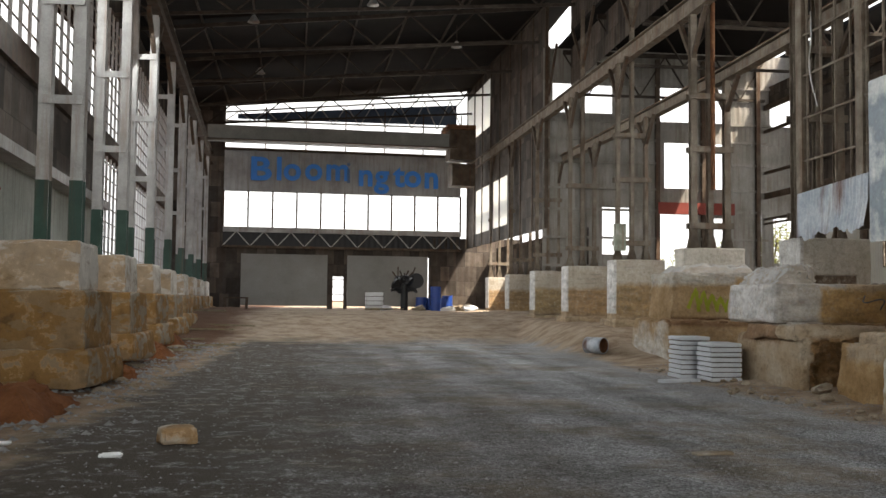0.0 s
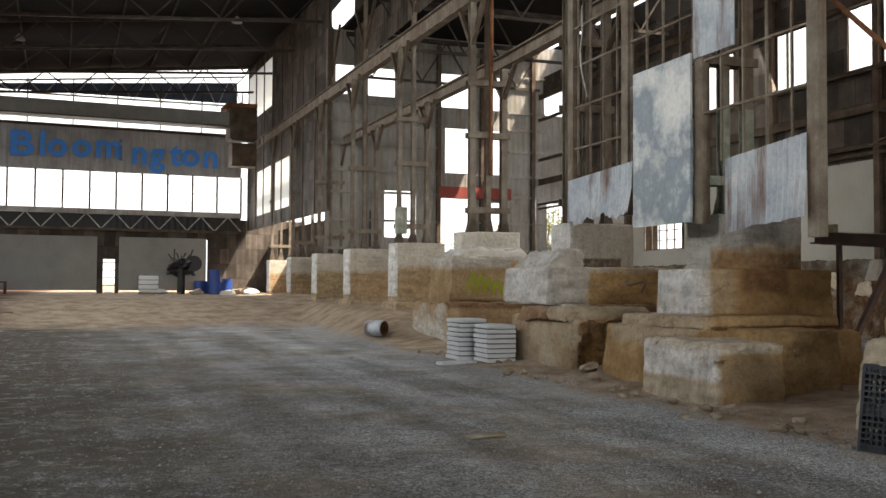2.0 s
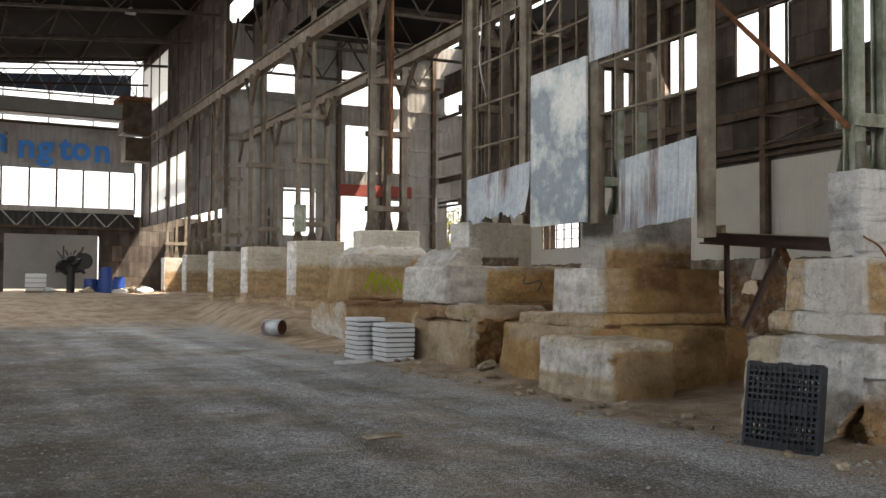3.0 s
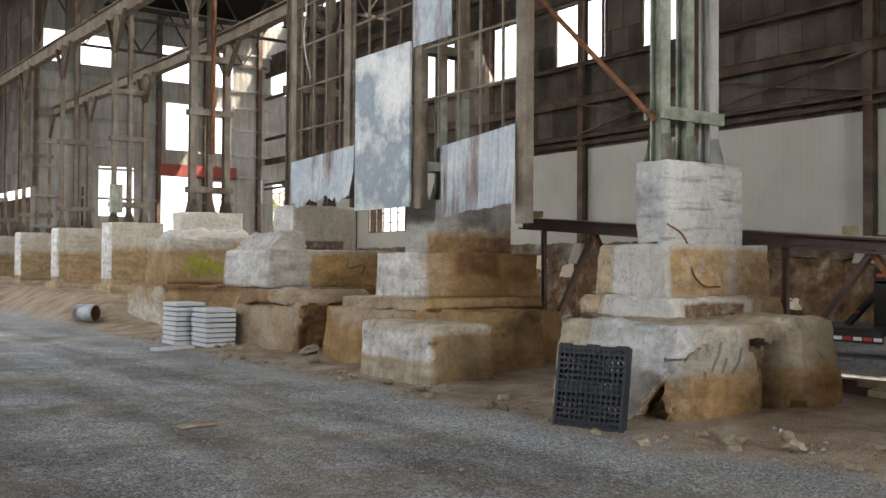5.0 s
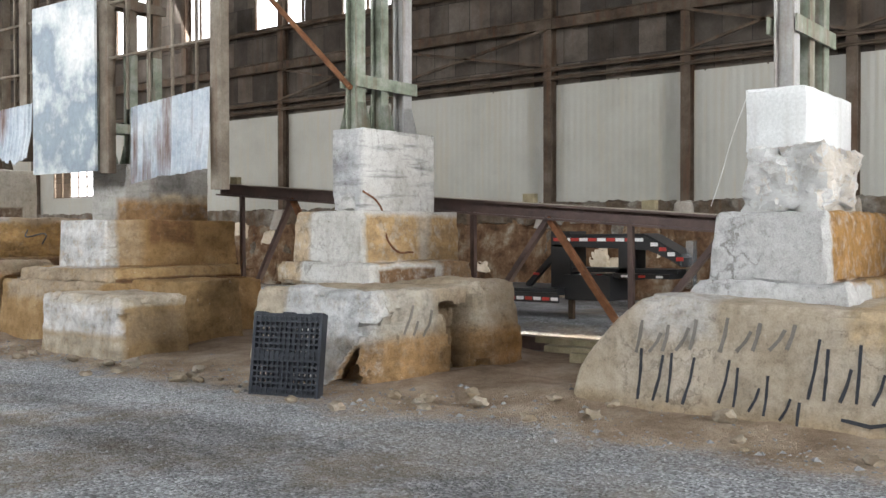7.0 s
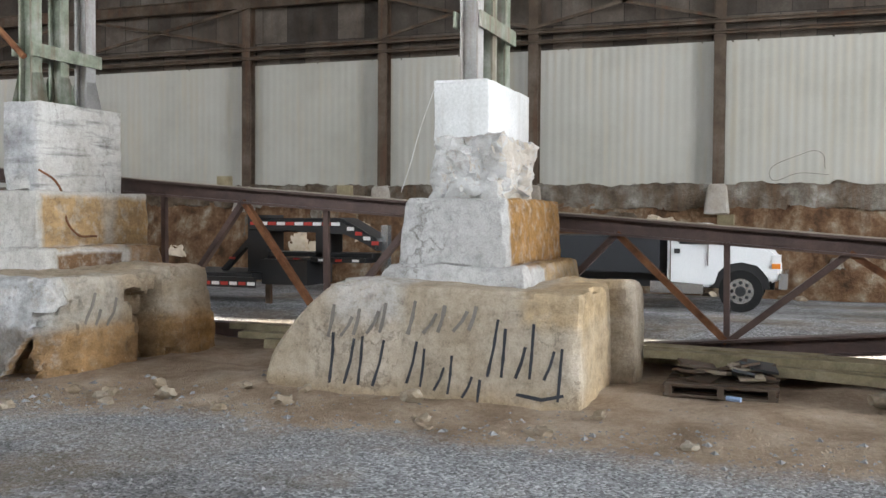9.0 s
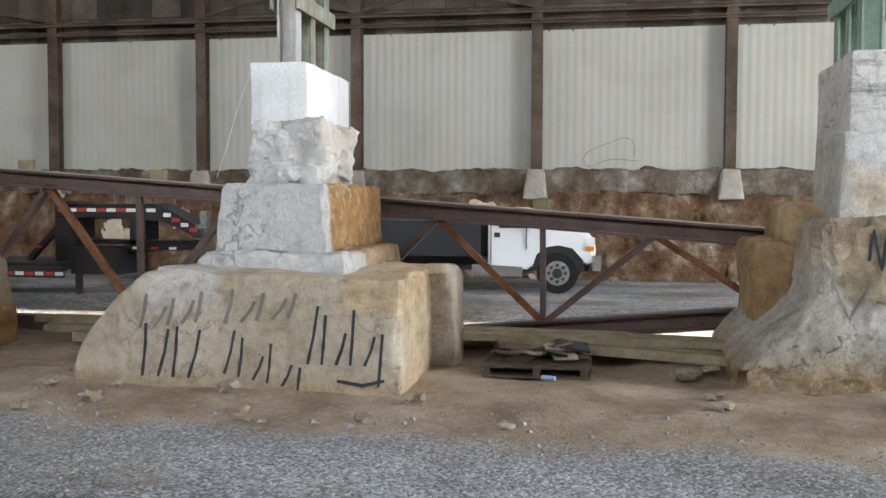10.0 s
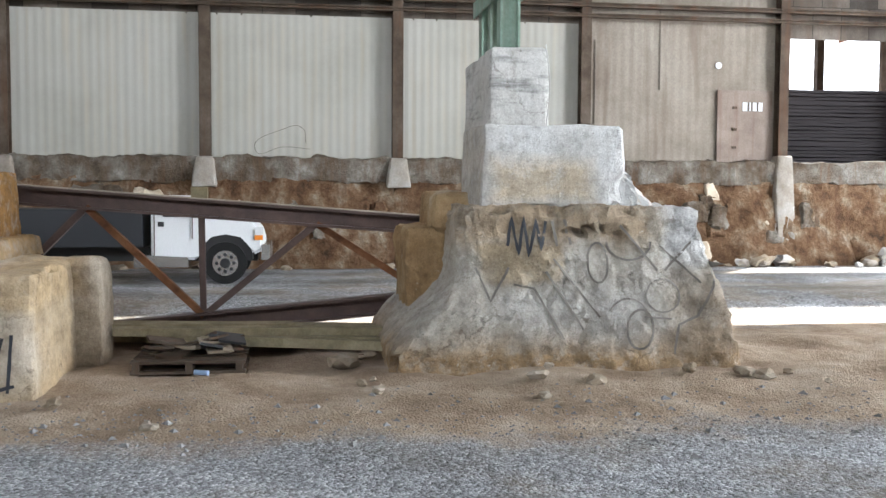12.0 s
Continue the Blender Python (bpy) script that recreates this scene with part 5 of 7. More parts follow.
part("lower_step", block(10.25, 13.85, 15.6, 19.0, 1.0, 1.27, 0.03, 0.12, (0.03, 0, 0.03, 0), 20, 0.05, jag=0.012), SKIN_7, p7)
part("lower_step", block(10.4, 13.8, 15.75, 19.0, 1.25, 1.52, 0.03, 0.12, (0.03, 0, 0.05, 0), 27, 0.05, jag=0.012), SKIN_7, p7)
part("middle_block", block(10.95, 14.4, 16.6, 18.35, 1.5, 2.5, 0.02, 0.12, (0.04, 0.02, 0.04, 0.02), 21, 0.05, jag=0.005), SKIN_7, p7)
part("cap", block(12.15, 14.4, 17.65, 18.95, 2.46, 3.76, 0.015, 0.14, (0, 0, 0, 0), 22, 0.03), SKIN_7C, p7)
p6 = pier("wide crumbling pier with hollow broken base")


def hollow(p):
    """A pocked face with a cave broken into it."""
    if 11.25 < p.x < 12.1 and p.z < 0.8 and p.y < 21.6:
        return Vector((0, 0.75, 0))
    if 10.25 < p.x < 12.6 and p.y < 21.6 and p.z < 1.2:
        k = noise.noise(p * 2.6)
        return Vector((0, 0.15 + 0.4 * abs(k), 0))
    return Vector()


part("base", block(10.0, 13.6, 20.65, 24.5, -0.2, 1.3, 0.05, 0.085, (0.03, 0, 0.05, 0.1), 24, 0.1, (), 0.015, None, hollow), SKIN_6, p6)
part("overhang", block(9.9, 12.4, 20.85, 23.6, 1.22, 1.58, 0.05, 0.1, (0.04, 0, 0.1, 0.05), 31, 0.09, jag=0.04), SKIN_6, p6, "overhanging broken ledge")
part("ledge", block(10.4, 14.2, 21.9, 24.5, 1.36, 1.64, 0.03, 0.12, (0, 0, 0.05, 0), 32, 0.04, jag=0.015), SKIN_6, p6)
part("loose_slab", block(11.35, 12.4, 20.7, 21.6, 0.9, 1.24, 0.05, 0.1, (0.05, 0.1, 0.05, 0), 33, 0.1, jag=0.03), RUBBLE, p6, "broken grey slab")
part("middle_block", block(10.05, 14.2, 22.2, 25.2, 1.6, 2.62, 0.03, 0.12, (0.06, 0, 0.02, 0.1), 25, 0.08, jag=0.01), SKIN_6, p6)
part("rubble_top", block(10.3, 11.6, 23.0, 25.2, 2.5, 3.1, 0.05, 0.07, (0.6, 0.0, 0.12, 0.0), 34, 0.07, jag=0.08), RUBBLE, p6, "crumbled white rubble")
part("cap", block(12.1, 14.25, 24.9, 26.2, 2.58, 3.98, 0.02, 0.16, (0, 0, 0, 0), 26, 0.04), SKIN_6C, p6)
p5 = pier("stepped pale pier with yellow green scrawl")
part("base", block(10.4, 14.2, 31.0, 35.2, -0.1, 1.5, 0.06, 0.16, (0.1, 0, 0.1, 0.1), 27, 0.1, jag=0.02), SKIN_5, p5)
part("middle_block", block(11.0, 14.4, 32.2, 34.8, 1.45, 3.2, 0.04, 0.16, (0.1, 0, 0.05, 0.1), 28, 0.1, jag=0.015), SKIN_5, p5)
part("shoulder", block(11.3, 14.3, 32.4, 34.6, 3.1, 3.5, 0.06, 0.16, (0.4, 0.2, 0.3, 0.1), 36, 0.12, jag=0.03), RUBBLE, p5)
part("cap", block(11.75, 14.1, 33.0, 34.0, 3.3, 4.12, 0.03, 0.2, (0, 0, 0, 0), 29, 0.04), SKIN_6C, p5)
for k in (4, 3, 2, 1, 0):
    y = PIER_Y[k]
    x = {4: 11.45, 3: 11.15, 2: 11.0, 1: 10.85, 0: 10.7}[k]
    edge, stain = 2.9 - 0.1 * (k % 2), (0.36 - 0.02 * (k % 3), 0.225, 0.105)
    # Each body is whiter on its -x side.
    skin_k = pier_skin("square_pier_skin", ((0.37, 0.32, 0.25), (0.46, 0.415, 0.345), (0.52, 0.48, 0.42)), (
        (x - 1, x + 3, y - 1, y + 3, 0, edge, stain, 0.9, 0.12, 0.5), (x - 0.5, x + 0.07, y - 1, y + 3, 1.6, 4.3, (0.68, 0.675, 0.66), 0.95, 0.02, 0.05), (x - 1, x + 3, y - 1, y + 3, 0, 1.5, (0.40, 0.31, 0.21), 0.8, 0.1, 0.3)), 70.0 + 3 * k, 0.4, 0.4, 0.4)
    t = pier("pale square pier with ochre stained foot")
    part("base", block(x - 0.1, x + 2.5, y - 0.3, y + 2.2, 0.4, 1.35, 0.05, 0.35, (0.05, 0, 0.05, 0), 30 + k, 0.08), skin_k, t)
    part("body", block(x, x + 2.3, y, y + 1.3, 1.3, 4.0 - 0.03 * (4 - k), 0.025, 0.2, (0, 0, 0, 0), 40 + k, 0.06), skin_k, t)

# ---- steel columns on the piers ----
for k, y in PIER_Y.items():
    x = {4: 11.45, 3: 11.15, 2: 11.0, 1: 10.85, 0: 10.7}.get(k, 12.0)
    foot = {10: 3.98, 9: 4.05, 8: 4.05, 7: 3.74, 6: 3.77, 5: 4.1}.get(k, 3.9)
    yc = {10: -4.05, 9: 3.32, 8: 10.95, 7: 18.6, 6: 25.45, 5: 33.5}.get(k, y + 0.6)
    t = thing("steel_column", "built-up steel column, green paint worn to grey brown" if k > 6 else "built-up grey brown steel column with plate ties", "column", "columns on the piers")
    low = BRIGHT_GREEN if k == 10 else GREEN if k > 6 else COLUMN
    for dx in (0.3, 0.95, 1.6):
        bm = bmesh.new()
        w = (0.24 if dx != 0.95 else 0.2) if k > 4 else 0.17
        shade = PALE_STEEL if (k, dx) in ((9, 0.3), (8, 1.6)) else low
        ibar(bm, (x + dx, yc, foot), (x + dx, yc, foot + 2.6), w, 0.26, 0.03, (0, 1, 0))
        leg = part("leg", bm, shade, t)
        bm = bmesh.new()
        top = 12.9 if dx < 0.9 else 10.5 if dx > 1.3 else 17.6
        ibar(bm, (x + dx, yc, foot + 2.6), (x + dx, yc, top), w, 0.26, 0.03, (0, 1, 0))
        part("upper_leg", bm, shade if k > 7 else COLUMN, leg)
        for sy in (-1, 1) if k < 9 else ():
            bm = bmesh.new()
            v = [bm.verts.new(q) for q in ((x + dx - 0.2, yc + sy * 0.2, foot), (x + dx + 0.2, yc + sy * 0.2, foot), (x + dx + 0.1, yc + sy * 0.15, foot + 0.5), (x + dx - 0.1, yc + sy * 0.15, foot + 0.5))]
            bm.faces.new(v)
            bmesh.ops.solidify(bm, geom=bm.faces[:], thickness=0.03)
            part("gusset", bm, shade, leg)
    for z in (0.75, 3.6, 5.6) if k > 3 else (0.9, 4.2):
        bm = bmesh.new()
        box(bm, x + 0.1, x + 1.8, yc - 0.2, yc - 0.17, foot + z, foot + z + 0.22)
        box(bm, x + 0.1, x + 1.8, yc + 0.17, yc + 0.2, foot + z, foot + z + 0.22)
        part("tie_plate", bm, low if z < 1 else COLUMN, t)
    bm = bmesh.new()
    for s in (-1, 1):
        bar(bm, (x + 0.3, yc, 11.2), (x + 0.3, yc + s * 1.3, 12.9), 0.16)
        bar(bm, (x + 1.6, yc, 9.2), (x + 1.6, yc + s * 1.1, 10.4), 0.14)
        bar(bm, (x + 0.95, yc, 14.5), (x + 0.95, yc + s * 2.2, 17.2), 0.14)
    part("knee_brace", bm, STEEL, t)

# crane girders along the columns
for dx, z, h in ((0.3, 13.25, 0.7), (1.6, 10.7, 0.5)):
    t = thing("crane_girder", "long riveted steel crane girder on the columns", "girder", "crane girders")
    bm = bmesh.new()
    xe = lambda y: (12.0 if y < 34 else 12.0 - (y - 34) * 0.036) + dx
    for a, b in ((-10, 34), (34, 79)):
        bm = bmesh.new()
        ibar(bm, (xe(a), a, z), (xe(b), b, z), 0.36, h, 0.05)
        part("beam", bm, COLUMN, t)
        bm = bmesh.new()
        bar(bm, (xe(a), a, z + h / 2 + 0.05), (xe(b), b, z + h / 2 + 0.05), 0.08, 0.1)
        part("rail", bm, RUST, t)

# ---- torn cladding between the sixth and seventh column ----
CX = 11.5
clad = thing("torn_cladding", "torn galvanised sheets hanging on a rusty window grid", "cladding")
for y in (13.75, 17.4, 20.6, 23.6):
    low = {13.75: 3.05, 17.4: 3.5}.get(y, 3.9)
    part("post", boxes((CX - 0.05, CX + 0.14, y - 0.16, y + 0.16, low, 12.2)), COLUMN, clad)
for y in list(np.arange(14.4, 17.0, 0.75)) + list(np.arange(18.2, 23.5, 0.72)):
    part("window_bar", boxes((CX, CX + 0.05, y - 0.025, y + 0.025, 4.8 if y < 17 else 5.2, 12.0)), COLUMN, clad)
for z in (5.9, 7.05, 8.2, 9.3, 10.4):
    part("window_bar", boxes((CX - 0.005, CX + 0.045, 13.8, 23.5, z, z + 0.05)), COLUMN, clad)
part("head_beam", boxes((CX - 0.1, CX + 0.2, 13.6, 23.8, 12.0, 12.4)), PALE_STEEL, clad)
part("sheet", sheet("y", 23.6, 20.1, CX - 0.1, 3.75, 5.05, 0.16, 0.02, 0.006, 0.2, 0.15, 0.12), ZINC, clad, "crumpled rust-edged sheet")
part("flat_panel", boxes((CX - 0.16, CX - 0.1, 17.55, 20.0, 3.55, 7.3)), SMUDGED, clad, "flat smudged blue grey panel")
part("sheet", sheet("y", 16.35, 13.85, CX - 0.1, 3.25, 4.8, 0.16, 0.018, 0.006, 0.05, 0.2, 0.06), ZINC, clad, "hanging sheet with a rust streak")
part("sheet", sheet("y", 17.5, 16.0, CX - 0.1, 7.15, 10.2, 0.14, 0.012), ZINC, clad)

# ---- long roof truss lying behind the piers ----
TX = 14.75
truss = thing("steel_truss", "long maroon steel truss stored on edge behind the piers", "truss")


def chord(y):
    return 1.85 + (y + 3.3) * (3.37 - 1.85) / 20.7


bm = bmesh.new()
ibar(bm, (TX, -3.4, chord(-3.4) - 0.12), (TX, 17.6, chord(17.6) - 0.12), 0.3, 0.28, 0.04)
part("top_chord", bm, MAROON, truss)
# Pale strip along the upper face of the chord.
bm = bmesh.new()
bar(bm, (TX, -3.4, chord(-3.4) + 0.03), (TX, 17.6, chord(17.6) + 0.03), 0.3, 0.02)
part("flange", bm, CHORD, truss, "pale top flange")


def low_chord(y):
    return 0.16 + 0.09 * max(0.0, 1.3 - y)


bm = bmesh.new()
ibar(bm, (TX, -3.3, low_chord(-3.3)), (TX, 1.3, 0.16), 0.3, 0.3, 0.04)
part("bottom_chord", bm, MAROON, truss)
bm = bmesh.new()
ibar(bm, (TX, 1.3, 0.16), (TX, 17.6, 0.16), 0.3, 0.3, 0.04)
part("bottom_chord", bm, MAROON, truss)
for i in range(-1, 5):
    yt = 1.73 + 3.35 * i
    for yb in (yt - 1.68, yt + 1.68):
        if yb < 17.6:
            bm = bmesh.new()
            bar(bm, (TX, yt, chord(yt) - 0.22), (TX, yb, low_chord(yb) + 0.1), 0.13, 0.1)
            # Bars falling towards -y get lighter rust for the light they catch.
            part("web_bar", bm, MAROON if yb > yt else RUST, truss)
    bm = bmesh.new()
    bar(bm, (TX, yt + 1.68, low_chord(yt + 1.68)), (TX, yt + 1.7, chord(yt + 1.68) - 0.2), 0.1, 0.09)
    part("web_bar", bm, MAROON, truss)
for y in (17.0, 11.5, 8.8, 6.4, 3.9, 0.1):
    part("cleat", boxes((TX - 0.12, TX + 0.02, y - 0.12, y + 0.12, chord(y) + 0.035, chord(y) + 0.2)), TIMBER, truss)

# ---- left side of the nave ----
def left_x(y):
    return -6.1 - 0.07 * (y - 20.6)


LEFT_Y = [20.6 + 7.5 * k for k in range(8)]
for k, y in enumerate(LEFT_Y):
    x = left_x(y)
    t = thing("concrete_pier", "stepped ochre pier, undercut at its foot", "pier", "piers of the shaded side")
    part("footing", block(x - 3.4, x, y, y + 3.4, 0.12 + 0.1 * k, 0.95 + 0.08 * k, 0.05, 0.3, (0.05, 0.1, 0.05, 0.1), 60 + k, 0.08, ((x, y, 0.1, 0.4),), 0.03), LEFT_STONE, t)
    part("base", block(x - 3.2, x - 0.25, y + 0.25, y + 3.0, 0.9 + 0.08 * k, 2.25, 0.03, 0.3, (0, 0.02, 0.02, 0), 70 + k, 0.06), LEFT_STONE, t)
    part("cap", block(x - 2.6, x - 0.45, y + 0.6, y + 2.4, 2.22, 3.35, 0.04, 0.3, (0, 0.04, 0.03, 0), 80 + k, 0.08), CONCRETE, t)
    part("earth_core", block(x - 3.1, x - 0.5, y + 0.4, y + 3.0, -0.4, 0.3 + 0.1 * k, 0.12, 0.3, (0, 0.2, 0.2, 0.2), 90 + k, 0.1, jag=0.06), RED_CLAY, t, "red clay left under the footing")
    c = thing("steel_column", "pale painted steel column with dark green foot", "column", "columns of the shaded side")
    for dx in (-1.5, -0.75):
        bm = bmesh.new()
        ibar(bm, (x + dx, y + 1.3, 3.3), (x + dx, y + 1.3, 4.75), 0.3, 0.3, 0.035, (0, 1, 0))
        leg = part("foot", bm, DARK_GREEN, c)
        bm = bmesh.new()
        ibar(bm, (x + dx, y + 1.3, 4.75), (x + dx, y + 1.3, 13.0 if dx > -1 else 16.6), 0.28, 0.3, 0.035, (0, 1, 0))
        part("leg", bm, PALE_STEEL, c)
    for z in (6.5, 8.8, 11.2):
        part("tie_plate", boxes((x - 1.6, x - 0.65, y + 1.1, y + 1.13, z, z + 0.2)), PALE_STEEL, c)
    for s in (-1, 1):
        bm = bmesh.new()
        bar(bm, (x - 0.75, y + 1.3, 11.4), (x - 0.75, y + 1.3 + s * 1.4, 12.9), 0.16)
        part("knee_brace", bm, STEEL, c)
g = thing("crane_girder", "long dark crane girder along the shaded columns", "girder", "crane girders")
bm = bmesh.new()
ibar(bm, (left_x(5) - 0.6, 5, 13.4), (left_x(79) - 0.6, 79, 13.4), 0.4, 0.9, 0.05)
part("beam", bm, STEEL, g)

wl_ = thing("wall_west", "window wall behind the shaded columns", "wall", kind="structure")


def west(name, mat, y0, y1, z0, z1, off=-4.0, w=0.12, label=""):
    bm = bmesh.new()
    bar(bm, (left_x(y0) + off, y0, (z0 + z1) / 2), (left_x(y1) + off, y1, (z0 + z1) / 2), w, z1 - z0)
    return part(name, bm, mat, wl_, label)


west("lower_wall", PALE_WALL, -31, 44, -0.2, 6.0, label="pale green painted wall")
west("lower_wall", SIDING, 44, 80, -0.2, 3.6)
west("sill_beam", STEEL, -31, 80, 9.0, 9.9, w=0.5)
west("upper_band", SIDING, -31, -15, 6.0, 18.5)
west("upper_band", SIDING, -15, 22, 6.0, 9.0)
west("upper_band", SIDING, -31, 80, 16.3, 18.6)
west("lower_band", SIDING, 22, 44, 6.0, 9.0)
for y in np.arange(-15, 80, 1.25):
    west("mullion", PALE_STEEL, y, y + 0.06, 9.9, 16.3)
for y in np.arange(44, 80, 1.25):
    west("mullion", PALE_STEEL, y, y + 0.06, 3.6, 9.0)
for z in np.arange(10.6, 16.3, 0.72):
    west("glazing_bar", PALE_STEEL, -15, 80, z, z + 0.05, w=0.05)
for z in np.arange(4.3, 9.0, 0.72):
    west("glazing_bar", PALE_STEEL, 44, 80, z, z + 0.05, w=0.05)
# Doorways are flat black panels: the dark inside is only colour.
for y in (26.5, 33.0, 39.0):
    west("doorway", BLACK_PAINT, y, y + 1.1, 3.2, 5.4, -3.9, 0.06, "flat black panel for a dark doorway")
west("ledge", PALE_STEEL, 20, 44, 6.0, 6.35, -3.6, 0.7)
# scrawls on the pale wall
for pts in (((27.2, 5.6), (27.6, 6.0), (27.3, 5.2), (28.0, 5.5)), ((24.0, 4.2), (24.4, 5.2), (24.9, 4.4), (24.3, 3.9), (24.9, 3.6))):
    stroke([(u, v - 0.3) for u, v in pts], 0.12, RED_SPRAY, wl_, "scrawl", lambda u, v, d: (left_x(u) - 3.9 + d, u, v))

# overhead crane bridge near the far wall
t = thing("crane_bridge", "overhead travelling crane bridge with boxy trolley", "crane")
cb = pose(0, 72.5, 0, 0, 0, 4.0)
t.matrix_world = cb
part("bridge_beam", boxes((-10.2, 8.4, -0.5, 0.3, 13.75, 14.9)), weathered("grey_crane_paint", [(0.22, 0.21, 0.19), (0.32, 0.31, 0.28)], 0.8, 12, 0.7), t)
part("walkway", boxes((-10.2, 8.4, -1.2, -0.5, 13.7, 13.8)), STEEL, t)
part("trolley", boxes((7.9, 9.9, -0.9, 0.9, 12.9, 15.2)), STEEL, t, "dark boxy trolley")
part("cab", boxes((8.1, 9.9, -0.8, 0.8, 10.9, 12.6)), STEEL, t, "dark operator cab")
part("end_carriage", boxes((7.6, 9.8, -1.4, 1.4, 15.2, 15.5)), RUST, t)

# hanging lamps
lamp = thing("pendant_lamp", "grey enamel shade hanging from the roof", "lamp", "roof lamps")
bm = bmesh.new()
rod(bm, (0, 0, 0.4), (0, 0, 1.4), 0.02, 6)
part("stem", bm, STEEL, lamp)
bm = bmesh.new()
bmesh.ops.create_cone(bm, segments=16, radius1=0.34, radius2=0.08, depth=0.4)
bmesh.ops.translate(bm, verts=bm.verts, vec=(0, 0, 0.2))
part("shade", bm, PALE_STEEL, lamp)
lamp.location = (-4.6, 33.1, roof_z(-4.6) - 1.4)
for x, y in ((-4.9, 42), (-5.4, 52), (-5.9, 64), (1.2, 40), (1.0, 50), (6.8, 60)):
    copy_thing(lamp, pose(x, y, roof_z(x) - 1.4))

# ---- clutter before the far wall ----
tote = thing("ibc_tote", "white caged liquid tote on a pallet", "tote", at=(2.5, 76.5, 1.25))
part("tank", block(-0.7, 0.7, -0.6, 0.6, 0.2, 1.5, 0.01, 0.3, (0, 0, 0, 0), 3, 0.06), WHITE, tote, "white plastic tank")
part("pallet", boxes((-0.75, 0.75, -0.65, 0.65, 0, 0.18)), TIMBER, tote)
for z in (0.4, 0.75, 1.1, 1.45):
    part("cage_bar", boxes((-0.74, 0.74, -0.66, -0.62, z, z + 0.04), (-0.74, 0.74, 0.62, 0.66, z, z + 0.04)), STEEL, tote)
for x, y, r, h in ((6.2, 76, 0.32, 1.0), (7.0, 76.6, 0.32, 1.0), (7.8, 76.0, 0.32, 1.0), (7.3, 75.4, 0.32, 1.9), (8.4, 76.8, 0.32, 1.2)):
    d = thing("blue_drum", "blue plastic drum by the far wall", "drum", "blue drums", (x, y, ground_z(x, y)))
    bm = bmesh.new()
    for z0, z1, rr in ((0, h * 0.32, r), (h * 0.32, h * 0.36, r * 1.06), (h * 0.36, h * 0.66, r), (h * 0.66, h * 0.7, r * 1.06), (h * 0.7, h, r)):
        rod(bm, (0, 0, z0), (0, 0, z1), rr * 1.3, 16)
    part("shell", bm, BLUE_PLASTIC, d)
mach = thing("old_machine", "dark machine on a post with a round fan guard", "machine", at=(4.9, 76.5, 1.25))
bm = bmesh.new()
rod(bm, (0, 0, 0), (0, 0, 2.3), 0.3, 12)
part("post", bm, BLACK_PAINT, mach)
part("head", block(-1.0, 0.9, -0.4, 0.4, 1.5, 2.9, 0.3, 0.16, (0.3, 0.3, 0.1, 0.1), 8, 0.1), BLACK_PAINT, mach)
for k in range(14):
    bm = bmesh.new()
    rod(bm, (random.uniform(-0.6, 0.4), 0, 2.0), (random.uniform(-1.2, 0.9), random.uniform(-0.3, 0.3), random.uniform(2.4, 3.6)), 0.06, 6)
    part("pipe", bm, STEEL, mach)
bm = bmesh.new()
rod(bm, (0.9, -0.3, 2.4), (0.9, -0.15, 2.4), 0.62, 20)
part("guard", bm, BLACK_PAINT, mach)
bench = thing("work_table", "low dark steel table by the far wall", "table", at=(-8.0, 73, 1.25))
part("top", boxes((-0.9, 0.9, -0.5, 0.5, 0.85, 0.95)), STEEL, bench)
for sx in (-0.8, 0.8):
    for sy in (-0.4, 0.4):
        part("leg", boxes((sx - 0.06, sx + 0.06, sy - 0.06, sy + 0.06, 0, 0.85)), STEEL, bench)
for k, (x, y, s) in enumerate(((9.0, 75, 0.5), (8.2, 74.2, 0.4), (9.6, 73, 0.5), (3.4, 75.6, 0.35), (6.0, 74.5, 0.4), (9.3, 70, 0.4))):
    r = tagged(part("rubbish_heap", stone(s * 1.3, 40 + k), BLOCK_WHITE if k % 2 else GREY_STONE), "heap of pale sacks and rubble on the dirt", "heap", "heaps by the far wall")
    r.location = (x, y, ground_z(x, y) + 0.15)
for k, (x, y, l, a) in enumerate(((-7.5, 50, 3.4, 15), (-6.6, 52, 4.2, -10), (-8.2, 46, 2.6, 40), (-6.0, 42, 2.2, 70), (-8.6, 57, 3.5, 5), (3.8, 74.8, 3.0, 80), (-6.8, 37, 1.8, 35))):
    q = part("loose_plank", boxes((-0.1, 0.1, -l / 2, l / 2, 0, 0.07)), TIMBER)
    q.matrix_world = pose(x, y, ground_z(x, y) + 0.05, 0, 4, a + 60)
    tagged(q, "weathered plank lying on the dirt", "plank", "loose planks")

for k, (x, y, s, h) in enumerate(((-7.0, 17.2, 1.6, 0.5), (-7.6, 26.6, 1.2, 0.6), (-7.2, 33.6, 1.0, 0.5), (-6.4, 25.0, 0.7, 0.3), (-8.4, 14.5, 2.0, 0.5), (-7.9, 41.0, 1.0, 0.5))):
    q = tagged(part("clay_mound", block(-s, s, -s * 1.3, s * 1.3, -0.3, h, 0.14, 0.2, (s * 0.6, s * 0.6, s * 0.7, s * 0.7), 120 + k, 0.1, jag=0.05), RED_CLAY), "low mound of red clay by the pier foot", "mound", "clay mounds")
    q.location = (x, y, ground_z(x, y) - 0.08)
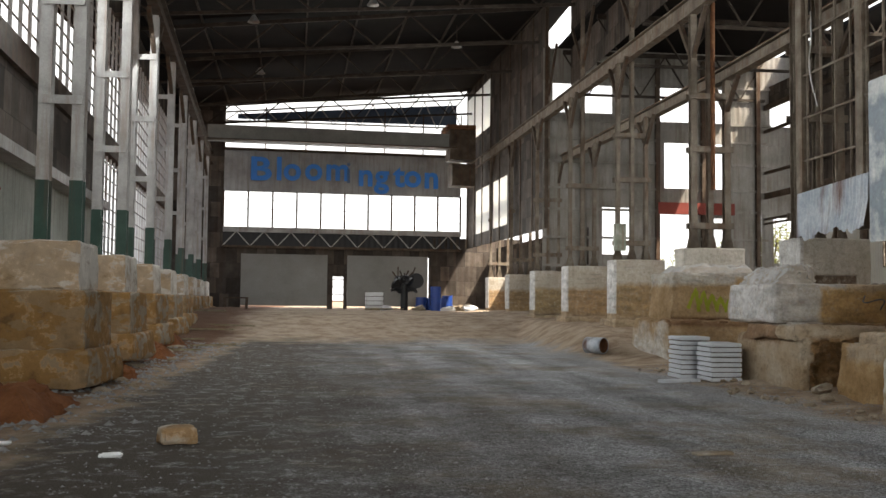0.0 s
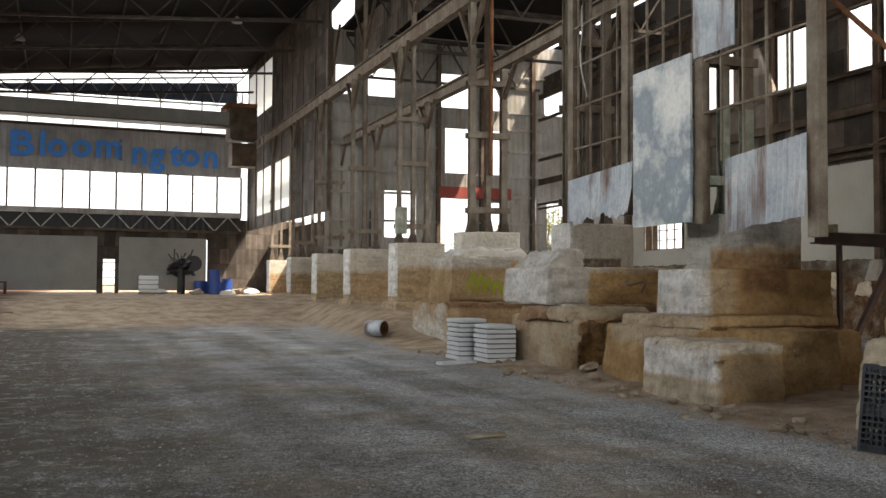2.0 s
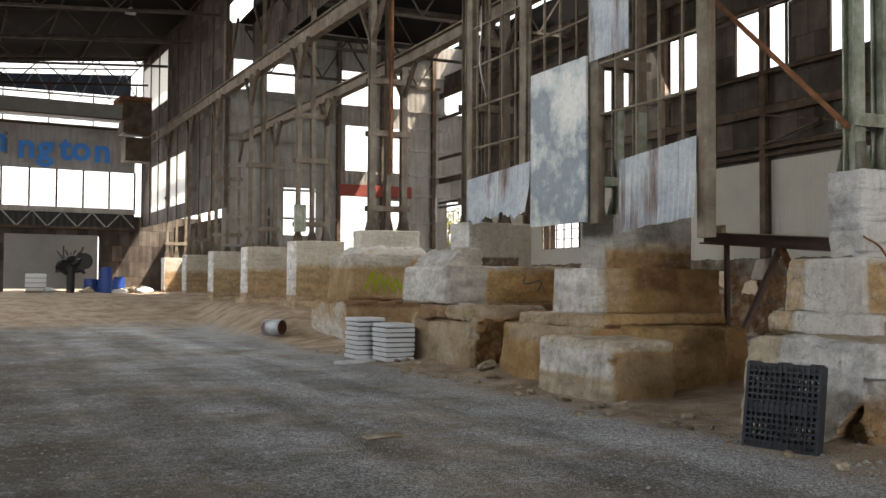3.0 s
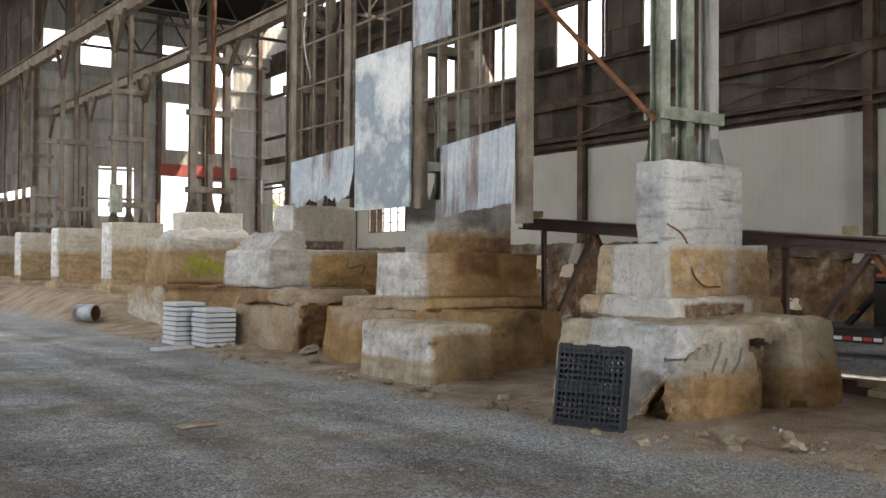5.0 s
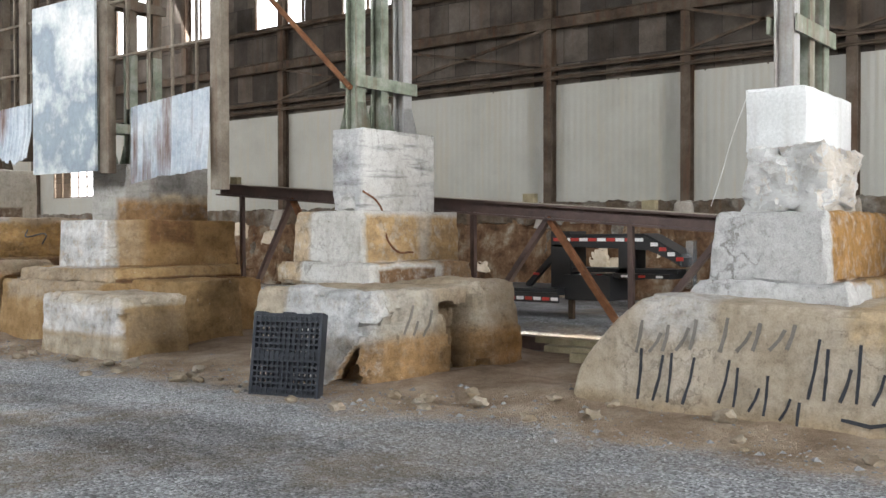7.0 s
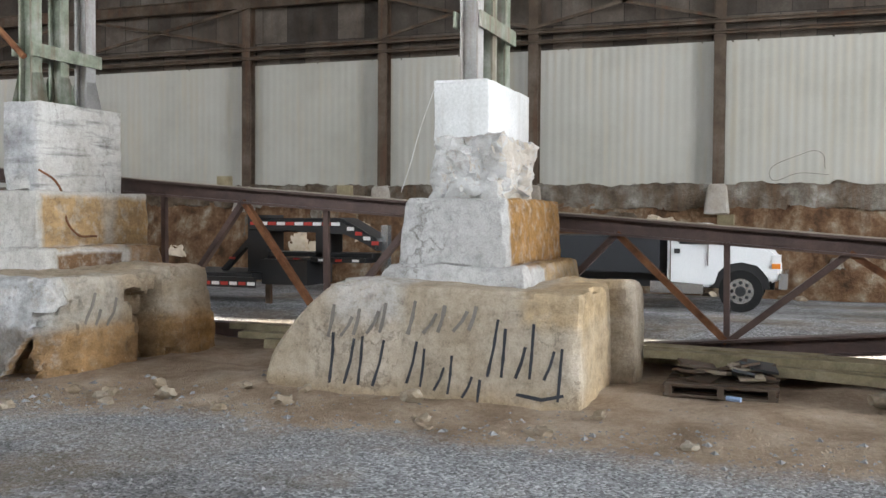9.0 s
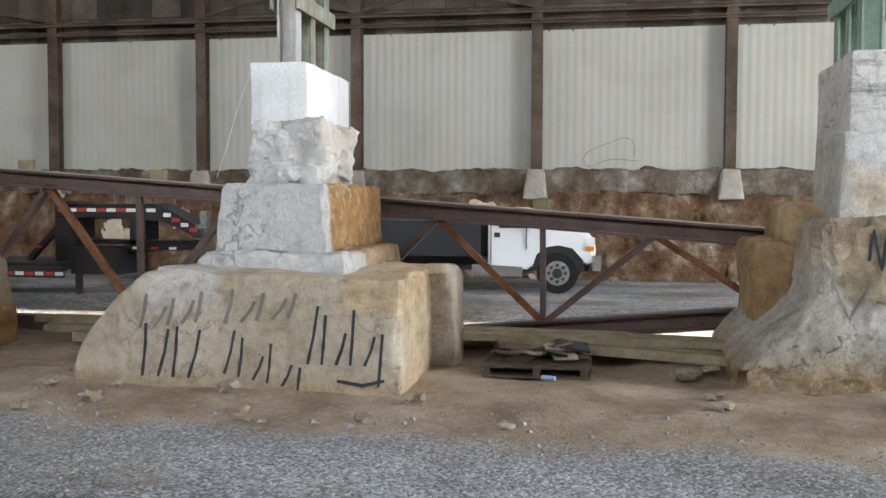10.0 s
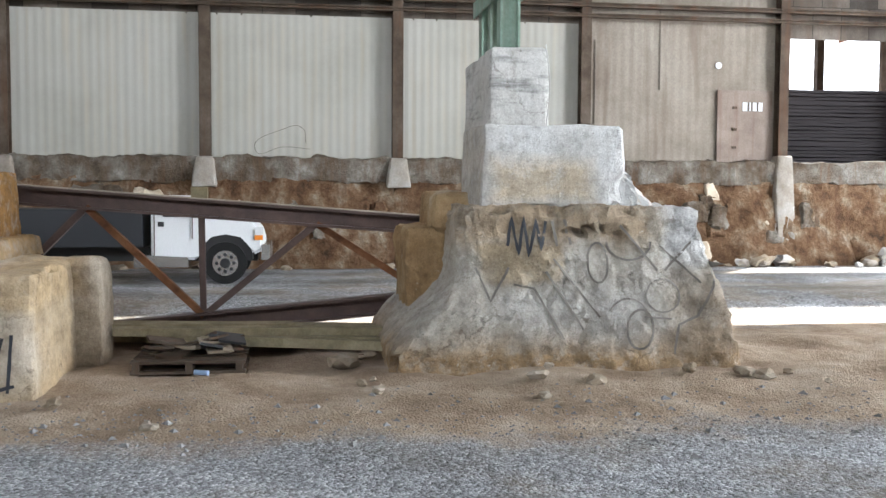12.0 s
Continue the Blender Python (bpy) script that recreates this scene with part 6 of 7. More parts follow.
for k, (x, y, r) in enumerate(((-6.0, 21.0, 0.2), (-5.6, 22.4, 0.14), (-6.3, 24.0, 0.25), (-5.9, 27.5, 0.2), (-6.8, 29.0, 0.3), (-6.2, 32.0, 0.2), (-7.0, 36.0, 0.3), (-5.2, 19.0, 0.1), (-7.2, 39.5, 0.35))):
    q = tagged(part("rock", stone(r, 200 + k), GREY_STONE), "broken stone in the dirt by the piers", "rock", "loose stones")
    q.location = (x, y, ground_z(x, y) + 0.02)

# ---- black plastic pallet leaning on the pier ----
pal = thing("plastic_pallet", "black plastic grid pallet leaning on a broken pier", "pallet")
PW, PH = 1.05, 1.14
for k in range(15):
    z = 0.03 + k * (PH - 0.06) / 14
    part("rail", boxes((0, PW, -0.02, 0.02, z - 0.013, z + 0.013)), BLACK_PLASTIC, pal)
for k in range(14):
    x = 0.025 + k * (PW - 0.05) / 13
    part("bar", boxes((x - 0.011, x + 0.011, -0.017, 0.024, 0, PH)), BLACK_PLASTIC, pal)
for k in range(11):
    z = 0.05 + k * (PH - 0.1) / 10
    part("back_rail", boxes((0, PW, 0.1, 0.13, z - 0.034, z + 0.034)), BLACK_PLASTIC, pal)
for k in range(12):
    x = 0.05 + k * (PW - 0.1) / 11
    part("back_bar", boxes((x - 0.03, x + 0.03, 0.085, 0.099, 0, PH)), BLACK_PLASTIC, pal)
for x0 in (0.0, 0.43, 0.88):
    for z0 in (0.0, 0.5, 1.02):
        part("foot", boxes((x0, x0 + 0.14, 0.0, 0.13, z0, z0 + 0.14)), BLACK_PLASTIC, pal)
for z0, z1 in ((0, 0.1), (0.5, 0.62), (1.06, PH)):
    part("edge_board", boxes((0, PW, 0.0, 0.03, z0, z1)), BLACK_PLASTIC, pal)
for x in (0.0, PW - 0.035):
    part("side_board", boxes((x - 0.004, x + 0.039, -0.022, 0.132, -0.002, PH + 0.002)), BLACK_PLASTIC, pal)
pal.matrix_world = pose(8.42, 9.38, ground_z(8.5, 8.9) - 0.01, -9, 0, -72)

# ---- bent steel bar on the pier, diagonal pipe strut ----
cu = bpy.data.curves.new("rebar", "CURVE")
cu.dimensions, cu.bevel_depth = "3D", 0.018
s = cu.splines.new("BEZIER")
s.bezier_points.add(3)
for b_, p_ in zip(s.bezier_points, ((11.98, 10.5, 2.95), (12.15, 10.3, 2.75), (12.05, 9.85, 1.95), (12.5, 9.8, 1.88))):
    b_.co = p_
    b_.handle_left_type = b_.handle_right_type = "AUTO"
tmp = bpy.data.objects.new("rebar", cu)
me = bpy.data.meshes.new_from_object(tmp)
bpy.data.objects.remove(tmp)
me.materials.clear()
me.materials.append(RUST)
tagged(new("bent_rebar", me), "thin rusty bar bent out of the pier", "rebar")
bm = bmesh.new()
rod(bm, (11.95, 10.75, 4.75), (12.2, 15.8, 9.2), 0.05, 10)
tagged(part("pipe_strut", bm, RUST), "rusty diagonal pipe propped from column to cladding", "pipe")
bm = bmesh.new()
rod(bm, (13.0, 33.3, 6.3), (13.0, 33.3, 15.5), 0.085, 12)
tagged(part("down_pipe", bm, RUST), "rusty orange vertical pipe on the column", "pipe")

# ---- stack of white blocks ----
for sx, sy, n, w in ((9.0, 25.3, 9, 0.85), (9.35, 24.0, 8, 0.85)):
    st = thing("paving_stack", "stack of white concrete slabs on the dirt", "stack", "white slab stacks", (sx, sy, ground_z(sx, sy)))
    for k in range(n):
        part("slab", block(-w / 2 + random.uniform(-0.03, 0.03), w / 2, -0.5, 0.5, k * 0.13, k * 0.13 + 0.105, 0.008, 0.4, (0, 0, 0, 0), k, 0.02), BLOCK_WHITE, st)
    # Dark core added inside the stack; its colour is the shade in the gaps.
    part("filler", boxes((-w / 2 + 0.06, w / 2 - 0.06, -0.45, 0.45, 0.02, n * 0.13 - 0.04)), STEEL, st, "dark core that gives the slab gaps their shade")
q = part("slab", boxes((-0.6, 0.6, -0.15, 0.15, 0, 0.08)), BLOCK_WHITE)
q.matrix_world = pose(8.2, 23.9, ground_z(8.2, 23.9), 0, 0, 20)
tagged(q, "single white slab lying in the dirt", "slab")

# ---- galvanised duct section ----
duct = thing("duct_pipe", "short galvanised duct lying on the bank", "duct", at=(8.9, 34.6, ground_z(8.9, 34.6) + 0.36))
bm = bmesh.new()
N = 28
rings = []
for y, r in ((-0.45, 0.36), (-0.45, 0.33), (0.45, 0.33), (0.45, 0.36)):
    rings.append([bm.verts.new((r * math.cos(2 * math.pi * k / N), y, r * math.sin(2 * math.pi * k / N))) for k in range(N)])
for a, b in ((0, 1), (1, 2), (2, 3), (3, 0)):
    for k in range(N):
        bm.faces.new((rings[a][k], rings[a][(k + 1) % N], rings[b][(k + 1) % N], rings[b][k]))
part("shell", bm, ZINC, duct)
bm = bmesh.new()
rings = [[bm.verts.new((0.322 * math.cos(2 * math.pi * k / N), y, 0.322 * math.sin(2 * math.pi * k / N))) for k in range(N)] for y in (-0.44, 0.44)]
for k in range(N):
    bm.faces.new((rings[0][k], rings[0][(k + 1) % N], rings[1][(k + 1) % N], rings[1][k]))
bm.faces.new(rings[1])
part("lining", bm, RUST, duct, "rusty dark inside")
duct.rotation_euler = (0, 0, radians(38))
duct.scale = (0.85, 0.85, 0.85)

# ---- pickup-like flatbed truck in the aisle ----
TRX, TRZ = 21.6, 0.3
truck = thing("truck", "white cab truck with long dark flatbed side", "truck", at=(TRX, 0.45, TRZ))


def wheel(parent, x, y, r, w):
    bm = bmesh.new()
    rod(bm, (x - w / 2, y, r), (x + w / 2, y, r), r, 28)
    ty = part("tyre", bm, TYRE, parent)
    bm = bmesh.new()
    rod(bm, (x - w / 2 - 0.015, y, r), (x - w / 2 + 0.02, y, r), r * 0.6, 24)
    rim = part("rim", bm, CHROME, ty)
    bm = bmesh.new()
    rod(bm, (x - w / 2 - 0.05, y, r), (x - w / 2, y, r), r * 0.24, 14)
    part("hub", bm, BLACK_PAINT, ty)
    for a in range(8):
        bm = bmesh.new()
        c_, s_ = math.cos(a * math.pi / 4), math.sin(a * math.pi / 4)
        rod(bm, (x - w / 2 - 0.022, y + 0.4 * r * c_, r + 0.4 * r * s_), (x - w / 2 - 0.01, y + 0.4 * r * c_, r + 0.4 * r * s_), r * 0.085, 8)
        part("rim_hole", bm, BLACK_PAINT, ty)


def profile(points, x0, x1):
    """A body from a side outline of (y, z) points, from x0 to x1, with softened edges."""
    bm = bmesh.new()
    a = [bm.verts.new((x0, y, z)) for y, z in points]
    b = [bm.verts.new((x1, y, z)) for y, z in points]
    bm.faces.new(a)
    bm.faces.new(list(reversed(b)))
    n = len(points)
    for k in range(n):
        bm.faces.new((a[k], b[k], b[(k + 1) % n], a[(k + 1) % n]))
    bmesh.ops.bevel(bm, geom=bm.edges[:], offset=0.05, segments=3, affect="EDGES")
    return bm


hood = [(1.25, 0.55), (1.25, 1.74), (1.12, 1.84), (0.5, 1.84), (0.36, 1.78), (0.1, 1.5), (-0.45, 1.43), (-0.75, 1.34), (-0.93, 1.2), (-1.02, 1.0), (-1.04, 0.7), (-0.82, 0.6), (-0.76, 0.85), (-0.6, 1.02), (-0.27, 1.09), (0.05, 1.03), (0.24, 0.85), (0.32, 0.6), (0.32, 0.5)]
part("cab", profile(hood, -1.0, 1.0), WHITE, truck, "white painted cab", False)
part("side_window", profile([(1.05, 1.4), (1.05, 1.72), (0.45, 1.72), (0.22, 1.4)], -1.025, -0.98), BLACK_PAINT, truck, "dark side glass")
part("windscreen", profile([(0.34, 1.7), (0.28, 1.72), (0.1, 1.52), (0.18, 1.5)], -0.85, 0.85), BLACK_PAINT, truck)
part("door_seam", boxes((-1.035, -1.0, 1.17, 1.185, 0.6, 1.7)), STEEL, truck)
part("door_seam", boxes((-1.035, -1.0, 0.4, 0.415, 0.95, 1.4)), STEEL, truck)
part("door_handle", boxes((-1.06, -1.0, 0.98, 1.1, 1.2, 1.3)), BLACK_PAINT, truck)
part("bumper", boxes((-1.02, 1.02, -1.17, -1.0, 0.5, 0.82)), CHROME, truck, "chrome bumper")
part("headlight", boxes((-1.03, -0.75, -1.04, -0.88, 1.04, 1.2)), WHITE, truck)
part("marker_lamp", boxes((-1.04, -0.9, -1.03, -0.86, 0.92, 1.02)), ORANGE, truck, "orange marker lamp")
part("mirror", boxes((-1.25, -1.08, 0.1, 0.2, 1.4, 1.75)), BLACK_PAINT, truck)
part("step_tank", boxes((-0.98, -0.5, 0.5, 1.6, 0.35, 0.6)), CHROME, truck)
part("chassis", boxes((-0.5, 0.5, -0.9, 6.5, 0.45, 0.75)), BLACK_PAINT, truck)
part("flatbed", boxes((-1.1, 1.1, 1.4, 6.6, 0.78, 1.55)), plain("dark_blue_grey_bed", (0.009, 0.011, 0.016), 0.6), truck, "dark flatbed side")
part("wheel_arch", boxes((-0.94, 0.94, -0.82, 0.32, 0.5, 1.09)), BLACK_PAINT, truck, "dark wheel arch")
wheel(truck, -0.92, -0.26, 0.44, 0.28)
wheel(truck, 0.9, -0.26, 0.44, 0.28)
wheel(truck, -0.85, 4.9, 0.46, 0.45)
wheel(truck, 0.85, 4.9, 0.46, 0.45)

# ---- gooseneck trailer ----
tr = thing("gooseneck_trailer", "black gooseneck trailer with red and white tape", "trailer", at=(18.6, 0, 0.3))
part("upright", boxes((-0.35, 0.35, 10.0, 10.5, 0.55, 1.95)), BLACK_PAINT, tr)
part("rear_upright", boxes((-0.3, 0.3, 8.5, 8.85, 0.9, 1.85)), BLACK_PAINT, tr)
neck = part("neck", profile([(10.5, 1.6), (10.5, 1.88), (8.2, 1.9), (7.35, 1.45), (7.35, 1.18), (8.1, 1.6)], -0.4, 0.4), BLACK_PAINT, tr)
part("neck_rail", boxes((-0.3, 0.3, 7.5, 10.4, 1.05, 1.15)), BLACK_PAINT, tr)
part("coupler", boxes((-0.1, 0.1, 7.25, 7.4, 0.75, 1.75)), CHROME, tr, "pale coupler post")
part("deck", boxes((-1.0, 1.0, 10.0, 17.5, 0.55, 0.7)), BLACK_PAINT, tr)
part("side_rail", boxes((-1.08, -1.0, 9.9, 17.5, 0.4, 0.62)), BLACK_PAINT, tr)
part("tool_box", boxes((-0.6, 0.6, 8.9, 10.0, 0.45, 1.0)), BLACK_PAINT, tr)
part("front_rail", boxes((-0.45, 0.45, 7.6, 8.9, 0.95, 1.05)), BLACK_PAINT, tr)
bm = bmesh.new()
bar(bm, (-0.2, 11.2, 0.7), (-0.2, 10.4, 1.5), 0.12)
part("gusset_bar", bm, BLACK_PAINT, tr)
part("jack", boxes((-0.5, -0.4, 9.85, 9.97, 0.0, 0.6)), STEEL, tr)
for k in range(10):
    y = 10.4 - k * 0.22
    part("tape", boxes((-0.415, -0.402, y - 0.2, y, 1.73, 1.8)), RED if k % 2 == 0 else WHITE, tr)
for k in range(4):
    y, z = 8.05 - k * 0.19, 1.68 - k * 0.1
    part("tape", boxes((-0.415, -0.402, y - 0.16, y, z - 0.05, z + 0.03)), WHITE if k % 2 == 0 else RED, tr)
for k in range(8):
    y = 11.6 - k * 0.22
    part("tape", boxes((-1.095, -1.082, y - 0.18, y, 0.45, 0.52)), RED if k % 2 == 0 else WHITE, tr)
for k, y in enumerate((10.9, 9.7, 9.3, 8.7, 8.3, 7.9)):
    part("tape", boxes((-0.47, -0.455, y - 0.15, y, 0.97, 1.02)), WHITE if k % 2 else RED, tr)
wheel(tr, -0.95, 13.5, 0.38, 0.25)
wheel(tr, -0.95, 14.4, 0.38, 0.25)

# ---- timber and scrap between the piers ----
for k, (x, y, l, w, h, z, a) in enumerate(((13.6, -0.6, 4.2, 0.25, 0.12, 0.05, 4), (13.3, -1.4, 4.4, 0.2, 0.12, 0.02, -3), (13.1, 0.2, 3.0, 0.3, 0.14, 0.2, 8), (13.9, -0.2, 4.8, 0.3, 0.1, 0.16, 1), (12.9, -1.6, 3.8, 0.16, 0.12, 0.0, -4), (13.6, 6.0, 3.2, 0.3, 0.1, 0.08, 12), (13.2, 5.6, 2.6, 0.2, 0.14, 0.02, 20), (14.0, 6.4, 3.4, 0.25, 0.1, 0.14, 5), (12.6, -1.1, 3.4, 0.2, 0.12, 0.1, -9), (12.9, -0.8, 3.6, 0.26, 0.1, 0.27, 7))):
    q = part("timber_beam", boxes((-w / 2, w / 2, -l / 2, l / 2, 0, h)), TIMBER)
    q.matrix_world = pose(x, y, ground_z(x, y) + z + 0.03, 1.5, 0, a)
    tagged(q, "long weathered timber beam on the dirt", "timber", "timber between piers")
pp = thing("scrap_pallet", "low dark pallet heaped with slate scraps", "pallet", at=(11.75, -0.1, ground_z(11.75, -0.1)))
for z in (0.02, 0.14):
    for k in range(4):
        part("board", boxes((-0.45 + k * 0.25, -0.27 + k * 0.25, -0.65, 0.65, z, z + 0.03)), STEEL, pp)
for y in (-0.62, -0.05, 0.55):
    part("runner", boxes((-0.45, 0.48, y, y + 0.08, 0.05, 0.14)), STEEL, pp)
for k in range(20):
    bm = boxes((-0.22, 0.22, -0.1 - 0.02 * (k % 5), 0.14, -0.015, 0.015))
    q = part("scrap", bm, (STEEL, GREY_STONE, STEEL, BLACK_PAINT)[k % 4], pp)
    q.matrix_local = pose(random.uniform(-0.3, 0.3), random.uniform(-0.45, 0.45), 0.19 + 0.009 * k, random.uniform(-18, 18), random.uniform(-18, 18), random.uniform(0, 180))
bm = bmesh.new()
rod(bm, (0, 0, 0), (0.17, 0, 0), 0.03, 10)
q = part("water_bottle", bm, plain("blue_clear_plastic", (0.35, 0.48, 0.72), 0.3))
q.matrix_world = pose(11.1, -0.35, ground_z(11.1, -0.35) + 0.05, 0, 0, 70)
tagged(q, "crushed blue plastic bottle on the dirt", "bottle")

# ---- rubble and stones ----
for k, (x, y, r) in enumerate(((9.0, 12.9, 0.2), (8.9, 13.4, 0.15), (8.85, 14.4, 0.14), (8.8, 15.6, 0.13), (9.0, 16.4, 0.12), (9.4, 11.7, 0.16), (9.9, 3.2, 0.2), (9.95, 4.6, 0.13), (9.7, 1.0, 0.13), (11.6, -1.9, 0.28), (9.8, 6.6, 0.15), (9.4, 6.2, 0.17), (10.0, -2.2, 0.12), (9.9, 19.6, 0.35), (9.5, 18.6, 0.2), (8.6, 20.4, 0.16), (10.3, -4.0, 0.16), (10.6, -5.9, 0.14), (12.0, -2.2, 0.15), (9.2, 7.4, 0.12), (-3.2, 13.4, 0.01), (9.9, 5.4, 0.12))):
    if r < 0.05:
        continue
    q = tagged(part("rock", stone(r * 0.75, 7 * k), GREY_STONE), "loose broken stone on the dirt bank", "rock", "loose stones")
    q.location = (x, y, ground_z(x, y) + 0.03 + 0.25 * r)
    q.rotation_euler = (0.2 * (k % 3), 0, k * 1.3)
rs = random.Random(77)
for k in range(60):
    y = rs.uniform(-7.5, 30.0)
    x = {0: 10.9, 1: 9.7, 2: 9.0, 3: 8.9, 4: 9.6}[min(4, max(0, int((y + 8) / 7.6)))] - abs(rs.gauss(0, 0.45)) - 0.05
    q = tagged(part("rock", stone(rs.uniform(0.05, 0.14), 300 + k), GREY_STONE), "small broken stone at the foot of a pier", "rock", "loose stones")
    q.location = (x, y, ground_z(x, y) + 0.03)
    q.rotation_euler = (rs.uniform(-0.3, 0.3), 0, rs.uniform(0, 6))
q = tagged(part("stone_block", block(-0.27, 0.27, -0.2, 0.2, 0, 0.24, 0.03, 0.1, (0.02, 0.02, 0, 0), 5, 0.04), CONCRETE_C), "squared ochre stone block on the gravel", "stone block")
q.matrix_world = pose(-3.2, 13.3, ground_z(-3.2, 13.3) - 0.01, 0, 0, 20)
q = tagged(part("loose_plank", block(-0.3, 0.3, -0.08, 0.08, 0, 0.05, 0.01, 0.1, (0, 0, 0, 0), 3, 0.015), GREY_STONE), "short pale board lying on the gravel", "plank", "loose planks")
q.matrix_world = pose(4.25, 11.9, ground_z(4.25, 11.9), 0, 0, 10)
for x, y in ((-5.6, 13.2), (-5.9, 13.6), (-3.9, 12.2)):
    q = tagged(part("paper_scrap", block(-0.14, 0.14, -0.08, 0.08, 0, 0.05, 0.03, 0.06, (0, 0, 0, 0), x, 0.02), WHITE), "crumpled white paper on the ground", "litter", "paper scraps")
    q.location = (x, y, ground_z(x, y))
bm = bmesh.new()
rng = random.Random(5)


def pebble(x, y, r):
    z = ground_z(x, y)
    a = rng.uniform(0, 6.28)
    pts = [(r, 0, 0.2 * r), (-0.3 * r, 0.9 * r, 0.1 * r), (-0.6 * r, -0.8 * r, 0.15 * r), (0.05 * r, 0.1 * r, 0.75 * r)]
    c_, s_ = math.cos(a), math.sin(a)
    v = [bm.verts.new((x + px * c_ - py * s_, y + px * s_ + py * c_, z + pz)) for px, py, pz in pts]
    for q in ((0, 1, 3), (1, 2, 3), (2, 0, 3)):
        bm.faces.new([v[i] for i in q])


for k in range(9000):
    x, y = rng.uniform(-6.5, 8.8), 3.0 + 34 * rng.random() ** 1.6
    pebble(x, y, rng.uniform(0.012, 0.035))
for k in range(3800):
    x, y = rng.gauss(9.0, 0.6), rng.uniform(-9, 30)
    pebble(x, y, rng.uniform(0.01, 0.03) if k % 14 else rng.uniform(0.03, 0.07))
for k in range(4500):
    pebble(rng.uniform(3, 9), rng.uniform(-8, 8), rng.uniform(0.006, 0.018))
for k in range(900):
    pebble(rng.gauss(-6.4, 0.8), rng.uniform(12, 45), rng.uniform(0.03, 0.12))
me = finish("gravel_stones", bm, weathered("gravel_stone", [(0.17, 0.16, 0.15), (0.26, 0.255, 0.25), (0.40, 0.395, 0.39)], 9.0, 40, 0.95))
tagged(new("gravel_stones", me), "loose grey gravel stones over track and banks", "gravel", kind="stuff")

# ---- spray paint on the piers ----
from mathutils.bvhtree import BVHTree


def skin(ob):
    """The surface of a part, met by level rays along +x or +y."""
    bm = bmesh.new()
    bm.from_mesh(ob.data)
    tree = BVHTree.FromBMesh(bm)
    bm.free()
    return tree


def on_skin(tree, axis):
    def to_place(u, v, lift):
        start, way = (Vector((-5, u, v)), Vector((1, 0, 0))) if axis == "x" else (Vector((u, -20, v)), Vector((0, 1, 0)))
        hit, normal, _, _ = tree.ray_cast(start, way)
        if hit is None:
            hit = Vector((11, u, v)) if axis == "x" else Vector((u, 9, v))
        return hit - way * (0.004 + lift)
    return to_place


def fine(points, step=0.07):
    out = [points[0]]
    for (a, b), (c, d) in zip(points, points[1:]):
        n = max(1, int(math.hypot(c - a, d - b) / step))
        out += [(a + (c - a) * k / n, b + (d - b) * k / n) for k in range(1, n + 1)]
    return out


def loop(u, v, ru, rv, a0=0, a1=360):
    return [(u + ru * math.cos(radians(a)), v + rv * math.sin(radians(a))) for a in np.linspace(a0, a1, 18)]


def bars(u, v, wide, high, tall, lean, to_place, parent, material, width):
    """Plain sprayed bars of the size of a painted word; tall: each bar's share of the height."""
    step = wide / len(tall)
    for k, h in enumerate(tall):
        x, z = u - k * step, v + lean * k
        drop = 0.35 * high if h < 0 else 0.0
        lean_ = 0.14 * step * (1 + (k * 2 + len(tall)) % 4)
        stroke(fine([(x, z - drop), (x - lean_, z + high * abs(h) * 0.5), (x - 1.6 * lean_, z + high * abs(h))]), width, material, parent, "painted_bar", to_place)


base9 = next(o for o in p9.children if o.name.startswith("base"))
base8 = next(o for o in p8.children if o.name.startswith("base"))
base10 = next(o for o in p10.children if o.name.startswith("base"))
face9 = on_skin(skin(base9), "x")
bars(4.42, 0.2, 0.78, 0.62, (1, 0.9, 0.95, 0.9), 0.0, face9, p9, SPRAY, 0.042)
bars(3.4, 0.26, 1.05, 0.5, (1, 0.9, 0.55, 0.9, 0.5, -0.5), -0.03, face9, p9, SPRAY, 0.038)
bars(2.4, 0.4, 1.0, 0.66, (1, 0.85, 0.55, 0.95, 0.5, -0.55), 0.0, face9, p9, SPRAY, 0.042)
bars(4.45, 0.76, 0.85, 0.4, (1, 0.6, 0.8, 0.7, 0.9), 0.02, face9, p9, FADED_SPRAY, 0.05)
bars(3.4, 0.84, 0.95, 0.4, (1, 0.6, 0.8, 0.6, 0.7), 0.02, face9, p9, FADED_SPRAY, 0.05)
stroke(fine([(2.05, 0.22), (1.75, 0.18), (1.5, 0.24)]), 0.045, SPRAY, p9, "painted_bar", face9)
face8 = on_skin(skin(base8), "y")
bars(10.25, 0.74, -0.7, 0.42, (1, 0.5, 0.9), -0.03, face8, p8, FADED_SPRAY, 0.06)
face10 = on_skin(skin(base10), "x")
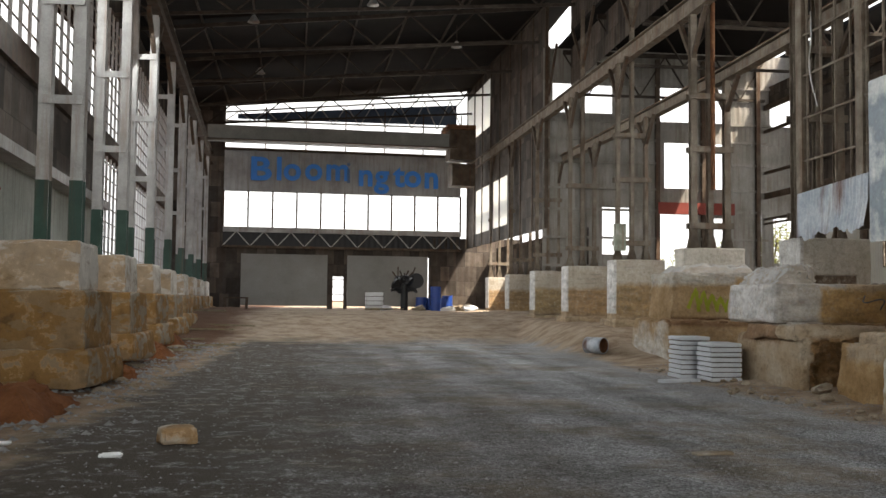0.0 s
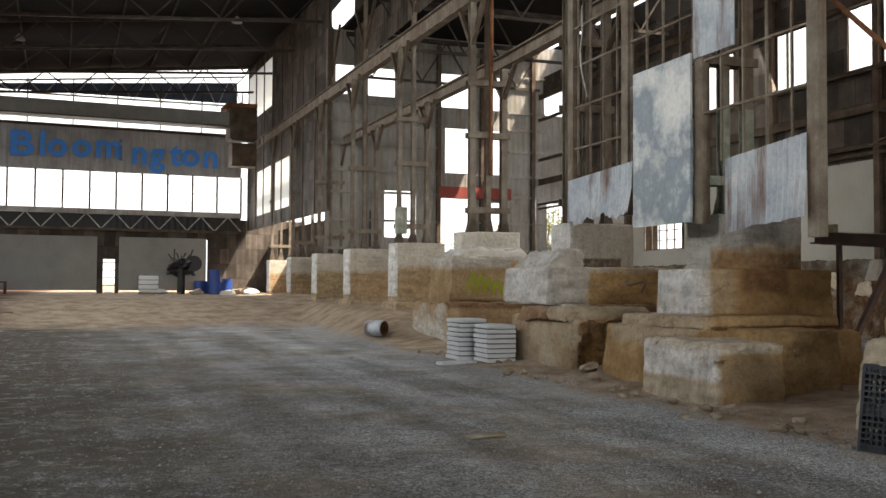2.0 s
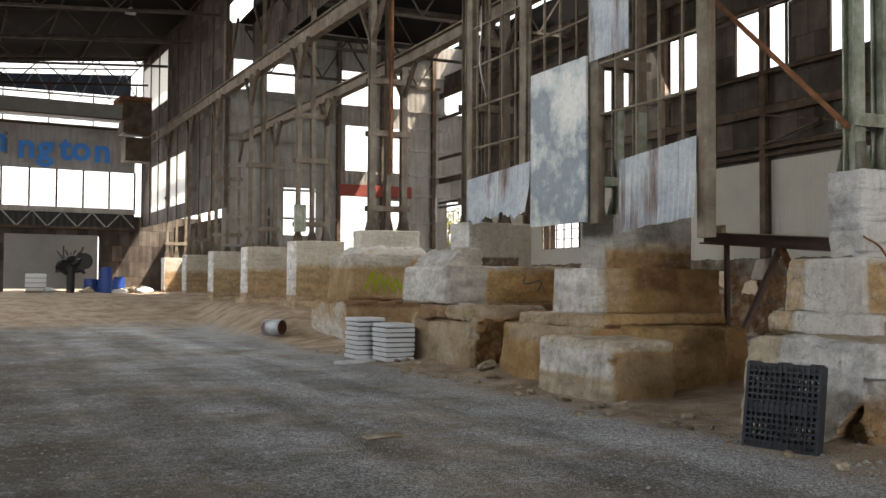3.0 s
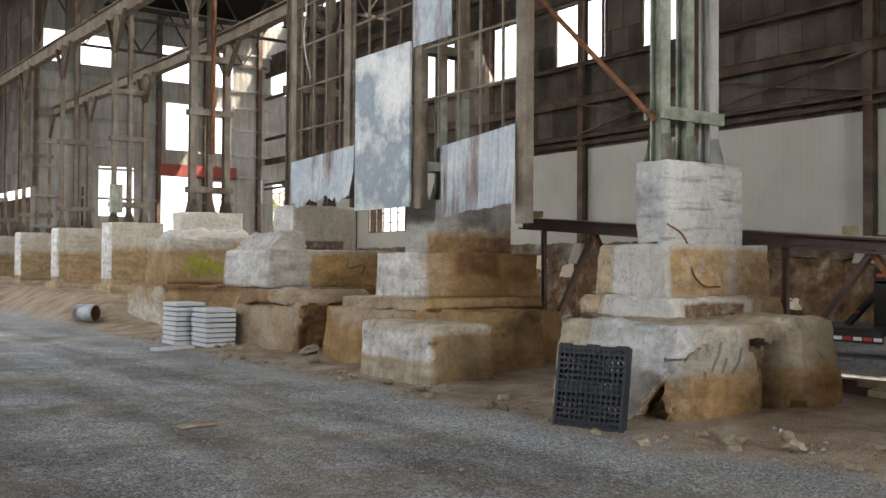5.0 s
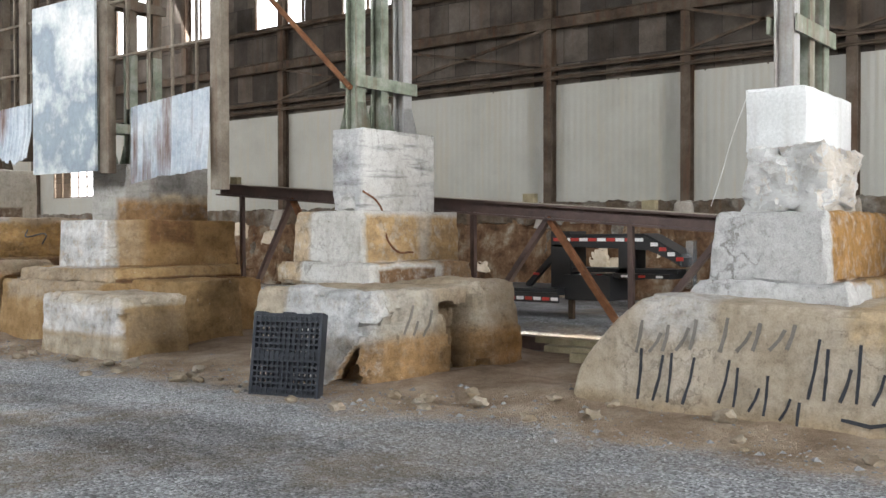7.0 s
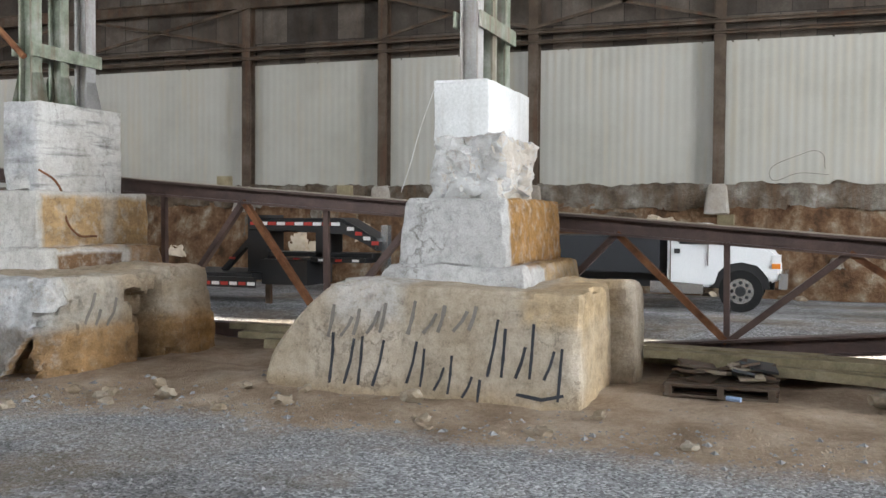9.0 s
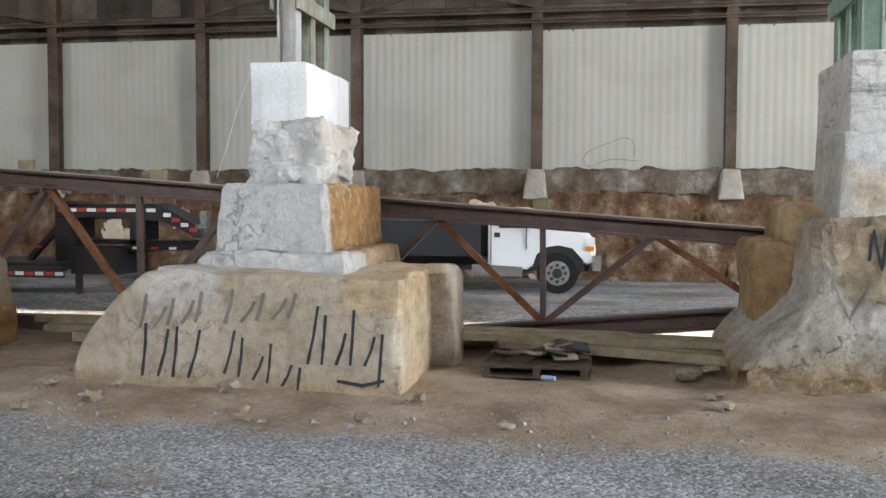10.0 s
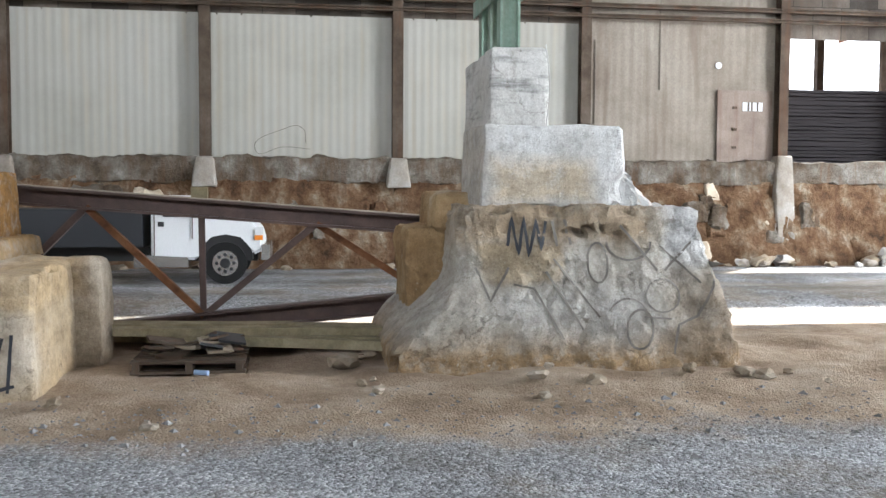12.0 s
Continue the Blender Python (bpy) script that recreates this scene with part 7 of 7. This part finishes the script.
for pts, w, m in (([(-3.85, 1.6), (-3.9, 1.95), (-3.98, 1.5), (-4.05, 1.95), (-4.1, 1.48), (-4.2, 1.92), (-4.25, 1.55), (-4.32, 1.9)], 0.06, SPRAY), ([(-4.4, 1.9), (-4.45, 1.6)], 0.06, FADED_SPRAY), ([(-4.55, 1.92), (-4.62, 1.62)], 0.06, FADED_SPRAY),
                  ([(-3.45, 1.35), (-3.62, 0.95), (-3.85, 1.35)], 0.045, FADED_SPRAY), ([(-3.9, 1.15), (-4.15, 1.1), (-4.5, 0.5)], 0.045, FADED_SPRAY), ([(-4.3, 1.3), (-4.75, 0.6)], 0.045, FADED_SPRAY), ([(-4.4, 1.45), (-4.95, 0.75)], 0.04, FADED_SPRAY),
                  (loop(-4.95, 1.4, 0.13, 0.24), 0.045, FADED_SPRAY), (loop(-5.35, 1.65, 0.28, 0.22, 180, 360), 0.045, FADED_SPRAY), ([(-5.25, 1.85), (-5.7, 1.3)], 0.05, FADED_SPRAY), ([(-5.8, 1.3), (-6.15, 1.65)], 0.045, FADED_SPRAY), ([(-5.75, 1.6), (-6.25, 1.15)], 0.045, FADED_SPRAY),
                  (loop(-5.75, 1.0, 0.22, 0.2), 0.035, FADED_SPRAY), (loop(-5.45, 0.6, 0.17, 0.24), 0.05, FADED_SPRAY), ([(-5.5, 0.75), (-5.85, 0.72)], 0.045, FADED_SPRAY), ([(-6.45, 1.4), (-6.4, 1.1), (-6.2, 0.75), (-5.95, 0.65), (-5.88, 0.3)], 0.045, FADED_SPRAY), (loop(-5.3, 0.75, 0.24, 0.22, 20, 180), 0.04, FADED_SPRAY)):
    stroke(fine(pts), w * 0.7, m, p10, "scrawl", face10)
mid5 = next(o for o in p5.children if o.name.startswith("middle"))
face5 = on_skin(skin(mid5), "y")
for k in range(5):
    stroke(fine([(11.6 + 0.35 * k, 1.9), (11.9 + 0.3 * k, 2.6 - 0.1 * k), (12.0 + 0.35 * k, 1.8)]), 0.16, YELLOW_SPRAY, p5, "scrawl", face5)

rb = random.Random(9)
for k in range(46):
    y = rb.uniform(-20, -6)
    r = rb.uniform(0.06, 0.3) if k % 4 else rb.uniform(0.3, 0.5)
    q = tagged(part("rock", stone(r, 500 + k), (GREY_STONE, PAD, RUBBLE)[k % 3]), "pale broken concrete at the foot of the bank", "rock", "stones under the bank")
    q.location = (WX - 0.85 - abs(rb.gauss(0, 0.45)), y, 0.3 + 0.35 * r)
    q.rotation_euler = (rb.uniform(-0.5, 0.5), rb.uniform(-0.5, 0.5), rb.uniform(0, 6))

# ---- beyond the wide doorway ----
DARK_WOOD = plain("dark_wet_planks", (0.035, 0.03, 0.032), 0.8)
for k, (y0, y1, z0, z1) in enumerate(((-20.4, -14.9, 3.05, 3.75), (-20.4, -14.9, 3.78, 4.4), (-20.4, -15.3, 4.43, 5.0), (-20.2, -16.2, 5.03, 5.4))):
    st = thing("plank_bundle", "dark bundle of stacked planks outside the doorway", "lumber", "plank bundles", (0, 0, 0))
    for z in np.arange(z0, z1 - 0.02, 0.11):
        part("plank", block(28.2 + random.uniform(-0.05, 0.05), 30.5, y0 + random.uniform(-0.1, 0.1), y1 + random.uniform(-0.1, 0.1), z, z + 0.095, 0.02, 0.5, (0, 0, 0, 0), k + z, 0.01), DARK_WOOD, st)
shed = thing("open_shed", "open steel shed roof outside the doorway", "shed")
for y in (-27, -19.5, -12):
    for x in (32, 40):
        part("post", boxes((x, x + 0.25, y, y + 0.25, 3.0, 10.0)), STEEL, shed)
bm = bmesh.new()
bar(bm, (30, -20, 10.9), (44, -20, 9.9), 22, 0.12)
part("roof", bm, SIDING, shed)
for y in (-27, -23, -19.5, -15):
    bm = bmesh.new()
    bar(bm, (30, y, 10.6), (44, y, 9.6), 0.12, 0.2)
    part("rafter", bm, RUST, shed)

# ---- tree outside the barred window ----
def tree(x, y, z, high, seed):
    rng = random.Random(seed)
    t = thing("tree", "broad leafy tree yellowing in sunlight outside", "tree", "trees outside", (x, y, z))
    bm = bmesh.new()
    rod(bm, (0, 0, 0), (0.1, 0, high * 0.5), 0.22, 8)
    for k in range(7):
        a = k * 0.9
        rod(bm, (0.05, 0, high * (0.28 + 0.04 * k)), (math.cos(a) * high * 0.25, math.sin(a) * high * 0.25, high * (0.55 + 0.05 * k)), 0.07, 6)
    part("trunk", bm, TIMBER, t)
    bm = bmesh.new()
    for k in range(2600):
        a, u = rng.uniform(0, 6.28), rng.uniform(-1, 1)
        r = high * 0.36 * (0.5 + 0.5 * rng.random()) * (1 + 0.3 * math.sin(3 * a) + 0.2 * math.sin(5 * u))
        s = math.sqrt(1 - u * u)
        p = Vector((r * s * math.cos(a), r * s * math.sin(a), high * 0.62 + r * 0.9 * u))
        d = Vector((rng.gauss(0, 1), rng.gauss(0, 1), rng.gauss(0, 1))).normalized() * 0.16
        e = d.orthogonal().normalized() * 0.1
        bm.faces.new([bm.verts.new(p + d), bm.verts.new(p + e), bm.verts.new(p - d), bm.verts.new(p - e)])
    part("crown", bm, LEAF, t)


tree(33.5, 72, 0, 9.0, 1)
tree(30.5, 78, 0, 7.5, 2)


# ---- cables and wires ----
def cable(name, label, points, r, material, category="cable"):
    cu = bpy.data.curves.new(name, "CURVE")
    cu.dimensions, cu.bevel_depth = "3D", r
    s = cu.splines.new("BEZIER")
    s.bezier_points.add(len(points) - 1)
    for b_, p_ in zip(s.bezier_points, points):
        b_.co = p_
        b_.handle_left_type = b_.handle_right_type = "AUTO"
    tmp = bpy.data.objects.new(name, cu)
    me = bpy.data.meshes.new_from_object(tmp)
    bpy.data.objects.remove(tmp)
    me.materials.clear()
    me.materials.append(material)
    return tagged(new(name, me), label, category)


cable("rope", "thin pale rope hanging beside the white cap", ((11.8, 3.66, 3.98), (11.62, 3.8, 3.4), (11.5, 3.9, 2.9), (11.4, 3.98, 2.55)), 0.005, PALE_STEEL)
cable("rope", "thin pale rope hanging down the cap block", ((11.9, -4.45, 4.1), (11.88, -4.5, 3.6), (11.86, -4.45, 3.05)), 0.007, PALE_STEEL)
cable("wire", "thin bent wire on the white sheets", ((WX, -1.6, 3.35), (WX - 0.05, -0.9, 3.4), (WX - 0.1, -0.2, 3.3), (WX - 0.1, -0.9, 3.85), (WX - 0.05, -1.4, 3.9), (WX, -1.5, 3.5)), 0.006, STEEL, "wire")
cable("wire", "curled wire sticking out of the ochre pier", ((10.85, 19.4, 2.3), (10.6, 19.0, 2.15), (10.7, 18.4, 2.2), (10.5, 18.2, 2.0)), 0.015, BLACK_PAINT, "wire")
cable("wire", "sagging cable on the window grid", ((CX - 0.1, 22.8, 9.8), (CX - 0.2, 22.6, 9.0), (CX - 0.1, 22.9, 8.4), (CX - 0.15, 22.4, 7.2)), 0.02, PALE_STEEL, "wire")
bx = thing("switch_box", "grey green switch box on a column foot", "electrical box")
part("case", boxes((11.5, 12.0, 40.75, 41.0, 4.4, 5.6)), GREEN, bx)
part("door", boxes((11.53, 11.97, 40.71, 40.75, 4.45, 5.55)), GREEN, bx)
